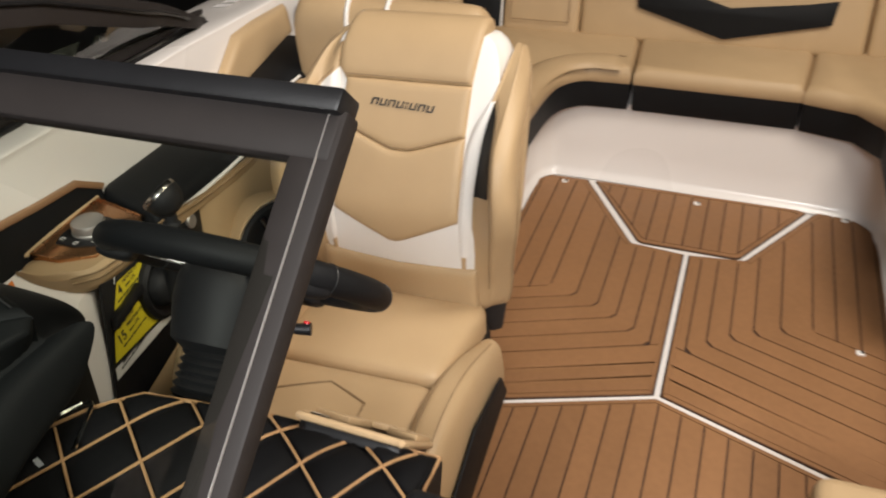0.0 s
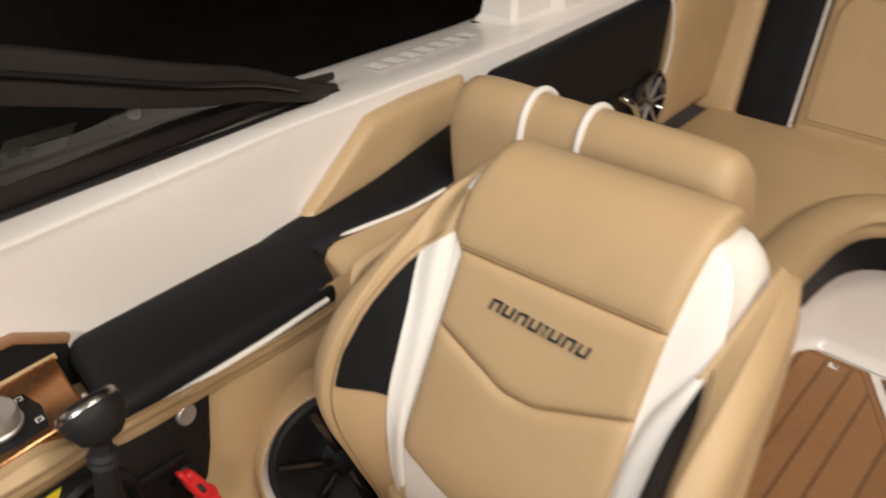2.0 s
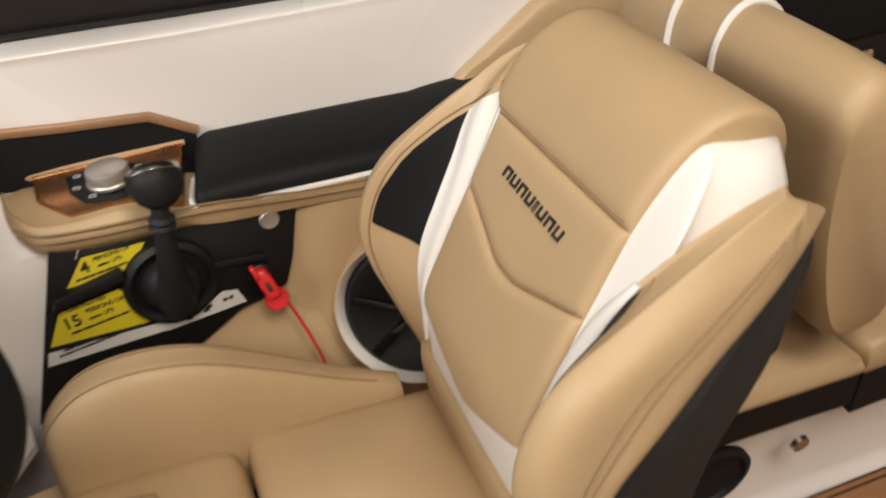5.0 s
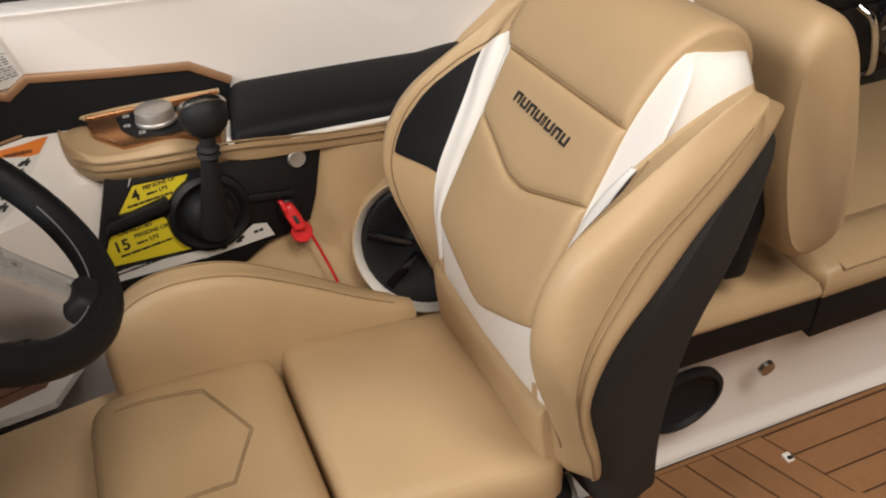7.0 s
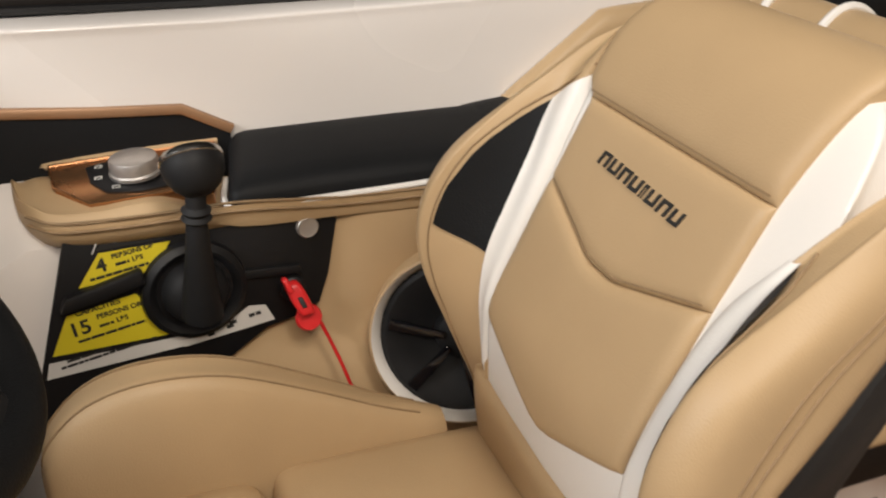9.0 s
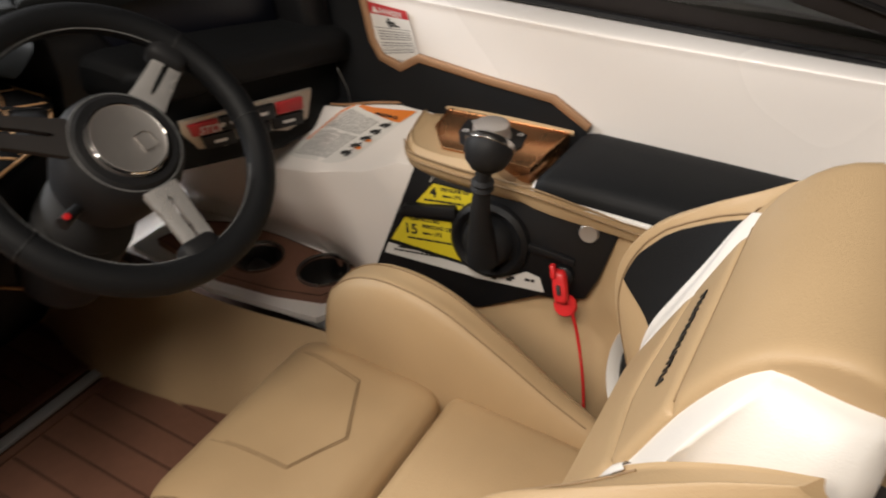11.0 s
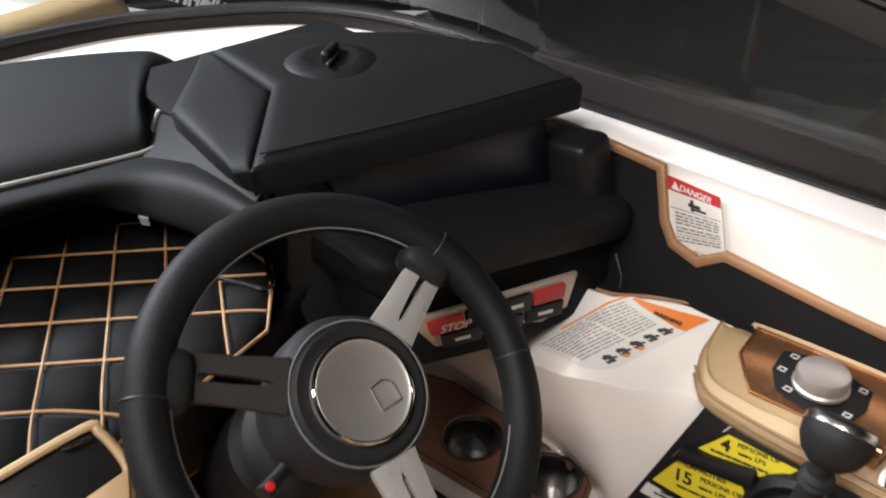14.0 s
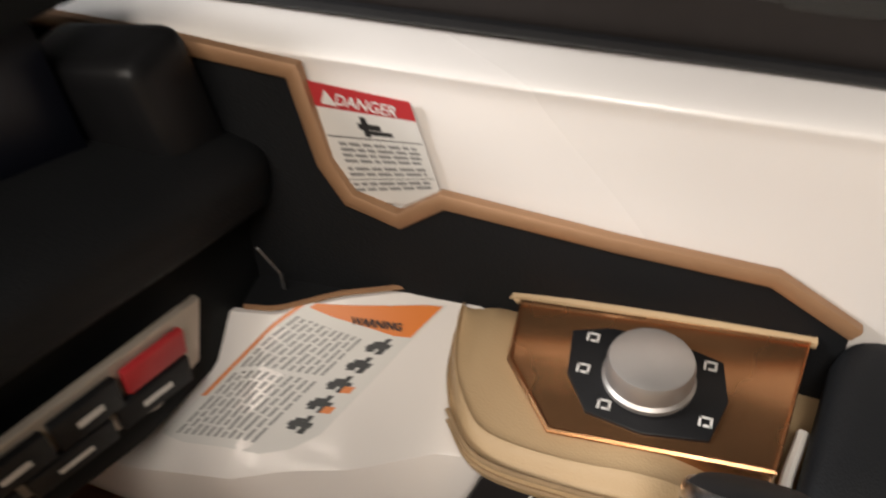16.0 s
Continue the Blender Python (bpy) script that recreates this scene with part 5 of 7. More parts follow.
def cup_shelf():
    t = thing("cup_shelf", (-0.78, -1.0, 0.37), "dark walnut-look shelf holding two steel cup wells", "shelf")
    poly = [(-0.862, -0.862), (-0.815, -0.842), (-0.765, -0.866), (-0.740, -0.954), (-0.725, -1.074), (-0.755, -1.254), (-0.84, -1.234), (-0.872, -1.154), (-0.875, -1.044), (-0.868, -0.944)]
    cups = ((-0.825, -0.910), (-0.801, -1.040))

    def holed(outline, z0, z1):
        """A slab with a round hole for each cup."""
        bm = bmesh.new()
        loops = [[V((x, y, z1)) for x, y in outline]] + [[V((x + 0.042 * math.cos(a), y + 0.042 * math.sin(a), z1)) for a in [2 * math.pi * k / 28 for k in range(28)]] for x, y in cups]
        edges = []
        for loop in loops:
            vs = [bm.verts.new(p) for p in loop]
            low = [bm.verts.new((p.x, p.y, z0)) for p in loop]
            edges += [bm.edges.new((vs[k], vs[(k + 1) % len(vs)])) for k in range(len(vs))]
            for k in range(len(vs)):
                bm.faces.new((low[k], low[(k + 1) % len(vs)], vs[(k + 1) % len(vs)], vs[k]))
        bmesh.ops.triangle_fill(bm, edges=edges, use_beauty=True)
        return bm
    part("shelf", holed(poly, 0.386, 0.400), TEAK_DARK, t, angle=30)
    part("edge_line", tube([V((x, y, 0.4005)) for x, y in [(CXY[0] * 0.97 - 0.0247, CXY[1] * 0.97 - 0.031) for CXY in poly]], 0.0012, 5, closed=True), GROOVE, t, "dark inlay line")
    for x, y in cups:
        part("cup_well", lathe([(0.043, 0.004), (0.0465, 0.006), (0.0475, 0.003), (0.047, 0.0), (0.043, 0.002), (0.041, -0.004), (0.0395, -0.065), (0.0, -0.067)], (x, y, 0.400), (0, 0, 1), 40), STEEL, t, "stainless steel cup well")
    whole("helm_sill", holed([(-0.895, -1.30), (-0.73, -1.30), (-0.705, -1.074), (-0.73, -0.854), (-0.80, -0.814), (-0.895, -0.834)], 0.374, 0.386), GEL, "white sill under the cup shelf", "ledge", kind="structure")


cup_shelf()


def footwell_side():
    rows = []
    for y, xt, xb in ((-0.62, -0.74, -0.66), (-0.80, -0.715, -0.625), (-0.90, -0.700, -0.605), (-1.0, -0.688, -0.590), (-1.10, -0.682, -0.568), (-1.22, -0.682, -0.555), (-1.32, -0.69, -0.560), (-1.42, -0.70, -0.585), (-1.5, -0.71, -0.60)):
        rows.append(spline([(xt - 0.01, y, 0.375), (xt, y, 0.362), (lerp(xt, xb, 0.3), y, 0.32), (lerp(xt, xb, 0.75), y, 0.265), (xb, y, 0.213)], 4))
    cols = [spline([r[k] for r in rows], 4) for k in range(len(rows[0]))]
    bm = bmesh.new()
    grid(bm, [[c[k] for c in cols] for k in range(len(cols[0]))])
    whole("wall_footwell", bm, BEIGE, "padded beige vinyl footwell side", "panel", kind="structure", angle=60)


footwell_side()


def dash_body():
    t = thing("dashboard", (-0.70, -1.15, 0.55), "black padded dashboard with hooded screen", "dashboard")
    # hood
    top = [V((-0.648, -1.335, 0.966)), V((-0.636, -1.185, 0.957)), V((-0.528, -1.062, 0.937)), V((-0.720, -1.000, 0.940)), V((-0.918, -0.962, 0.940)), V((-0.930, -1.090, 0.952)), V((-0.872, -1.205, 0.958)), V((-0.765, -1.310, 0.962))]

    def hood(u, v):
        # u across from port to starboard, v from the rear edge forward
        a = spline([top[2], top[3], top[4]], 8)
        b = spline([top[1], V((-0.780, -1.135, 0.957)), top[5]], 8)
        c = spline([top[0], top[7], top[6]], 8)
        k = min(15, int(u * 16))
        fr = u * 16 - k
        pa, pb, pc = (lerp(s[k], s[k + 1], fr) for s in (a, b, c))
        return lerp(lerp(pa, pb, v * 2), lerp(pb, pc, max(0, v * 2 - 1)), 0.0) if v < 0.5 else lerp(pb, pc, v * 2 - 1)
    part("hood", pillow(hood, 22, 16, 0.010, 0.016, 0.030), DASH_VINYL, t, "dark grey stitched vinyl hood")

    def cheek(u, v):
        a, b = [V((-0.518, -1.078, 0.931)), V((-0.541, -1.248, 0.943)), V((-0.642, -1.345, 0.962))], [top[2], top[1], top[0]]
        k = min(1, int(v * 2))
        return lerp(lerp(a[k], a[k + 1], v * 2 - k), lerp(b[k], b[k + 1], v * 2 - k), u)
    part("hood_cheek", pillow(cheek, 12, 18, 0.007, 0.022, 0.05), DASH_VINYL, t, "dark grey stitched side facet")
    pts = [hood(0.02 + 0.96 * k / 24, 0.035) + V((0, 0, 0.011)) for k in range(25)]
    part("stitching", tube(pts, 0.001, 5), GREY_CLOTH, t)
    # body behind the screen and down to the footwell
    rows = []
    for x, zt, yb in ((-0.560, 0.905, -1.080), (-0.621, 0.915, -1.060), (-0.767, 0.920, -1.035), (-0.885, 0.915, -1.005)):
        rows.append([V((x, yb + 0.0, zt)), V((x, yb + 0.012, 0.84)), V((x, yb, 0.79)), V((x, -1.03, 0.70)), V((x, -1.10, 0.60)), V((x, -1.36, 0.48)), V((x, -1.45, 0.48)), V((x, -1.42, 0.94)), V((x, -1.22, zt + 0.008))])
    bm = bmesh.new()
    vs = grid(bm, rows, True)
    bm.faces.new(vs[0])
    bm.faces.new(vs[-1])
    part("body", bm, PLASTIC, t, angle=25)
    part("base_panel", prism(flat([(-0.10, -1.36), (-0.50, -1.33), (-0.60, -1.28), (-0.62, -1.12), (-0.93, -1.08), (-0.93, -1.19), (-0.87, -1.27), (-0.77, -1.39), (-0.66, -1.50), (-0.52, -1.57), (-0.10, -1.58)], 0.885), V((0, 0, 0.02)), 0.004), DASH_VINYL, t, "dark grey vinyl base")
    # screen and the box beside it
    scr = [V((-0.600, -1.058, 0.915)), V((-0.880, -0.990, 0.912)), V((-0.884, -0.984, 0.790)), V((-0.700, -1.026, 0.806)), V((-0.640, -1.040, 0.836))]
    sc = part("screen", prism(scr, V((0, 0.006, 0.0)), 0.002), SCREEN, t, "dark glossy display")
    part("bezel", tube(scr, 0.005, 6, closed=True), PLASTIC, sc)
    part("side_housing", block((0.060, 0.10, 0.13), 0.014, (2, 3, 3), at(-0.922, -0.975, 0.812, 6, 6, 0)), PLASTIC, t)
    # padded lip under the screen
    rings = []
    for x, y, z, r in ((-0.585, -0.992, 0.826, 0.016), (-0.600, -0.978, 0.826, 0.028), (-0.65, -0.966, 0.822, 0.033), (-0.767, -0.946, 0.807, 0.033), (-0.888, -0.929, 0.787, 0.033), (-0.947, -0.927, 0.774, 0.031), (-0.968, -0.94, 0.770, 0.018)):
        rings.append([V((x, y - 0.10, z + r * 0.75)), V((x, y - 0.03, z + r * 0.95)), V((x, y + r * 0.75, z + r * 0.6)), V((x, y + r, z - r * 0.2)), V((x, y + r * 0.4, z - r * 1.0)), V((x, y - 0.10, z - r * 1.1))])
    part("lip", skin(rings, 5, 5), BLACK_VINYL, t, "padded black lip")
    face = [V((-0.595, -0.968, 0.795)), V((-0.958, -0.922, 0.745)), V((-0.952, -0.914, 0.664)), V((-0.88, -0.914, 0.660)), V((-0.80, -0.930, 0.648)), V((-0.605, -0.966, 0.690))]
    part("lower_face", prism(face, V((0.0, -0.08, 0.02)), 0.004), DASH_VINYL, t, "black lower face holding the switches")
    part("face_seam", tube([V((-0.889, -0.876, 0.757)), V((-0.915, -0.882, 0.71)), V((-0.935, -0.896, 0.664))], 0.0010, 5), GREY_STITCH, t, "thin pale seam")
    # air vent on the hood
    c = V((-0.724, -1.187, 0.966))
    n = V((0.04, 0.10, 1)).normalized()
    vent = part("air_vent", lathe([(0.0, -0.005), (0.058, -0.005), (0.058, 0.001), (0.052, 0.004), (0.036, 0.011), (0.031, 0.010), (0.0, 0.009)], c, n, 36), PLASTIC, t, "round black air vent")
    part("vent_fin", block((0.044, 0.012, 0.016), 0.005, (3, 2, 2), at(c.x, c.y, c.z + 0.014, 0, 0, 35)), PLASTIC, vent)
    part("vent_slot", block((0.046, 0.005, 0.006), 0.002, (2, 2, 2), at(c.x + 0.006, c.y + 0.014, c.z + 0.011, 0, 0, 35)), INK, vent)


dash_body()


def switch_panel():
    tl, tr, br, bl = V((-0.622, -0.940, 0.768)), V((-0.862, -0.910, 0.728)), V((-0.850, -0.908, 0.674)), V((-0.640, -0.946, 0.716))
    t = thing("switch_panel", bl, "pale switch plate with red and black buttons under the dash", "switch panel")
    n = (br - bl).cross(tl - bl).normalized()
    if n.y < 0:
        n = -n
    f = lambda u, v, h=0.0: lerp(lerp(bl, br, u), lerp(tl, tr, u), v) + n * h
    part("plate", prism([f(0, 0.6), f(0.06, 0.0), f(0.26, -0.08), f(0.34, 0.05), f(0.66, 0.05), f(0.78, -0.05), f(0.96, 0.2), f(1, 1.0), f(0.9, 1.0), f(0.02, 1.0)], n * -0.006, 0.001), CHAMPAGNE, t, "pale satin switch plate")
    for k, (u0, u1, v0, v1, m) in enumerate(((0.05, 0.25, 0.52, 0.90, RED_PRINT), (0.265, 0.46, 0.48, 0.92, PLASTIC), (0.475, 0.67, 0.48, 0.92, PLASTIC), (0.69, 0.90, 0.56, 0.90, RED_PRINT), (0.10, 0.34, 0.02, 0.44, PLASTIC), (0.36, 0.62, 0.10, 0.44, PLASTIC), (0.64, 0.90, 0.14, 0.50, PLASTIC))):
        b = part("button", prism([f(u0, v0, 0.001), f(u1, v0, 0.001), f(u1, v1, 0.001), f(u0, v1, 0.001)], n * 0.006, 0.0015), m, t, "red rocker button" if m is RED_PRINT else "dark rocker button")
        if m is PLASTIC:
            part("icon", prism([f(lerp(u0, u1, 0.3), lerp(v0, v1, 0.4), 0.0073), f(lerp(u0, u1, 0.7), lerp(v0, v1, 0.4), 0.0073), f(lerp(u0, u1, 0.7), lerp(v0, v1, 0.62), 0.0073), f(lerp(u0, u1, 0.3), lerp(v0, v1, 0.62), 0.0073)], n * 0.0003), PAPER, b)
    u = (br - bl).normalized()
    w = n.cross(u)
    if w.z < 0:
        w = -w
    lettering("STOP", f(0.075, 0.58), u, w, 0.004, 0.0, 0.017, 0.0082, PAPER, t, bold=0.0002)


switch_panel()


def dash_wing():
    t = thing("dash_wing", (-0.33, -1.35, 0.79), "black padded dash wing with slim metal rail", "dashboard")
    # upper pad, whose starboard end runs off at a slant in front of the hood
    near = spline([(-0.10, -1.325, 0.890), (-0.20, -1.312, 0.889), (-0.31, -1.296, 0.889), (-0.42, -1.277, 0.888), (-0.495, -1.262, 0.888), (-0.520, -1.262, 0.888)], 3)
    far = spline([(-0.10, -1.60, 0.912), (-0.22, -1.60, 0.914), (-0.36, -1.63, 0.916), (-0.50, -1.60, 0.916), (-0.625, -1.52, 0.916), (-0.665, -1.455, 0.914)], 3)
    rings = []
    for k, (p, q) in enumerate(zip(near, far)):
        e = min(1.0, min(k + 0.5, (len(near) - 1 - k) + 0.12) / 1.6)
        up = V((0, 0, 1))
        bow = V((0.020, 0.0, 0)) * max(0.0, (k - len(near) + 4) / 3)
        rings.append([p - up * 0.006, p + up * 0.020 * e, lerp(p, q, 0.10) + up * 0.036 * e, lerp(p, q, 0.35) + bow + up * 0.040 * e, lerp(p, q, 0.75) + bow * 0.6 + up * 0.036 * e, q + up * 0.018 * e, q - up * 0.02, lerp(p, q, 0.5) + bow - up * 0.02])
    part("pad", skin(rings, 4, 3), DASH_VINYL, t, "dark grey vinyl pad")
    rail = [(-0.078, -1.338, 0.910), (-0.204, -1.318, 0.909), (-0.362, -1.286, 0.907), (-0.477, -1.262, 0.905), (-0.514, -1.257, 0.906), (-0.529, -1.272, 0.908), (-0.540, -1.300, 0.914), (-0.585, -1.352, 0.924)]
    part("rail", tube(spline(rail, 6), 0.0032, 8), SATIN, t, "slim polished rail")
    # apron that rolls under to the open shelf
    top = [(-0.078, -1.345, 0.904), (-0.204, -1.325, 0.903), (-0.309, -1.304, 0.902), (-0.414, -1.284, 0.900), (-0.500, -1.262, 0.902), (-0.528, -1.180, 0.908), (-0.530, -1.060, 0.905)]
    low = [(-0.078, -1.285, 0.872), (-0.204, -1.280, 0.870), (-0.309, -1.272, 0.870), (-0.414, -1.262, 0.868), (-0.452, -1.215, 0.868), (-0.480, -1.140, 0.865), (-0.500, -1.060, 0.860)]
    cols = []
    for a, b in zip(spline(top, 5), spline(low, 5)):
        m = lerp(a, b, 0.45) + V((0.012, 0.040, 0.010))
        cols.append(spline([a, lerp(a, m, 0.6) + V((0, 0.008, 0.008)), m, b, b + V((0, -0.03, -0.006)), b + V((0, -0.12, 0.0))], 4))
    bm = bmesh.new()
    grid(bm, cols)
    part("apron", bm, DASH_VINYL, t, "rolled dark grey apron", angle=70)
    # flat vinyl between the pad's end and the hood
    bm = bmesh.new()
    grid(bm, [[lerp(V(p), V(q), k / 4) for k in range(5)] for p, q in (((-0.655, -1.46, 0.926), (-0.70, -1.42, 0.934)), ((-0.585, -1.38, 0.918), (-0.66, -1.34, 0.938)), ((-0.520, -1.30, 0.908), (-0.575, -1.25, 0.932)),
                ((-0.498, -1.255, 0.903), (-0.56, -1.20, 0.926)), ((-0.524, -1.18, 0.909), (-0.55, -1.15, 0.922)), ((-0.526, -1.06, 0.906), (-0.545, -1.06, 0.918)))])
    part("base", bm, DASH_VINYL, t, "dark grey vinyl base", angle=70)
    part("hook_mark", prism([V((-0.449, -1.170, 0.880)), V((-0.457, -1.166, 0.876)), V((-0.457, -1.165, 0.868)), V((-0.450, -1.168, 0.871))], V((0.002, 0.004, 0))), INK_GREY, t, "tiny pale printed mark")
    bm = prism([V((-0.05, -1.60, 0.22)), V((-0.62, -1.60, 0.22)), V((-0.62, -1.60, 0.90)), V((-0.05, -1.60, 0.90))], V((0, 0.02, 0)))
    part("bulkhead", bm, PLASTIC, t, "dark inner bulkhead")


dash_wing()


def clip(poly, a, b):
    """Keeps the part of a plane polygon to the left of the line from a to b."""
    out = []
    side = lambda p: (b[0] - a[0]) * (p[1] - a[1]) - (b[1] - a[1]) * (p[0] - a[0])
    for k, p in enumerate(poly):
        q = poly[(k + 1) % len(poly)]
        sp, sq = side(p), side(q)
        if sp >= 0:
            out.append(p)
        if sp * sq < 0:
            t = sp / (sp - sq)
            out.append((lerp(p[0], q[0], t), lerp(p[1], q[1], t)))
    return out


def clip_to(poly, region):
    """region: a convex polygon, counter-clockwise."""
    for k in range(len(region)):
        if len(poly) < 3:
            return []
        poly = clip(poly, region[k], region[(k + 1) % len(region)])
    return poly


def shelf_z(y):
    """The shelf rolls down towards its rear edge."""
    k = max(0.0, (y + 1.045) / 0.065)
    return 0.804 - 0.022 * min(1, k) ** 2


def quilted_shelf():
    t = thing("quilted_shelf", (-0.34, -1.3, 0.70), "black quilted vinyl shelf with copper stitching", "shelf")
    hull = [(-0.155, -1.58), (-0.155, -0.979), (-0.345, -0.979), (-0.485, -1.004), (-0.548, -1.09), (-0.548, -1.58)]
    area = sum(hull[k][0] * hull[(k + 1) % 6][1] - hull[(k + 1) % 6][0] * hull[k][1] for k in range(6))
    if area < 0:
        hull = hull[::-1]
    bm = bmesh.new()
    n = 28
    for i in range(n):
        for j in range(n):
            x0, x1 = lerp(-0.155, -0.55, i / n), lerp(-0.155, -0.55, (i + 1) / n)
            y0, y1 = lerp(-1.58, -0.979, j / n), lerp(-1.58, -0.979, (j + 1) / n)
            c = clip_to([(x1, y0), (x0, y0), (x0, y1), (x1, y1)], hull)
            if len(c) > 2:
                bm.faces.new([bm.verts.new((x, y, shelf_z(y) - 0.004)) for x, y in c])
    bmesh.ops.remove_doubles(bm, verts=bm.verts, dist=1e-4)
    part("base", bm, BLACK_VINYL, t)
    o, a, b = (-0.303, -1.105), (-0.0440, 0.0370), (-0.031, -0.060)
    for i in range(-13, 12):
        for j in range(-8, 13):
            c = [(o[0] + (i + p) * a[0] + (j + q) * b[0], o[1] + (i + p) * a[1] + (j + q) * b[1]) for p, q in ((0.035, 0.035), (0.965, 0.035), (0.965, 0.965), (0.035, 0.965))]
            if sum(c[k][0] * c[(k + 1) % 4][1] - c[(k + 1) % 4][0] * c[k][1] for k in range(4)) < 0:
                c = c[::-1]
            c = clip_to(c, hull)
            if len(c) < 3:
                continue
            mx, my = sum(p[0] for p in c) / len(c), sum(p[1] for p in c) / len(c)
            bm = bmesh.new()
            mid = bm.verts.new((mx, my, shelf_z(my) + 0.006))
            ring0 = [bm.verts.new((x, y, shelf_z(y) - 0.003)) for x, y in c]
            ring1 = [bm.verts.new((lerp(x, mx, 0.22), lerp(y, my, 0.22), shelf_z(lerp(y, my, 0.22)) + 0.003)) for x, y in c]
            ring2 = [bm.verts.new((lerp(x, mx, 0.55), lerp(y, my, 0.55), shelf_z(lerp(y, my, 0.55)) + 0.0055)) for x, y in c]
            m = len(c)
            for k in range(m):
                bm.faces.new((ring0[k], ring0[(k + 1) % m], ring1[(k + 1) % m], ring1[k]))
                bm.faces.new((ring1[k], ring1[(k + 1) % m], ring2[(k + 1) % m], ring2[k]))
                bm.faces.new((ring2[k], ring2[(k + 1) % m], mid))
            part("quilt_pad", bm, QUILT, t, angle=80)

    def inside(p):
        return len(clip_to([(p[0] - 1e-4, p[1] - 1e-4), (p[0] + 1e-4, p[1] - 1e-4), (p[0], p[1] + 1e-4)], hull)) > 2
    for fixed, run, lo, hi in ((a, b, -13, 12), (b, a, -8, 13)):
        for i in range(lo, hi):
            pts = []
            for k in range(-104, 104):
                s = k / 8
                p = (o[0] + i * fixed[0] + s * run[0], o[1] + i * fixed[1] + s * run[1])
                if inside(p):
                    pts.append(V((p[0], p[1], shelf_z(p[1]) + 0.0012)))
            if len(pts) > 7:
                part("stitch_line", tube(pts, 0.0016, 6), COPPER_STITCH, t, "copper stitch line")
    edge = [V((x, y, shelf_z(y) + 0.001)) for x, y in ((-0.155, -1.30), (-0.155, -0.980), (-0.345, -0.980), (-0.485, -1.005), (-0.517, -1.045), (-0.548, -1.09), (-0.548, -1.18))]
    part("stitch_border", tube(edge, 0.0022, 6), COPPER_STITCH, t, "copper stitch line")
    part("tray_edge", tube(spline([(-0.489, -1.105, 0.812), (-0.512, -1.052, 0.812), (-0.522, -1.048, 0.813), (-0.530, -1.062, 0.814), (-0.550, -1.105, 0.816)], 5), 0.0026, 8), CHROME, t, "polished tray edge")
    # sloped face under the shelf, back to the bulkhead by the floor
    cols = []
    for x in (-0.155, -0.25, -0.345, -0.45, -0.55, -0.68):
        y = -0.976 if x > -0.35 else lerp(-0.976, -1.10, (-0.35 - x) / 0.3)
        cols.append(spline([(x, y - 0.012, 0.778), (x, y, 0.762), (x, y - 0.05, 0.66), (x, y - 0.24, 0.42), (x, -1.49, 0.215)], 5))
    bm = bmesh.new()
    grid(bm, cols)
    grid(bm, [cols[0], [p + V((0, -0.5, 0)) for p in cols[0]]])
    part("face", bm, BLACK_VINYL, t, angle=60)
    for pts in ([(-0.158, -0.973, 0.775), (-0.156, -1.02, 0.67), (-0.156, -1.21, 0.43), (-0.156, -1.482, 0.224)], [(-0.155, -1.484, 0.224), (-0.40, -1.484, 0.224), (-0.66, -1.484, 0.224)],
                [(-0.33, -1.022, 0.66), (-0.47, -1.18, 0.50), (-0.60, -1.36, 0.30)], [(-0.20, -1.022, 0.66), (-0.19, -1.22, 0.42), (-0.18, -1.44, 0.23)], [(-0.30, -1.03, 0.64), (-0.27, -1.22, 0.42), (-0.24, -1.44, 0.23)]):
        part("face_stitching", tube(spline(pts, 6), 0.0022, 6), COPPER_STITCH, t, "copper stitch line")


quilted_shelf()


def phone_pocket():
    o = V((-0.2983, -0.9876, 0.8016))
    u, v, n = V((0.9991, -0.042, 0)), V((-0.028, -0.665, 0.7463)), V((0.0313, 0.7456, 0.6656))
    f = lambda a, b, h=0.0: o + u * (a * 0.88) + v * (b * 0.97) + n * h
    t = thing("phone_pocket", f(0.06, -0.15), "black phone pocket rimmed and fronted with beige", "phone holder")
    rim = [(0.122, -0.005), (0.109, -0.001), (0.006, 0.006), (-0.006, -0.002), (-0.014, -0.031), (-0.012, -0.050), (0.007, -0.088), (0.047, -0.150), (0.074, -0.152), (0.102, -0.147), (0.110, -0.120), (0.120, -0.055)]
    part("tray", prism([f(a, b, -0.012) for a, b in rim], n * 0.010, 0.002), PLASTIC, t, "glossy black tray")
    part("rim", tube(spline([f(a, b, 0.002) for a, b in rim], 4, True), 0.0042, 8, closed=True), BEIGE, t, "beige rolled rim")
    left = [(0.119, -0.054), (0.076, -0.064), (0.077, -0.082), (0.094, -0.084), (0.098, -0.107), (0.081, -0.109), (0.086, -0.128), (0.102, -0.145), (0.110, -0.125)]
    right = [(0.031, -0.048), (-0.013, -0.043), (0.006, -0.086), (0.037, -0.132), (0.050, -0.148), (0.074, -0.150), (0.081, -0.142), (0.056, -0.126), (0.034, -0.114), (0.027, -0.094), (0.043, -0.091), (0.040, -0.063)]
    part("front_tab", prism([f(a, b, 0.004) for a, b in left], n * 0.008, 0.0015), BEIGE, t, "beige front tab")
    part("front_tab", prism([f(a, b, 0.004) for a, b in right], n * 0.008, 0.0015), BEIGE, t, "beige front tab")
    part("catch", tube([f(0.004, -0.004, 0.006), f(0.03, -0.002, 0.006)], 0.0022, 8), CHROME, t, "small polished catch")


phone_pocket()


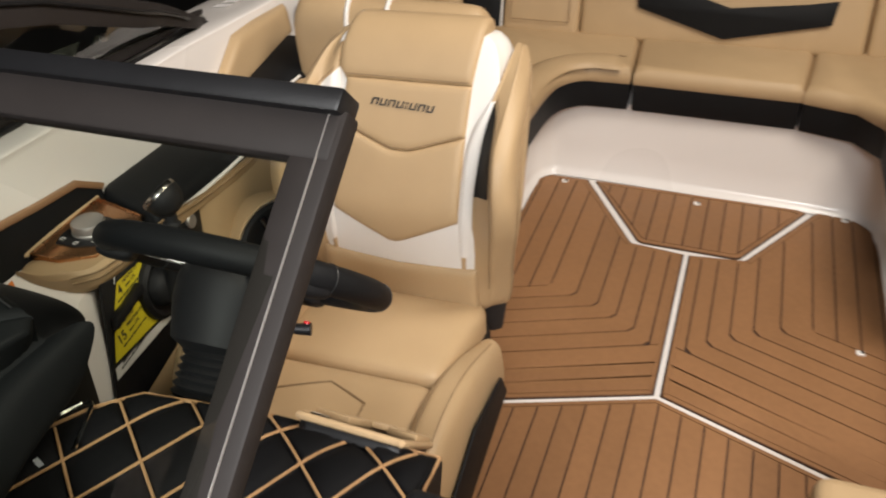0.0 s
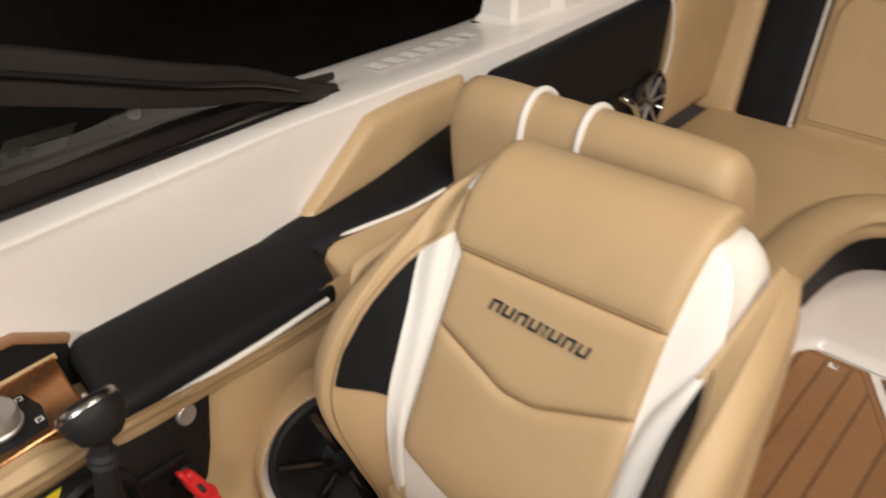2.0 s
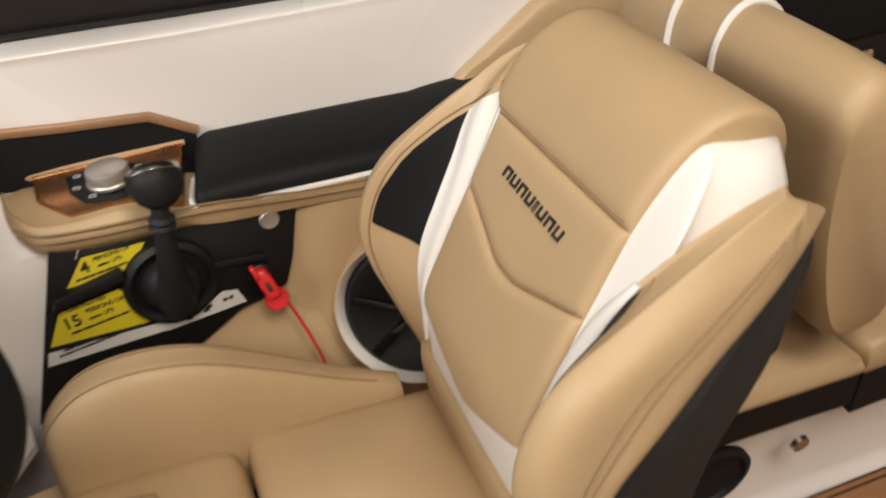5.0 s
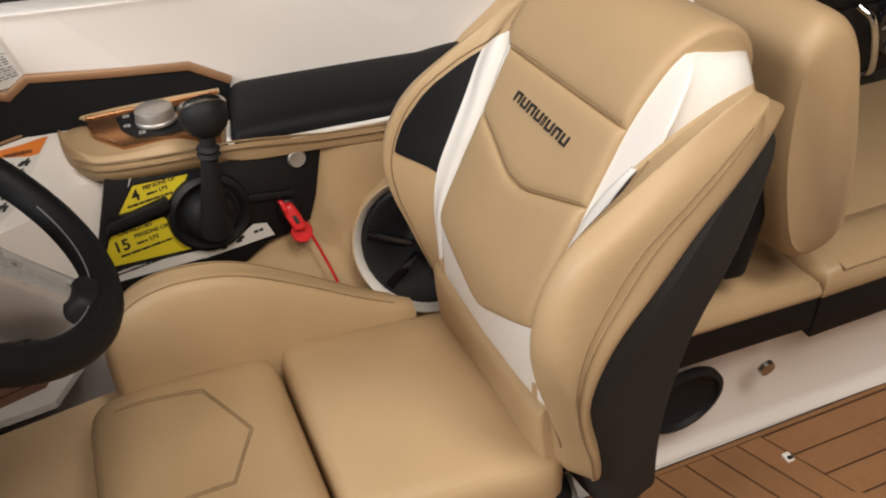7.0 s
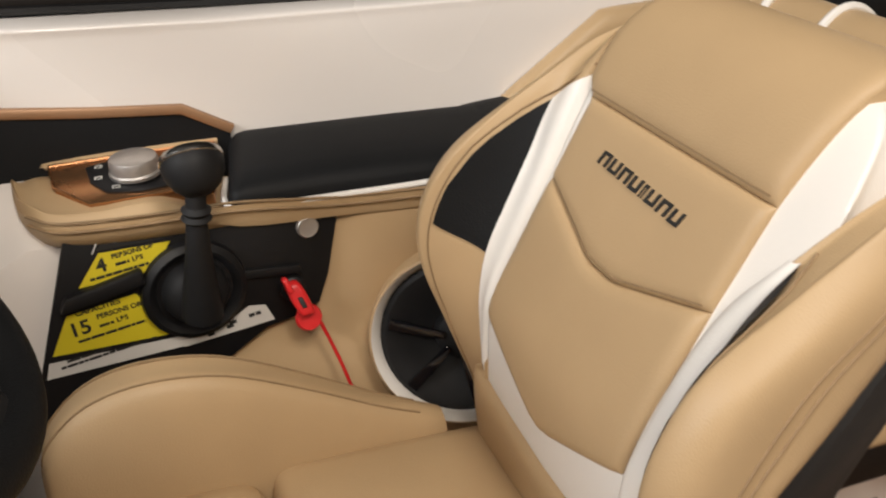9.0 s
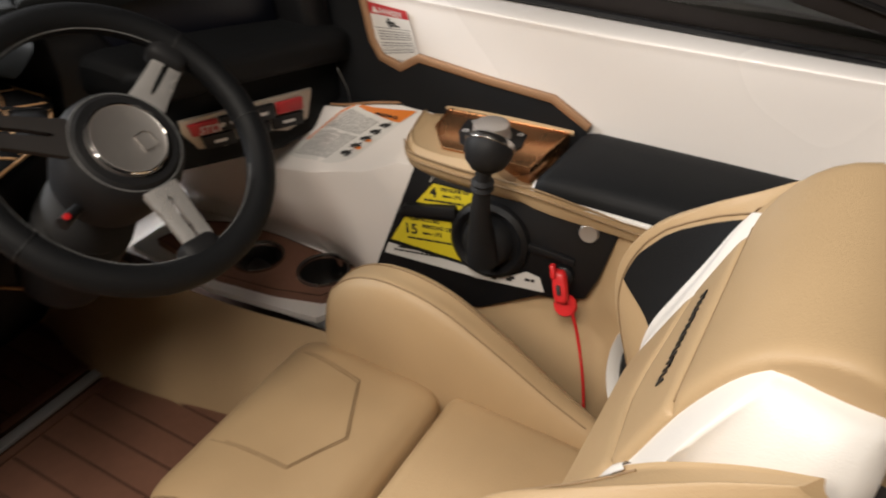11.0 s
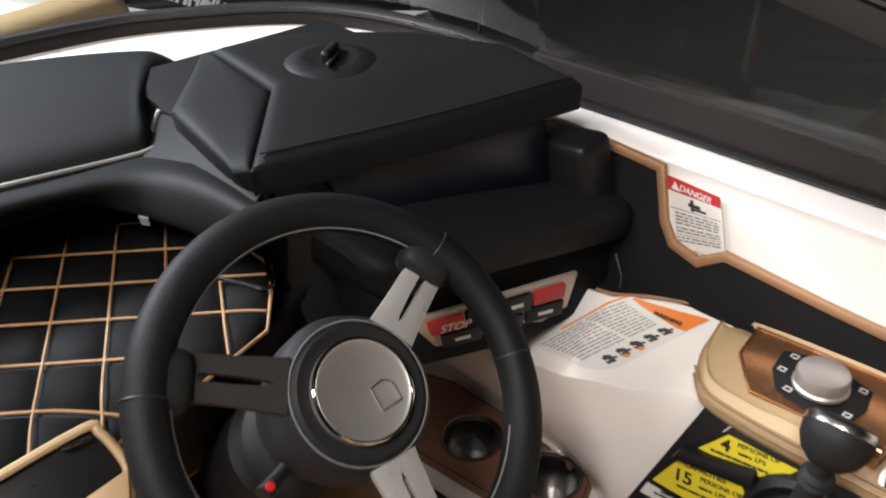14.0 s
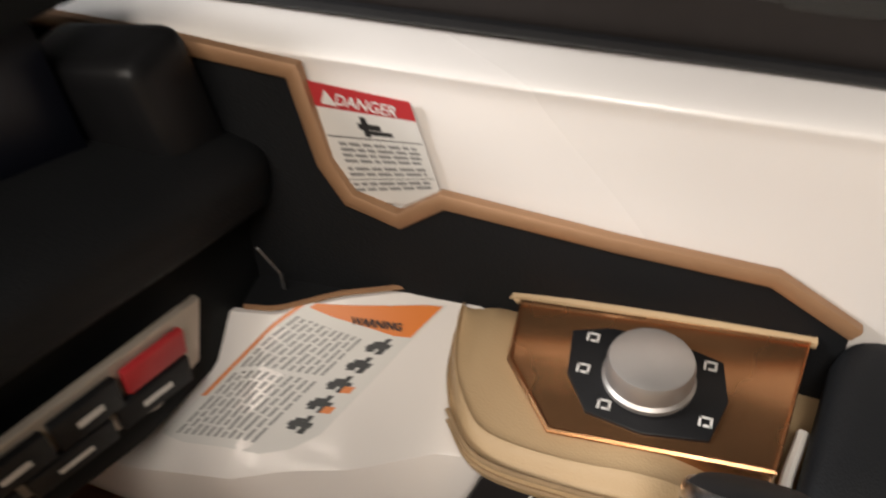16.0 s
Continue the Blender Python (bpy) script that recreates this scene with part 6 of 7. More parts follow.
def console_bolster():
    t = thing("console_bolster", (-0.10, -1.13, 0.22), "beige padded panel with white piping beside the walkway", "panel")
    part("pad", block((0.175, 0.06, 0.265), 0.026, (4, 3, 5), at(-0.074, -1.098, 0.690, -4, 5, 0), 0.01), BEIGE, t)
    part("piping", tube(spline([(-0.140, -1.070, 0.815), (-0.155, -1.066, 0.76), (-0.163, -1.064, 0.69), (-0.156, -1.066, 0.580), (-0.134, -1.068, 0.557), (-0.03, -1.070, 0.552)], 5), 0.0030), WHITE_VINYL, t, "white piping")
    part("top_roll", block((0.17, 0.07, 0.03), 0.012, (4, 3, 2), at(-0.062, -1.105, 0.835, 0, 4, 0)), BLACK_VINYL, t, "black vinyl top edge")
    part("side", prism([V((-0.148, -1.12, 0.215)), V((-0.148, -1.60, 0.215)), V((-0.148, -1.60, 0.94)), V((-0.148, -1.25, 0.94)), V((-0.148, -1.08, 0.78)), V((-0.148, -1.08, 0.45))], V((0.02, 0, 0)), 0.003), BLACK_VINYL, t, "black vinyl console side")


console_bolster()


# ---- windshield ----
W_CORNER = V((-0.170, -1.078, 1.196))
W_POST_FOOT = V((-0.196, -1.331, 0.940))
W_TOP_STB = V((-0.90, -1.078, 1.200))
W_BASE = [(-0.196, -1.331, 0.944), (-0.207, -1.48, 0.948), (-0.27, -1.62, 0.952), (-0.403, -1.68, 0.95), (-0.635, -1.662, 0.95), (-0.764, -1.60, 0.95), (-0.865, -1.53, 0.948), (-0.925, -1.46, 0.945), (-0.969, -1.36, 0.94), (-1.00, -1.22, 0.93), (-1.025, -1.09, 0.908)]
SIDE_LOW = [(-1.005, -1.10, 0.884), (-1.024, -0.94, 0.872), (-1.047, -0.72, 0.857), (-1.07, -0.55, 0.842), (-1.09, -0.30, 0.826), (-1.108, -0.10, 0.812), (-1.122, 0.06, 0.801)]
SIDE_TOP = [(-0.915, -1.04, 1.178), (-0.965, -0.76, 1.097), (-0.99, -0.54, 1.037), (-1.0, -0.46, 1.009), (-1.02, -0.28, 0.938), (-1.06, -0.14, 0.886), (-1.09, -0.02, 0.831), (-1.12, 0.065, 0.803)]


def ribbon(path, wide, deep, bm=None):
    """A bar of rectangular section along points; wide and deep are vectors at each point."""
    bm = bm or bmesh.new()
    rows = []
    for p, w, d in zip(path, wide, deep):
        rows.append([p - w - d, p + w - d, p + w + d, p - w + d])
    vs = grid(bm, rows, True)
    bm.faces.new(vs[0])
    bm.faces.new(vs[-1])
    bmesh.ops.bevel(bm, geom=bm.edges[:], offset=0.003, segments=2, affect="EDGES", profile=0.5, clamp_overlap=True)
    return bm


def windshield():
    t = thing("windshield", (-0.8, -1.0, 0.85), "dark framed boat windshield with tinted glass", "windshield")
    # front top rail with its groove, and the post by the walkway
    a, b = W_CORNER, W_TOP_STB
    run = (b - a).normalized()
    gl = (W_POST_FOOT - W_CORNER).normalized()
    nn = run.cross(gl).normalized()
    if nn.z < 0:
        nn = -nn
    path = [a - run * 0.012, lerp(a, b, 0.3), lerp(a, b, 0.7), b]
    part("top_rail", ribbon([p + gl * 0.018 for p in path], [gl * 0.0155] * 4, [nn * 0.011] * 4), FRAME, t, "dark anodised top rail")
    part("rail_cap", ribbon([p + nn * 0.004 - gl * 0.004 for p in path], [gl * 0.008] * 4, [nn * 0.014] * 4), PLASTIC, t, "black rubber rail cap")
    foot = W_POST_FOOT
    side = run
    ppath = [lerp(a, foot, k / 5) for k in range(6)]
    part("post", ribbon([p + side * 0.0005 for p in ppath], [side * 0.0155] * 6, [nn * 0.010] * 6), FRAME, t, "dark anodised post")
    part("post_edge", tube([p - side * 0.0035 + nn * 0.0105 for p in ppath], 0.0008, 6), SATIN, t, "thin bright edge")
    # base of the front pane
    base = spline(W_BASE, 6)
    def inward(k, d):
        q = (base[min(k + 1, len(base) - 1)] - base[max(k - 1, 0)]).normalized()
        return V((-q.y, q.x, 0)).normalized() * d
    sgn = 1 if inward(30, 1.0).dot(V((-0.55, -1.2, 0)) - V((base[30].x, base[30].y, 0))) > 0 else -1
    part("base_rail", ribbon([p - V((0, 0, 0.03)) for p in base], [V((0, 0, 0.032))] * len(base), [inward(k, sgn * 0.010) for k in range(len(base))]), FRAME, t, "dark anodised base rail")
    part("base_seal", tube([p + inward(k, sgn * 0.012) - V((0, 0, 0.004)) for k, p in enumerate(base)], 0.005, 6), PLASTIC, t, "black rubber seal")
    part("base_edge", tube([p + inward(k + 36, sgn * 0.017) - V((0, 0, 0.002)) for k, p in enumerate(base[36:])], 0.0012, 6), BRUSHED, t, "thin bright edge line")
    # white deck inside the glass
    bm = bmesh.new()
    grid(bm, [[V((p.x, p.y, p.z - 0.030)) + inward(k, sgn * d) + V((0, 0, h)) for d, h in ((-0.03, 0.0), (0.0, 0.0), (0.05, 0.004), (0.085, -0.004), (0.10, -0.03))] for k, p in enumerate(base)])
    whole("deck_front", bm, GEL, "white gelcoat deck inside the windshield", "deck", kind="structure", angle=60)
    top = [lerp(a, b, k / (len(base) - 1)) + gl * 0.03 for k in range(len(base))]
    bm = bmesh.new()
    grid(bm, [base, [lerp(p, q, 0.5) + nn * 0.02 for p, q in zip(base, top)], top])
    g = part("pane", bm, GLASS, t, "tinted front pane")
    g.visible_shadow = False
    # corner post and side window
    part("corner_joint", tube([V((-1.0, -1.21, 0.935)), V((-0.955, -1.15, 1.07)), V((-0.905, -1.10, 1.20))], 0.003, 8), FRAME, t, "slim glass joint")
    low, upp = spline(SIDE_LOW, 6), spline(SIDE_TOP, 6)
    up = V((0.10, 0, 1)).normalized()
    out = V((-1, 0, 0.1)).normalized()
    m = len(low)
    part("side_sill", ribbon([p + up * 0.024 for p in low], [up * lerp(0.026, 0.006, (k / (m - 1)) ** 3) for k in range(m)], [out * lerp(0.012, 0.004, k / (m - 1)) for k in range(m)]), FRAME, t, "dark anodised side sill")
    part("sill_gasket", tube([p + V((0.012, 0, -0.002)) for p in low], 0.005, 6), PLASTIC, t, "black rubber gasket")
    part("side_rail", ribbon(upp, [V((0.2, -0.25, -1)).normalized() * lerp(0.031, 0.006, (k / (len(upp) - 1)) ** 3) for k in range(len(upp))], [out * lerp(0.013, 0.005, k / (len(upp) - 1)) for k in range(len(upp))]), FRAME, t, "dark anodised side rail")
    part("side_rail_groove", tube([p + V((0.014, 0, 0.004)) for p in upp[:-8]], 0.004, 6), PLASTIC, t, "black groove")
    bm = bmesh.new()
    us = [upp[round(k * (len(upp) - 1) / 20)] for k in range(21)]
    ls = [low[round(k * (m - 1) / 20)] + up * 0.02 for k in range(21)]
    grid(bm, [ls, us])
    g = part("side_pane", bm, GLASS, t, "tinted side pane")
    g.visible_shadow = False
    # side pane: fan of arcs and slanted plate are painted reflections; small printed tag
    glass_at = lambda y, z: V((float(np.interp(z, (0.86, 1.02), (-1.066, -1.004))) - 0.10 * (y + 0.45) + 0.004, y, z))
    for r0, r1 in ((0.030, 0.040), (0.047, 0.058), (0.066, 0.078)):
        bm = bmesh.new()
        grid(bm, [[glass_at(-0.565 + r * math.cos(a), 0.892 + r * 0.85 * math.sin(a)) for r in (r0, r1)] for a in [radians(8 + 92 * k / 14) for k in range(15)]])
        part("arc_reflection", bm, REFLECTION_AND_TAG, t, "grey-green arc painted on the pane as a reflection")
    bm = bmesh.new()
    grid(bm, [[glass_at(-0.502, 0.901), glass_at(-0.415, 0.894)], [glass_at(-0.484, 0.935), glass_at(-0.396, 0.924)]])
    part("plate_reflection", bm, REFLECTION_AND_TAG, t, "grey-green slanted patch painted on the pane as a reflection")
    bm = bmesh.new()
    for y0, z0 in ((-0.484, 0.911), (-0.462, 0.909), (-0.440, 0.907)):
        for dz in (0.0, 0.006):
            grid(bm, [[glass_at(y0, z0 + dz) + V((0.001, 0, 0)), glass_at(y0 + 0.016, z0 + dz - 0.001) + V((0.001, 0, 0))], [glass_at(y0 + 0.001, z0 + dz + 0.0025) + V((0.001, 0, 0)), glass_at(y0 + 0.017, z0 + dz + 0.0015) + V((0.001, 0, 0))]])
    part("bar_reflection", bm, INK, t, "dark bars on the painted reflection patch")
    bm = bmesh.new()
    grid(bm, [[glass_at(-0.356, 0.900), glass_at(-0.340, 0.898)], [glass_at(-0.354, 0.916), glass_at(-0.338, 0.914)]])
    part("tag_print", bm, REFLECTION_AND_TAG, t, "small grey tag printed on the pane")
    part("latch", lathe([(0.0, 0.0), (0.008, 0.0), (0.008, 0.006), (0.005, 0.009), (0.0, 0.009)], V((-1.068, -0.316, 0.900)), (1, 0, 0.2), 16), SATIN, t, "small metal stud")


windshield()


# ---- lounge ----
def cushion(name, outline, label, z0=0.262, zb=0.352, zt=0.405, parent_group="lounge cushions"):
    """A seat cushion: black welted sides below, beige top, with a rounded upper edge."""
    cx, cy = sum(p[0] for p in outline) / len(outline), sum(p[1] for p in outline) / len(outline)
    t = thing(name, (cx, cy, z0), label, "cushion", parent_group)

    def ring(grow, z):
        pts = [V((x, y, 0)) for x, y in outline]
        n = len(pts)
        area = sum(pts[k].x * pts[(k + 1) % n].y - pts[(k + 1) % n].x * pts[k].y for k in range(n))
        sg = 1 if area > 0 else -1
        out = []
        for k in range(n):
            d = (pts[(k + 1) % n] - pts[k - 1]).normalized()
            out.append(V((pts[k].x + d.y * grow * sg, pts[k].y - d.x * grow * sg, z)))
        return out
    bm = bmesh.new()
    vs = grid(bm, [ring(-0.004, z0), ring(0.0, z0 + 0.008), ring(0.0, zb)], True)
    bm.faces.new(vs[0])
    bm.faces.new(vs[-1])
    part("base", bm, BLACK_VINYL, t, "black vinyl sides", angle=50)
    bm = bmesh.new()
    vs = grid(bm, [ring(0.0, zb - 0.002), ring(0.004, zb + 0.006), ring(0.003, zt - 0.022), ring(-0.006, zt - 0.007), ring(-0.016, zt)], True)
    bm.faces.new(vs[-1])
    part("top", bm, BEIGE, t, "beige vinyl top", angle=60)
    return t


def dense(pts, step=0.03):
    out = []
    for k, p in enumerate(pts):
        q = pts[(k + 1) % len(pts)]
        n = max(1, int(math.hypot(q[0] - p[0], q[1] - p[1]) / step))
        out += [(lerp(p[0], q[0], s / n), lerp(p[1], q[1], s / n)) for s in range(n)]
    return out


def lounge():
    cushion("lounge_cushion", dense([(-0.97, 0.0), (-0.498, 0.0), (-0.490, 0.285), (-0.97, 0.285)], 0.05), "beige lounge cushion with black sides behind the helm", 0.292, 0.362, 0.396)
    corner = spline([(-0.495, 0.40, 0), (-0.495, 0.70, 0), (-0.478, 0.90, 0), (-0.42, 0.985, 0), (-0.34, 0.998, 0)], 5)
    cushion("lounge_cushion", dense([(-1.0, 0.298), (-0.495, 0.298)] + [(p.x, p.y) for p in corner] + [(-0.262, 1.000), (-0.292, 1.46), (-1.0, 1.46)], 0.04), "beige corner lounge cushion with black sides")
    cushion("lounge_cushion", dense([(-0.249, 0.998), (0.247, 0.985), (0.294, 1.46), (-0.286, 1.46)], 0.04), "beige stern lounge cushion with black sides")
    cushion("lounge_cushion", dense([(0.253, 0.98), (0.40, 0.94), (0.47, 0.85), (0.475, 0.30), (1.0, 0.30), (1.0, 1.46), (0.30, 1.46)], 0.04), "beige corner lounge cushion with black sides")
    # front roll on the corner cushion
    roll = spline([(-0.545, 0.33, 0), (-0.545, 0.66, 0), (-0.535, 0.84, 0), (-0.49, 0.965, 0), (-0.40, 1.03, 0), (-0.29, 1.035, 0)], 6)
    rows, seam = [], []
    for k, p in enumerate(roll):
        q = (roll[min(k + 1, len(roll) - 1)] - roll[max(k - 1, 0)]).normalized()
        nrm = V((-q.y, q.x, 0))
        e = min(1.0, min(k, len(roll) - 1 - k) / 2 + 0.25)
        rows.append([p + nrm * 0.052 * math.cos(a) + V((0, 0, 0.400 + 0.024 * e * math.sin(a))) for a in [math.pi * s / 8 for s in range(9)]])
        seam.append(p + nrm * 0.055 + V((0, 0, 0.4065)))
    bm = bmesh.new()
    grid(bm, rows)
    t = thing("cushion_roll", (-0.545, 0.6, 0.40), "raised beige front roll on the corner cushion", "cushion")
    part("roll", bm, BEIGE, t, angle=60)
    part("seam", tube(seam, 0.002, 6), STITCH, t, "tan seam")
    # backrests at the stern
    FACE = 1.259
    CHEVRON = ((-0.30, 0.56), (-0.295, 0.505), (-0.01, 0.425), (0.31, 0.49), (0.32, 0.56), (0.23, 0.545), (0.0, 0.52), (-0.14, 0.56))
    def slab(name, x0, x1, label, mat=BEIGE, y0=1.25, z0=0.37, z1=0.80, group="stern backrests"):
        t = thing(name, ((x0 + x1) / 2, y0 + 0.05, z0), label, "backrest", group)
        part("pad", block((x1 - x0, 0.09, z1 - z0), 0.022, (4, 2, 5), at((x0 + x1) / 2, y0 + 0.12, (z0 + z1) / 2, -16, 0, 0)), mat, t)
        part("seam", tube([V((lerp(x0 + 0.02, x1 - 0.02, k / 8), FACE - 0.001 + 0.345 * 0.287, 0.745)) for k in range(9)], 0.0014, 5), STITCH if mat is BEIGE else INK, t, "sewn seam")
        return t
    slab("backrest", -1.12, -0.925, "narrow beige vinyl stern backrest")
    slab("backrest", -0.922, -0.770, "black vinyl stern backrest insert", BLACK_VINYL)
    s = slab("backrest", -0.767, -0.492, "beige vinyl stern backrest with stitched frame")
    part("stitching", tube([V((x, FACE - 0.001 + (z - 0.4) * 0.287, z)) for x, z in ((-0.735, 0.44), (-0.525, 0.44), (-0.525, 0.76), (-0.70, 0.76), (-0.735, 0.70))], 0.002, 5, closed=True), STITCH, s)
    part("piping", tube([V((-0.7685, FACE + 0.004 + (z - 0.4) * 0.287, z)) for z in (0.41, 0.5, 0.6, 0.7, 0.79)], 0.004, 6), WHITE_VINYL, s, "white piping")
    s = slab("backrest", -0.489, 0.42, "wide beige stern backrest with black chevron")
    part("chevron", prism([V((x, FACE + 0.003 + (z - 0.4) * 0.287, z)) for x, z in CHEVRON], V((0, -0.007, 0)), 0.002), BLACK_VINYL, s, "black vinyl chevron")
    slab("backrest", 0.424, 0.99, "beige vinyl stern backrest")

    # rear-facing backrest behind the helm chair, with two white bands
    t = thing("lounge_bolster", (-0.69, 0.2, 0.405), "beige padded backrest with two white piping bands", "backrest")
    rings = []
    for x, s in ((-0.915, 0.88), (-0.90, 0.97), (-0.86, 1.0), (-0.78, 1.0), (-0.775, 0.985), (-0.73, 0.99), (-0.685, 0.985), (-0.680, 1.0), (-0.58, 1.0), (-0.50, 0.99), (-0.475, 0.95), (-0.462, 0.86)):
        c = V((x, 0.175, 0.65))
        pts = ((0.105, 0.78), (0.118, 0.835), (0.150, 0.855), (0.190, 0.838), (0.215, 0.78), (0.262, 0.60), (0.262, 0.50), (0.215, 0.47), (0.165, 0.50), (0.120, 0.64))
        rings.append([V((x, c.y + (y - c.y) * s, c.z + (z - c.z) * s)) for y, z in pts])
    part("pad", skin(rings, 4, 2), BEIGE, t)
    for xx in (-0.7775, -0.6820):
        pts = [V((xx, 0.175 + (y - 0.175) * 1.0, 0.65 + (z - 0.65) * 1.0)) for y, z in ((0.112, 0.70), (0.105, 0.78), (0.118, 0.835), (0.150, 0.857), (0.190, 0.840), (0.216, 0.78), (0.24, 0.69))]
        part("band", tube(spline(pts, 5), 0.0055, 8), WHITE_VINYL, t, "white piping band")
    for dz in (0.0, 0.012):
        part("stitching", tube([V((x, 0.1075, 0.765 + dz)) for x in (-0.66, -0.6, -0.55, -0.50)], 0.0012, 5), STITCH, t)
        part("stitching", tube([V((x, 0.1075, 0.765 + dz)) for x in (-0.885, -0.85, -0.80)], 0.0012, 5), STITCH, t)
    part("front_board", block((0.40, 0.05, 0.32), 0.015, (2, 2, 2), at(-0.70, 0.135, 0.60, -8, 0, 0)), BLACK_VINYL, t, "black vinyl front board")
    # coaming bolster and pads further aft on the side
    t = thing("coaming_bolster", (-1.0, 0.68, 0.60), "long black vinyl coaming bolster", "bolster")
    part("pad", block((0.06, 0.66, 0.20), 0.026, (2, 8, 4), at(-1.02, 0.66, 0.676, 0, 4, 1.5)), BLACK_VINYL, t)
    part("piping", tube(spline([(-0.995, 0.985, 0.585), (-0.991, 0.993, 0.66), (-0.996, 0.988, 0.745), (-1.012, 0.98, 0.772)], 5), 0.0028, 6), WHITE_VINYL, t, "thin white piping")
    t = thing("coaming_pad", (-1.02, 1.15, 0.42), "beige vinyl coaming pad by the stern", "panel")
    part("pad", block((0.05, 0.34, 0.34), 0.02, (2, 4, 4), at(-1.02, 1.18, 0.60, 0, 2, 0)), BEIGE, t)
    part("seam", tube([V((-0.9935, 1.03 + 0.3 * k / 8, 0.735)) for k in range(9)], 0.0013, 5), STITCH, t, "tan seam")
    t = thing("recess_panel", (-1.0, 0.72, 0.42), "dark recessed side panel with grab rail", "panel")
    part("panel", block((0.03, 0.56, 0.17), 0.008, (2, 3, 2), at(-1.02, 0.72, 0.50)), PLASTIC, t)
    part("grab_rail", tube(spline([(-0.995, 0.78, 0.59), (-0.965, 0.80, 0.56), (-0.965, 0.83, 0.46), (-0.995, 0.84, 0.43)], 6), 0.009, 10), CHROME, t, "polished grab rail")
    c = V((-0.998, 0.92, 0.53))
    sp = part("grille", lathe([(0.075, 0.0), (0.073, 0.010), (0.062, 0.012), (0.058, 0.002), (0.0, 0.0)], c, (1, 0, 0), 32), GLOSS, t, "round speaker grille")
    for k in range(6):
        d = V((0, math.cos(k * math.pi / 3), math.sin(k * math.pi / 3)))
        part("grille_spoke", tube([c + V((0.004, 0, 0)) + d * 0.01, c + V((0.010, 0, 0)) + d * 0.065], 0.004, 6), SATIN, sp)
    part("stud", lathe([(0.0, 0.0), (0.012, 0.0), (0.012, 0.006), (0.0, 0.010)], V((-1.0, 0.70, 0.55)), (1, 0, 0), 16), CHROME, t, "chrome stud")
    # table mount and drain on the base
    t = thing("base_speaker", (-0.525, 0.10, 0.10), "round black speaker in the white lounge base", "speaker", "speakers")
    part("rim", lathe([(0.076, -0.004), (0.076, 0.006), (0.066, 0.009), (0.062, 0.0), (0.03, -0.014), (0.0, -0.012)], (-0.528, 0.085, 0.175), (1, 0, -0.07), 36), RUBBER, t)
    t = thing("drain_cap", (-0.522, 0.252, 0.187), "round brushed metal cap on the white base", "cap")
    part("cap", lathe([(0.0, 0.005), (0.010, 0.005), (0.0145, 0.004), (0.016, -0.004)], (-0.5235, 0.252, 0.187), (1, 0, -0.07), 24), BRUSHED, t)


lounge()


def observer_seat():
    t = thing("observer_seat", (0.55, -0.75, 0.0), "beige and black observer seat across the walkway", "seat")
    part("cushion", block((0.62, 0.42, 0.12), 0.03, (4, 4, 2), at(0.575, -0.72, 0.345), 0.01), BEIGE, t)
    part("base", block((0.60, 0.40, 0.30), 0.01, (2, 2, 2), at(0.585, -0.72, 0.14)), BLACK_VINYL, t, "black seat base")


observer_seat()


def tower_foot():
    t = thing("tower_foot", (-1.16, 0.60, 0.77), "white cast tower foot bolted on the gunwale", "tower leg")
    plate = ((0.768, 0.556, 0.704, -1.235, -1.125), (0.778, 0.560, 0.700, -1.232, -1.128), (0.786, 0.568, 0.690, -1.226, -1.136), (0.83, 0.578, 0.684, -1.222, -1.142), (0.90, 0.590, 0.680, -1.216, -1.146), (1.10, 0.660, 0.740, -1.205, -1.15), (1.40, 0.77, 0.84, -1.19, -1.15))
    bm = bmesh.new()
    vs = grid(bm, [[V((x0, y0, z)), V((x1 - 0.012, y0, z)), V((x1, y0 + 0.010, z)), V((x1, y1 - 0.008, z)), V((x1 - 0.010, y1, z)), V((x0, y1, z))] for z, y0, y1, x0, x1 in plate], True)
    bm.faces.new(vs[-1])
    part("leg", bm, GEL, t, "faceted white casting", angle=22)
    part("gasket", prism([V((-1.24, 0.550, 0.764)), V((-1.12, 0.550, 0.764)), V((-1.12, 0.712, 0.762)), V((-1.24, 0.712, 0.762))], V((0, 0, 0.006)), 0.002), RUBBER, t, "black gasket")
    body = ((0.764, 0.700, 1.02, -1.118), (0.785, 0.690, 1.015, -1.112), (0.80, 0.684, 1.00, -1.110), (0.86, 0.690, 0.98, -1.116), (0.95, 0.74, 0.96, -1.126), (1.2, 0.86, 0.98, -1.14))
    bm = bmesh.new()
    vs = grid(bm, [[V((-1.23, y0, z)), V((x1 - 0.02, y0, z)), V((x1, y0 + 0.024, z)), V((x1, (y0 + y1) / 2, z)), V((x1 - 0.006, y1 - 0.02, z)), V((x1 - 0.03, y1, z)), V((-1.23, y1, z))] for z, y0, y1, x1 in body], True)
    bm.faces.new(vs[-1])
    rear = part("rear_leg", bm, GEL, t, "rounded white rear casting", angle=30)
    part("bolt_hole", lathe([(0.0, 0.0005), (0.007, 0.0005), (0.008, -0.002)], (-1.114, 0.765, 0.862), (1, 0, 0.08), 14), INK, rear, "dark bolt hole")
    part("casting_line", tube([V((-1.1105, 0.80, 0.805)), V((-1.112, 0.83, 0.835)), V((-1.115, 0.85, 0.875))], 0.0012, 5), INK_GREY, rear, "thin casting line")


tower_foot()


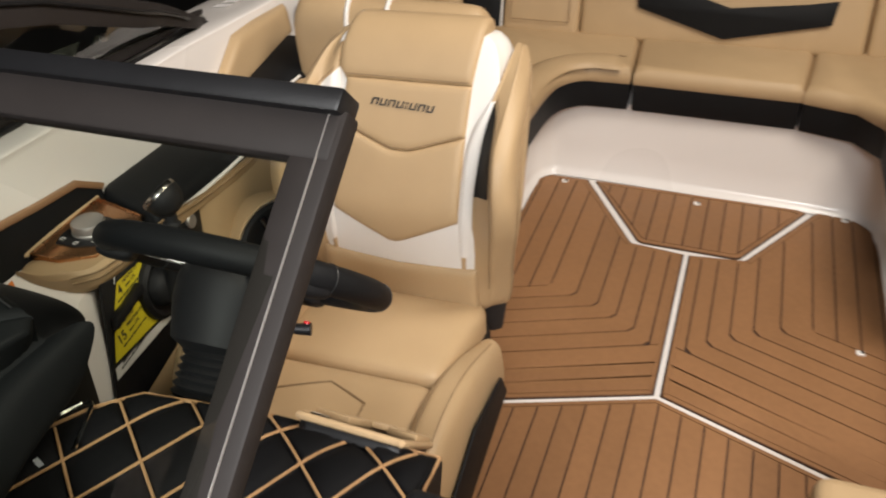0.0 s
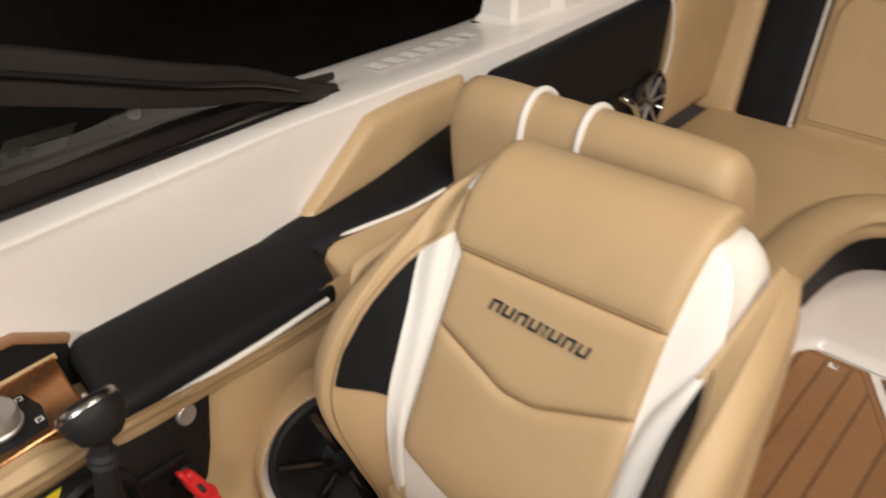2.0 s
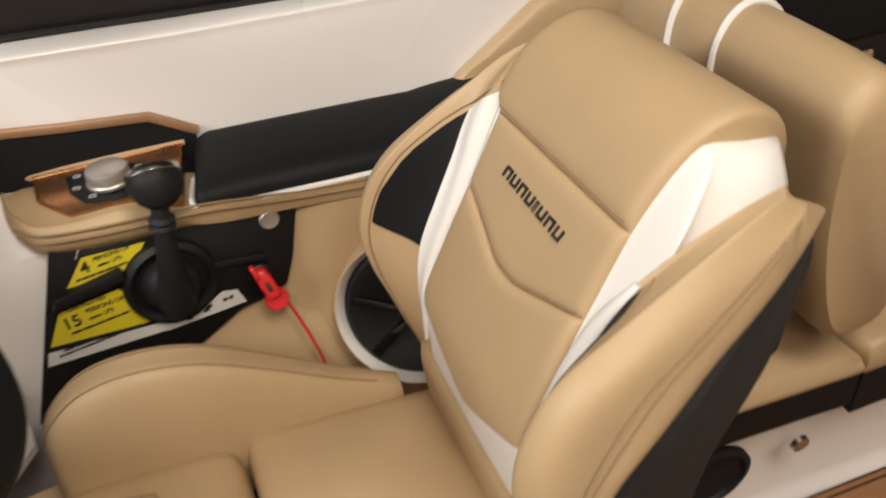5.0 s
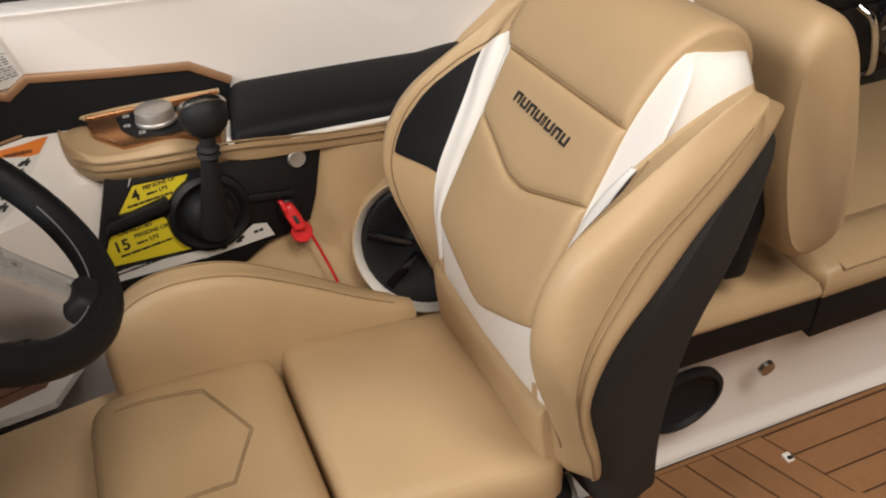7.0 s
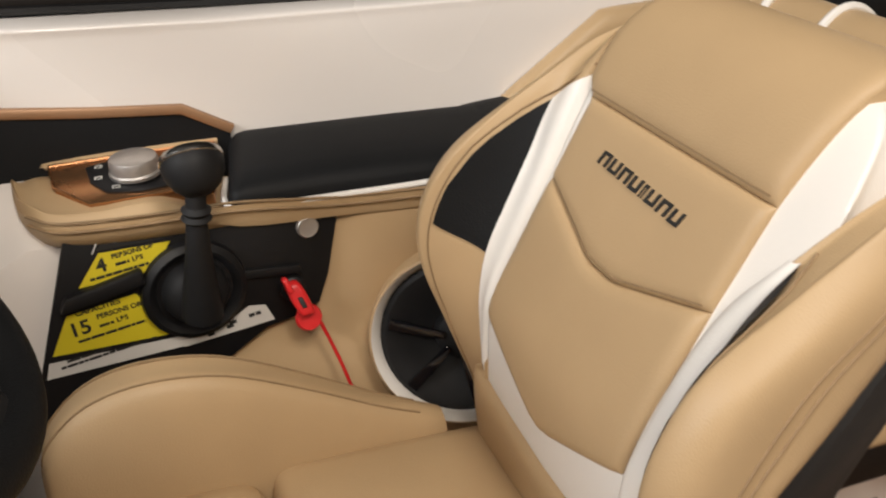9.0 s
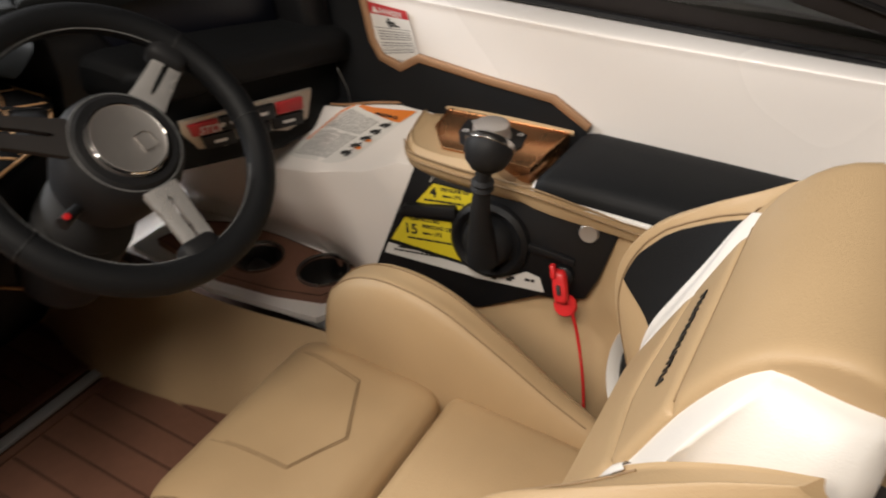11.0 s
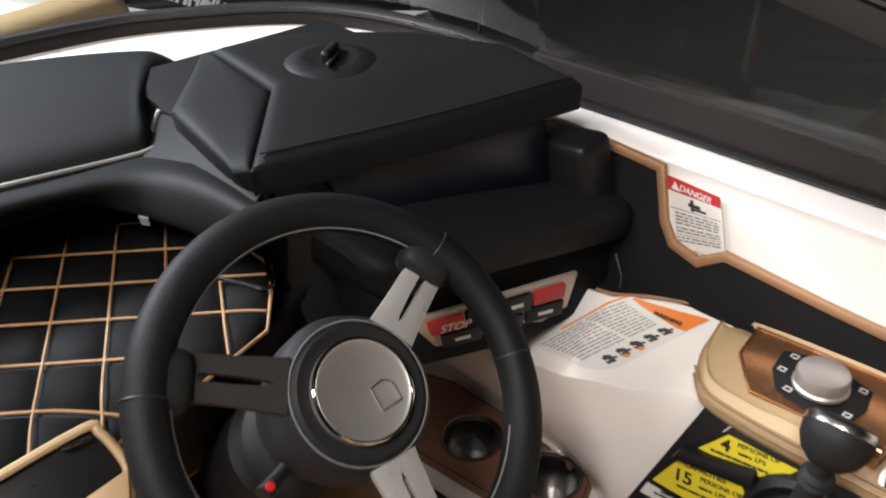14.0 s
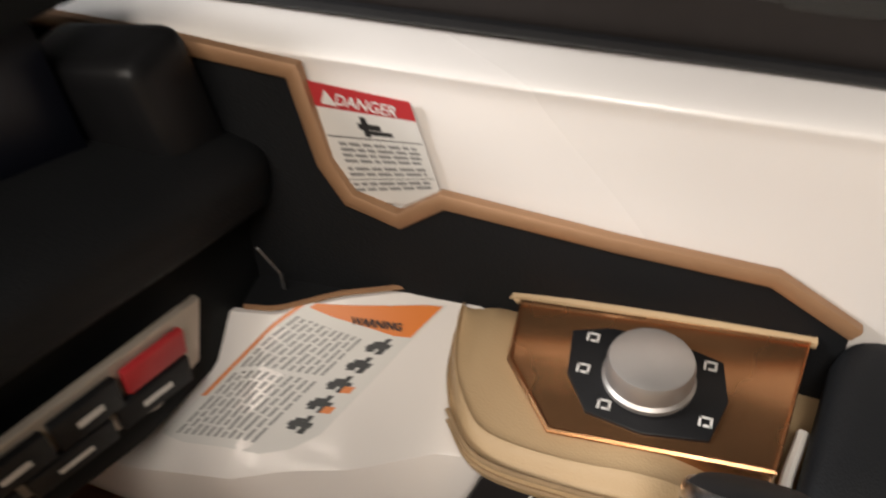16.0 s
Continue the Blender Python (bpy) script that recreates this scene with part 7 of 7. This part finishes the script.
def hull_mark():
    t = thing("gunwale_mark", (-1.18, 0.3, 0.79), "faint pale lettering-like mark on the gunwale", "mark")
    for k in range(7):
        y = 0.175 + k * 0.043
        p = [hull_point(5, y), hull_point(6, y)]
        a, b = lerp(p[0], p[1], 0.02) + V((0, 0, 0.0035)), lerp(p[0], p[1], 0.40) + V((0, 0, 0.003))
        part("stroke", prism([a, a + V((0, 0.026, -0.001)), b + V((0, 0.034, -0.001)), b + V((0, 0.008, 0))], V((0, 0, 0.0006))), GHOST, t)


hull_mark()


def hall_banner():
    t = thing("banner", (-1.5, -3.9, -0.75), "black display board with white block lettering", "banner")
    part("board", prism([V((-3.2, -3.9, -0.75)), V((-0.95, -3.9, -0.75)), V((-0.95, -3.9, 1.5)), V((-3.2, -3.9, 1.5))], V((0, -0.04, 0)), 0.005), GLOSS, t, "black board")
    u = V((-0.88, 0, -0.47)).normalized()
    w = V((-0.47, 0, 0.88)).normalized()
    o = V((-1.735, -3.896, 0.39))
    for start, letters, big in ((o, 6, 0.088), (o - u * 0.33 + w * 0.010, 3, 0.088)):
        x = 0.0
        for k in range(letters):
            high = big if k == 0 else big * 0.76
            wide = high * (0.95 if k == 0 else 0.78 if k != 3 else 0.22)
            q = start + u * x
            legs = ((0.0, 0.26), (0.74, 1.0)) if k != 3 else ((0.0, 1.0),)
            for a0, a1 in legs:
                part("stroke", prism([q + u * wide * a0, q + u * wide * a1, q + u * wide * a1 + w * high, q + u * wide * a0 + w * high], V((0, 0.003, 0))), PAPER, t)
            if k != 3:
                part("stroke", prism([q + u * wide * 0.26 + w * high * 0.52, q + u * wide * 0.74 + w * high * 0.40, q + u * wide * 0.74 + w * high * 0.64, q + u * wide * 0.26 + w * high * 0.80], V((0, 0.003, 0))), PAPER, t)
            x += wide * 1.14
    q = o - u * 0.30 - w * 0.075
    part("stroke", prism([q, q + u * 0.06 + w * 0.006, q + u * 0.10 - w * 0.004, q + u * 0.06 + w * 0.022], V((0, 0.003, 0))), PAPER, t)


hall_banner()


# ---- teak floor panels ----
def plank_mesh(polys, z0, z1):
    bm = bmesh.new()
    for p in polys:
        if len(p) < 3:
            continue
        keep = []
        for q in p:
            if not keep or math.hypot(q[0] - keep[-1][0], q[1] - keep[-1][1]) > 1e-4:
                keep.append(q)
        if len(keep) > 2 and math.hypot(keep[0][0] - keep[-1][0], keep[0][1] - keep[-1][1]) < 1e-4:
            keep.pop()
        if len(keep) < 3:
            continue
        lo = [bm.verts.new((x, y, z0)) for x, y in keep]
        c = V((sum(x for x, _ in keep) / len(keep), sum(y for _, y in keep) / len(keep), 0))
        hi = [bm.verts.new((x, y, z1)) for x, y in keep]
        bm.faces.new(hi)
        for k in range(len(keep)):
            bm.faces.new((lo[k], lo[(k + 1) % len(keep)], hi[(k + 1) % len(keep)], hi[k]))
    return bm


def plank(name, polys, mat, parent, z0=-0.001, z1=0.004):
    bm = plank_mesh(polys, z0, z1)
    if not bm.faces:
        bm.free()
        return
    part(name, bm, mat, parent, flat=True)


def ccw(poly):
    s = sum(poly[k][0] * poly[(k + 1) % len(poly)][1] - poly[(k + 1) % len(poly)][0] * poly[k][1] for k in range(len(poly)))
    return poly if s > 0 else poly[::-1]


G = 0.0021
SLOPE = 0.36


def floor_panels():
    corners = [(-0.517, 0.40), (-0.460, 0.385), (-0.403, 0.366), (-0.346, 0.346), (-0.268, 0.322), (-0.203, 0.292), (-0.146, 0.257), (-0.092, 0.215), (-0.045, 0.171)]
    for side, nm in ((1, "starboard"), (-1, "port")):
        m = lambda p: [(x * side, y) for x, y in p]
        panel = thing("floor_panel", (side * -0.27, 0.4, 0.0), "teak-look foam floor panel with dark chevron grooves", "floor panel", "floor panels")
        # outline: aft edge, hatch line, centre seam, front seam
        wide = [(-0.528, -0.187), (-0.012, -0.001), (-0.012, 0.605), (-0.168, 0.622), (-0.372, 0.968), (-0.50, 0.968), (-0.528, 0.94)]
        region = ccw(wide)
        base = bmesh.new()
        prism(flat(m([(-0.534, -0.192), (-0.007, -0.002), (-0.007, 0.610), (-0.165, 0.628), (-0.369, 0.974), (-0.50, 0.974), (-0.534, 0.945)]), -0.004), V((0, 0, 0.0045)), bm=base)
        part("backing", base, GROOVE, panel, "dark caulk lines", flat=True)

        def trim(poly):
            """Cut to the outline, minus a border."""
            p = ccw(poly)
            for a, b in (((-0.518, 1.2), (-0.518, -0.3)), ((-0.6, 0.958), (-0.6, 0.958))):
                pass
            p = clip(p, (-0.518, 1.2), (-0.518, -0.4))
            p = clip(p, (0.2, 0.956), (-0.8, 0.956))
            p = clip(p, (-0.022, -0.2), (-0.022, 1.2))
            p = clip(p, (-0.6, -0.6 * SLOPE + 0.016), (0.0, 0.016)) if len(p) > 2 else p
            if len(p) > 2:
                # outside the hatch corner: keep whatever lies beyond either of its two lines
                q1 = clip(p, (-0.180, 0.612), (-0.386, 0.960))
                q2 = clip(clip(p, (-0.386, 0.960), (-0.180, 0.612)), (0.0, 0.592), (-0.18, 0.612)) if len(p) > 2 else []
                return [q for q in (q1, q2) if len(q) > 2]
            return []
        for k in range(len(corners)):
            x0, y0 = corners[k - 1] if k else (-0.60, 0.42)
            x1, y1 = corners[k]
            bend = lambda x: 0.346 + SLOPE * 1.1 * (x + 0.346) + G
            arm1 = [(x0 + G, bend(x0)), (x1 - G, bend(x1)), (x1 - G, 1.1), (x0 + G, 1.1)]
            if k < 4:
                polys = trim(arm1)
                plank("plank", [m(p) for p in polys], TEAK, panel)
                continue
            lx = -0.60
            arm2 = [(x1 - G, y1 + G), (x0 + G, y0 - G), (lx, y0 - G + SLOPE * 1.1 * (lx - x0)), (lx, y1 + G + SLOPE * 1.1 * (lx - x1))]
            ch = 0.016
            polys = trim([(x0 + G, y0 - G + ch * 0.8), (x1 - G, y1 + G + ch), (x1 - G, 1.1), (x0 + G, 1.1)]) + trim([(x1 - G, y1 + G + ch), (x0 + G, y0 - G + ch * 0.8), (x0 + G - ch * 0.8, y0 - G - ch * 0.3), (x1 - G - ch, y1 + G - ch * SLOPE)]) + trim([(x1 - G - ch, y1 + G - ch * SLOPE), (x0 + G - ch * 0.8, y0 - G - ch * 0.3), (lx, y0 - G + SLOPE * 1.1 * (lx - x0)), (lx, y1 + G + SLOPE * 1.1 * (lx - x1))])
            plank("plank", [m(p) for p in polys], TEAK, panel)
        last = corners[-1]
        ys = [0.171, 0.105, 0.054, 0.0]
        for y0, y1 in zip(ys, ys[1:]):
            polys = trim([(-0.018, y1 + G), (-0.018, y0 - G + 0.010), (-0.60, y0 - G + SLOPE * 1.1 * (-0.60 + 0.045)), (-0.60, y1 + G + SLOPE * 1.08 * (-0.60 + 0.03))])
            plank("plank", [m(p) for p in polys], TEAK, panel)
        polys = trim([(-0.045 + G, 0.174), (-0.018, 0.184), (-0.018, 1.1), (-0.045 + G, 1.1)])
        plank("plank", [m(p) for p in polys], TEAK, panel)
        # border planks round the panel
        for a in ([(-0.012, 0.004), (-0.012, 0.605), (-0.0215, 0.598), (-0.0215, 0.004)], [(-0.012, 0.605), (-0.168, 0.622), (-0.178, 0.611), (-0.024, 0.595)],
                  [(-0.168, 0.623), (-0.372, 0.968), (-0.384, 0.960), (-0.179, 0.613)], [(-0.374, 0.968), (-0.50, 0.968), (-0.50, 0.9585), (-0.384, 0.9585)], [(-0.528, 0.94), (-0.528, -0.187), (-0.520, -0.182), (-0.520, 0.94)],
                  [(-0.528, -0.188), (-0.014, -0.003), (-0.014, 0.0085), (-0.528, -0.1765)]):
            plank("border_plank", [m(ccw(a))], TEAK, panel)
    # hatch
    panel = thing("floor_hatch", (0, 0.8, 0.0), "teak-look foam hatch panel near the stern", "floor panel", "floor panels")
    outline = ccw([(-0.338, 0.968), (-0.150, 0.650), (-0.135, 0.640), (0.135, 0.632), (0.150, 0.640), (0.325, 0.945), (0.30, 0.955)])
    part("backing", prism(flat([(x * 1.008, 0.8 + (y - 0.8) * 1.012) for x, y in outline], -0.004), V((0, 0, 0.0045))), GROOVE, panel, "dark caulk lines", flat=True)
    inner = ccw([(x * 0.93, 0.8 + (y - 0.8) * 0.90) for x, y in outline])
    xs = [-0.34 + 0.0535 * k for k in range(14)]
    for x0, x1 in zip(xs, xs[1:]):
        p = clip_to([(x0 + G, 0.5), (x1 - G, 0.5), (x1 - G, 1.1), (x0 + G, 1.1)], inner)
        plank("plank", [p], TEAK, panel)
    o2 = [(x * 0.945, 0.8 + (y - 0.8) * 0.925) for x, y in outline]
    for k in range(len(outline)):
        j = (k + 1) % len(outline)
        plank("border_plank", [ccw([outline[k], outline[j], o2[j], o2[k]])], TEAK, panel)
    # forward panel
    panel = thing("floor_panel", (0, -0.4, 0.0), "teak-look foam floor panel beside the helm chair", "floor panel", "floor panels")
    fr = ccw([(-0.528, -0.852), (0.528, -0.852), (0.528, -0.205), (0.0, -0.016), (-0.528, -0.205)])
    part("backing", prism(flat(fr, -0.004), V((0, 0, 0.0045))), GROOVE, panel, "dark caulk lines", flat=True)
    xs = [-0.528 + 0.0537 * k for k in range(21)]
    for x0, x1 in zip(xs, xs[1:]):
        p = [(x0 + G, -0.85), (x1 - G, -0.85), (x1 - G, 0.2), (x0 + G, 0.2)]
        p = clip(p, (0.0, -0.033), (-1.0, -0.033 - SLOPE))
        p = clip(p, (1.0, -0.033 - SLOPE), (0.0, -0.033))
        plank("plank", [p], TEAK, panel)
    for s in (-1, 1):
        plank("border_plank", [ccw([(0, -0.019), (s * 0.525, -0.2085), (s * 0.525, -0.2195), (0, -0.030)])], TEAK, panel)
    # helm platform: walnut-look planks either side of a grey strip
    panel = thing("helm_floor_panel", (-0.2, -1.2, 0.215), "dark walnut-look foam floor in the helm footwell", "floor panel", "floor panels")
    for y0, y1 in ((-1.62, -1.286), (-1.236, -0.87)):
        xs = [-0.80 + 0.056 * k for k in range(25)]
        for x0, x1 in zip(xs, xs[1:]):
            plank("plank", [[(x0 + G, y0 + 0.02), (x1 - G, y0 + 0.02), (x1 - G, y1 - 0.02), (x0 + G, y1 - 0.02)]], TEAK_DARK, panel, 0.214, 0.220)
        for a, b in ((y0, y0 + 0.016), (y1 - 0.016, y1)):
            plank("border_plank", [[(-0.80, a), (0.6, a), (0.6, b), (-0.80, b)]], TEAK_DARK, panel, 0.214, 0.220)
    part("strip", prism(flat([(-0.80, -1.274), (0.6, -1.248 - 0.012), (0.6, -1.236 - 0.004), (-0.80, -1.250)], 0.214), V((0, 0, 0.007)), 0.001), SATIN_GREY, panel, "pale grey dividing strip")
    # small latch rings set in the floor
    for x, y, tag in ((-0.441, 0.935, "a"), (0.0, 0.905, "b"), (-0.458, 0.288, "c"), (0.44, 0.925, "d"), (0.455, 0.29, "e")):
        t = thing("floor_latch", (x, y, 0.004), "small white plastic latch set in the floor", "latch", "floor latches")
        part("body", block((0.020, 0.016, 0.008), 0.003, (2, 2, 1), at(x, y, 0.006)), WHITE_VINYL, t)
        part("slot", block((0.008, 0.010, 0.003), 0.001, (1, 1, 1), at(x + 0.004, y, 0.0102)), INK, t)


SATIN_GREY = shader("grey_strip", (0.36, 0.35, 0.34), 0.5, vary=0.05)
floor_panels()
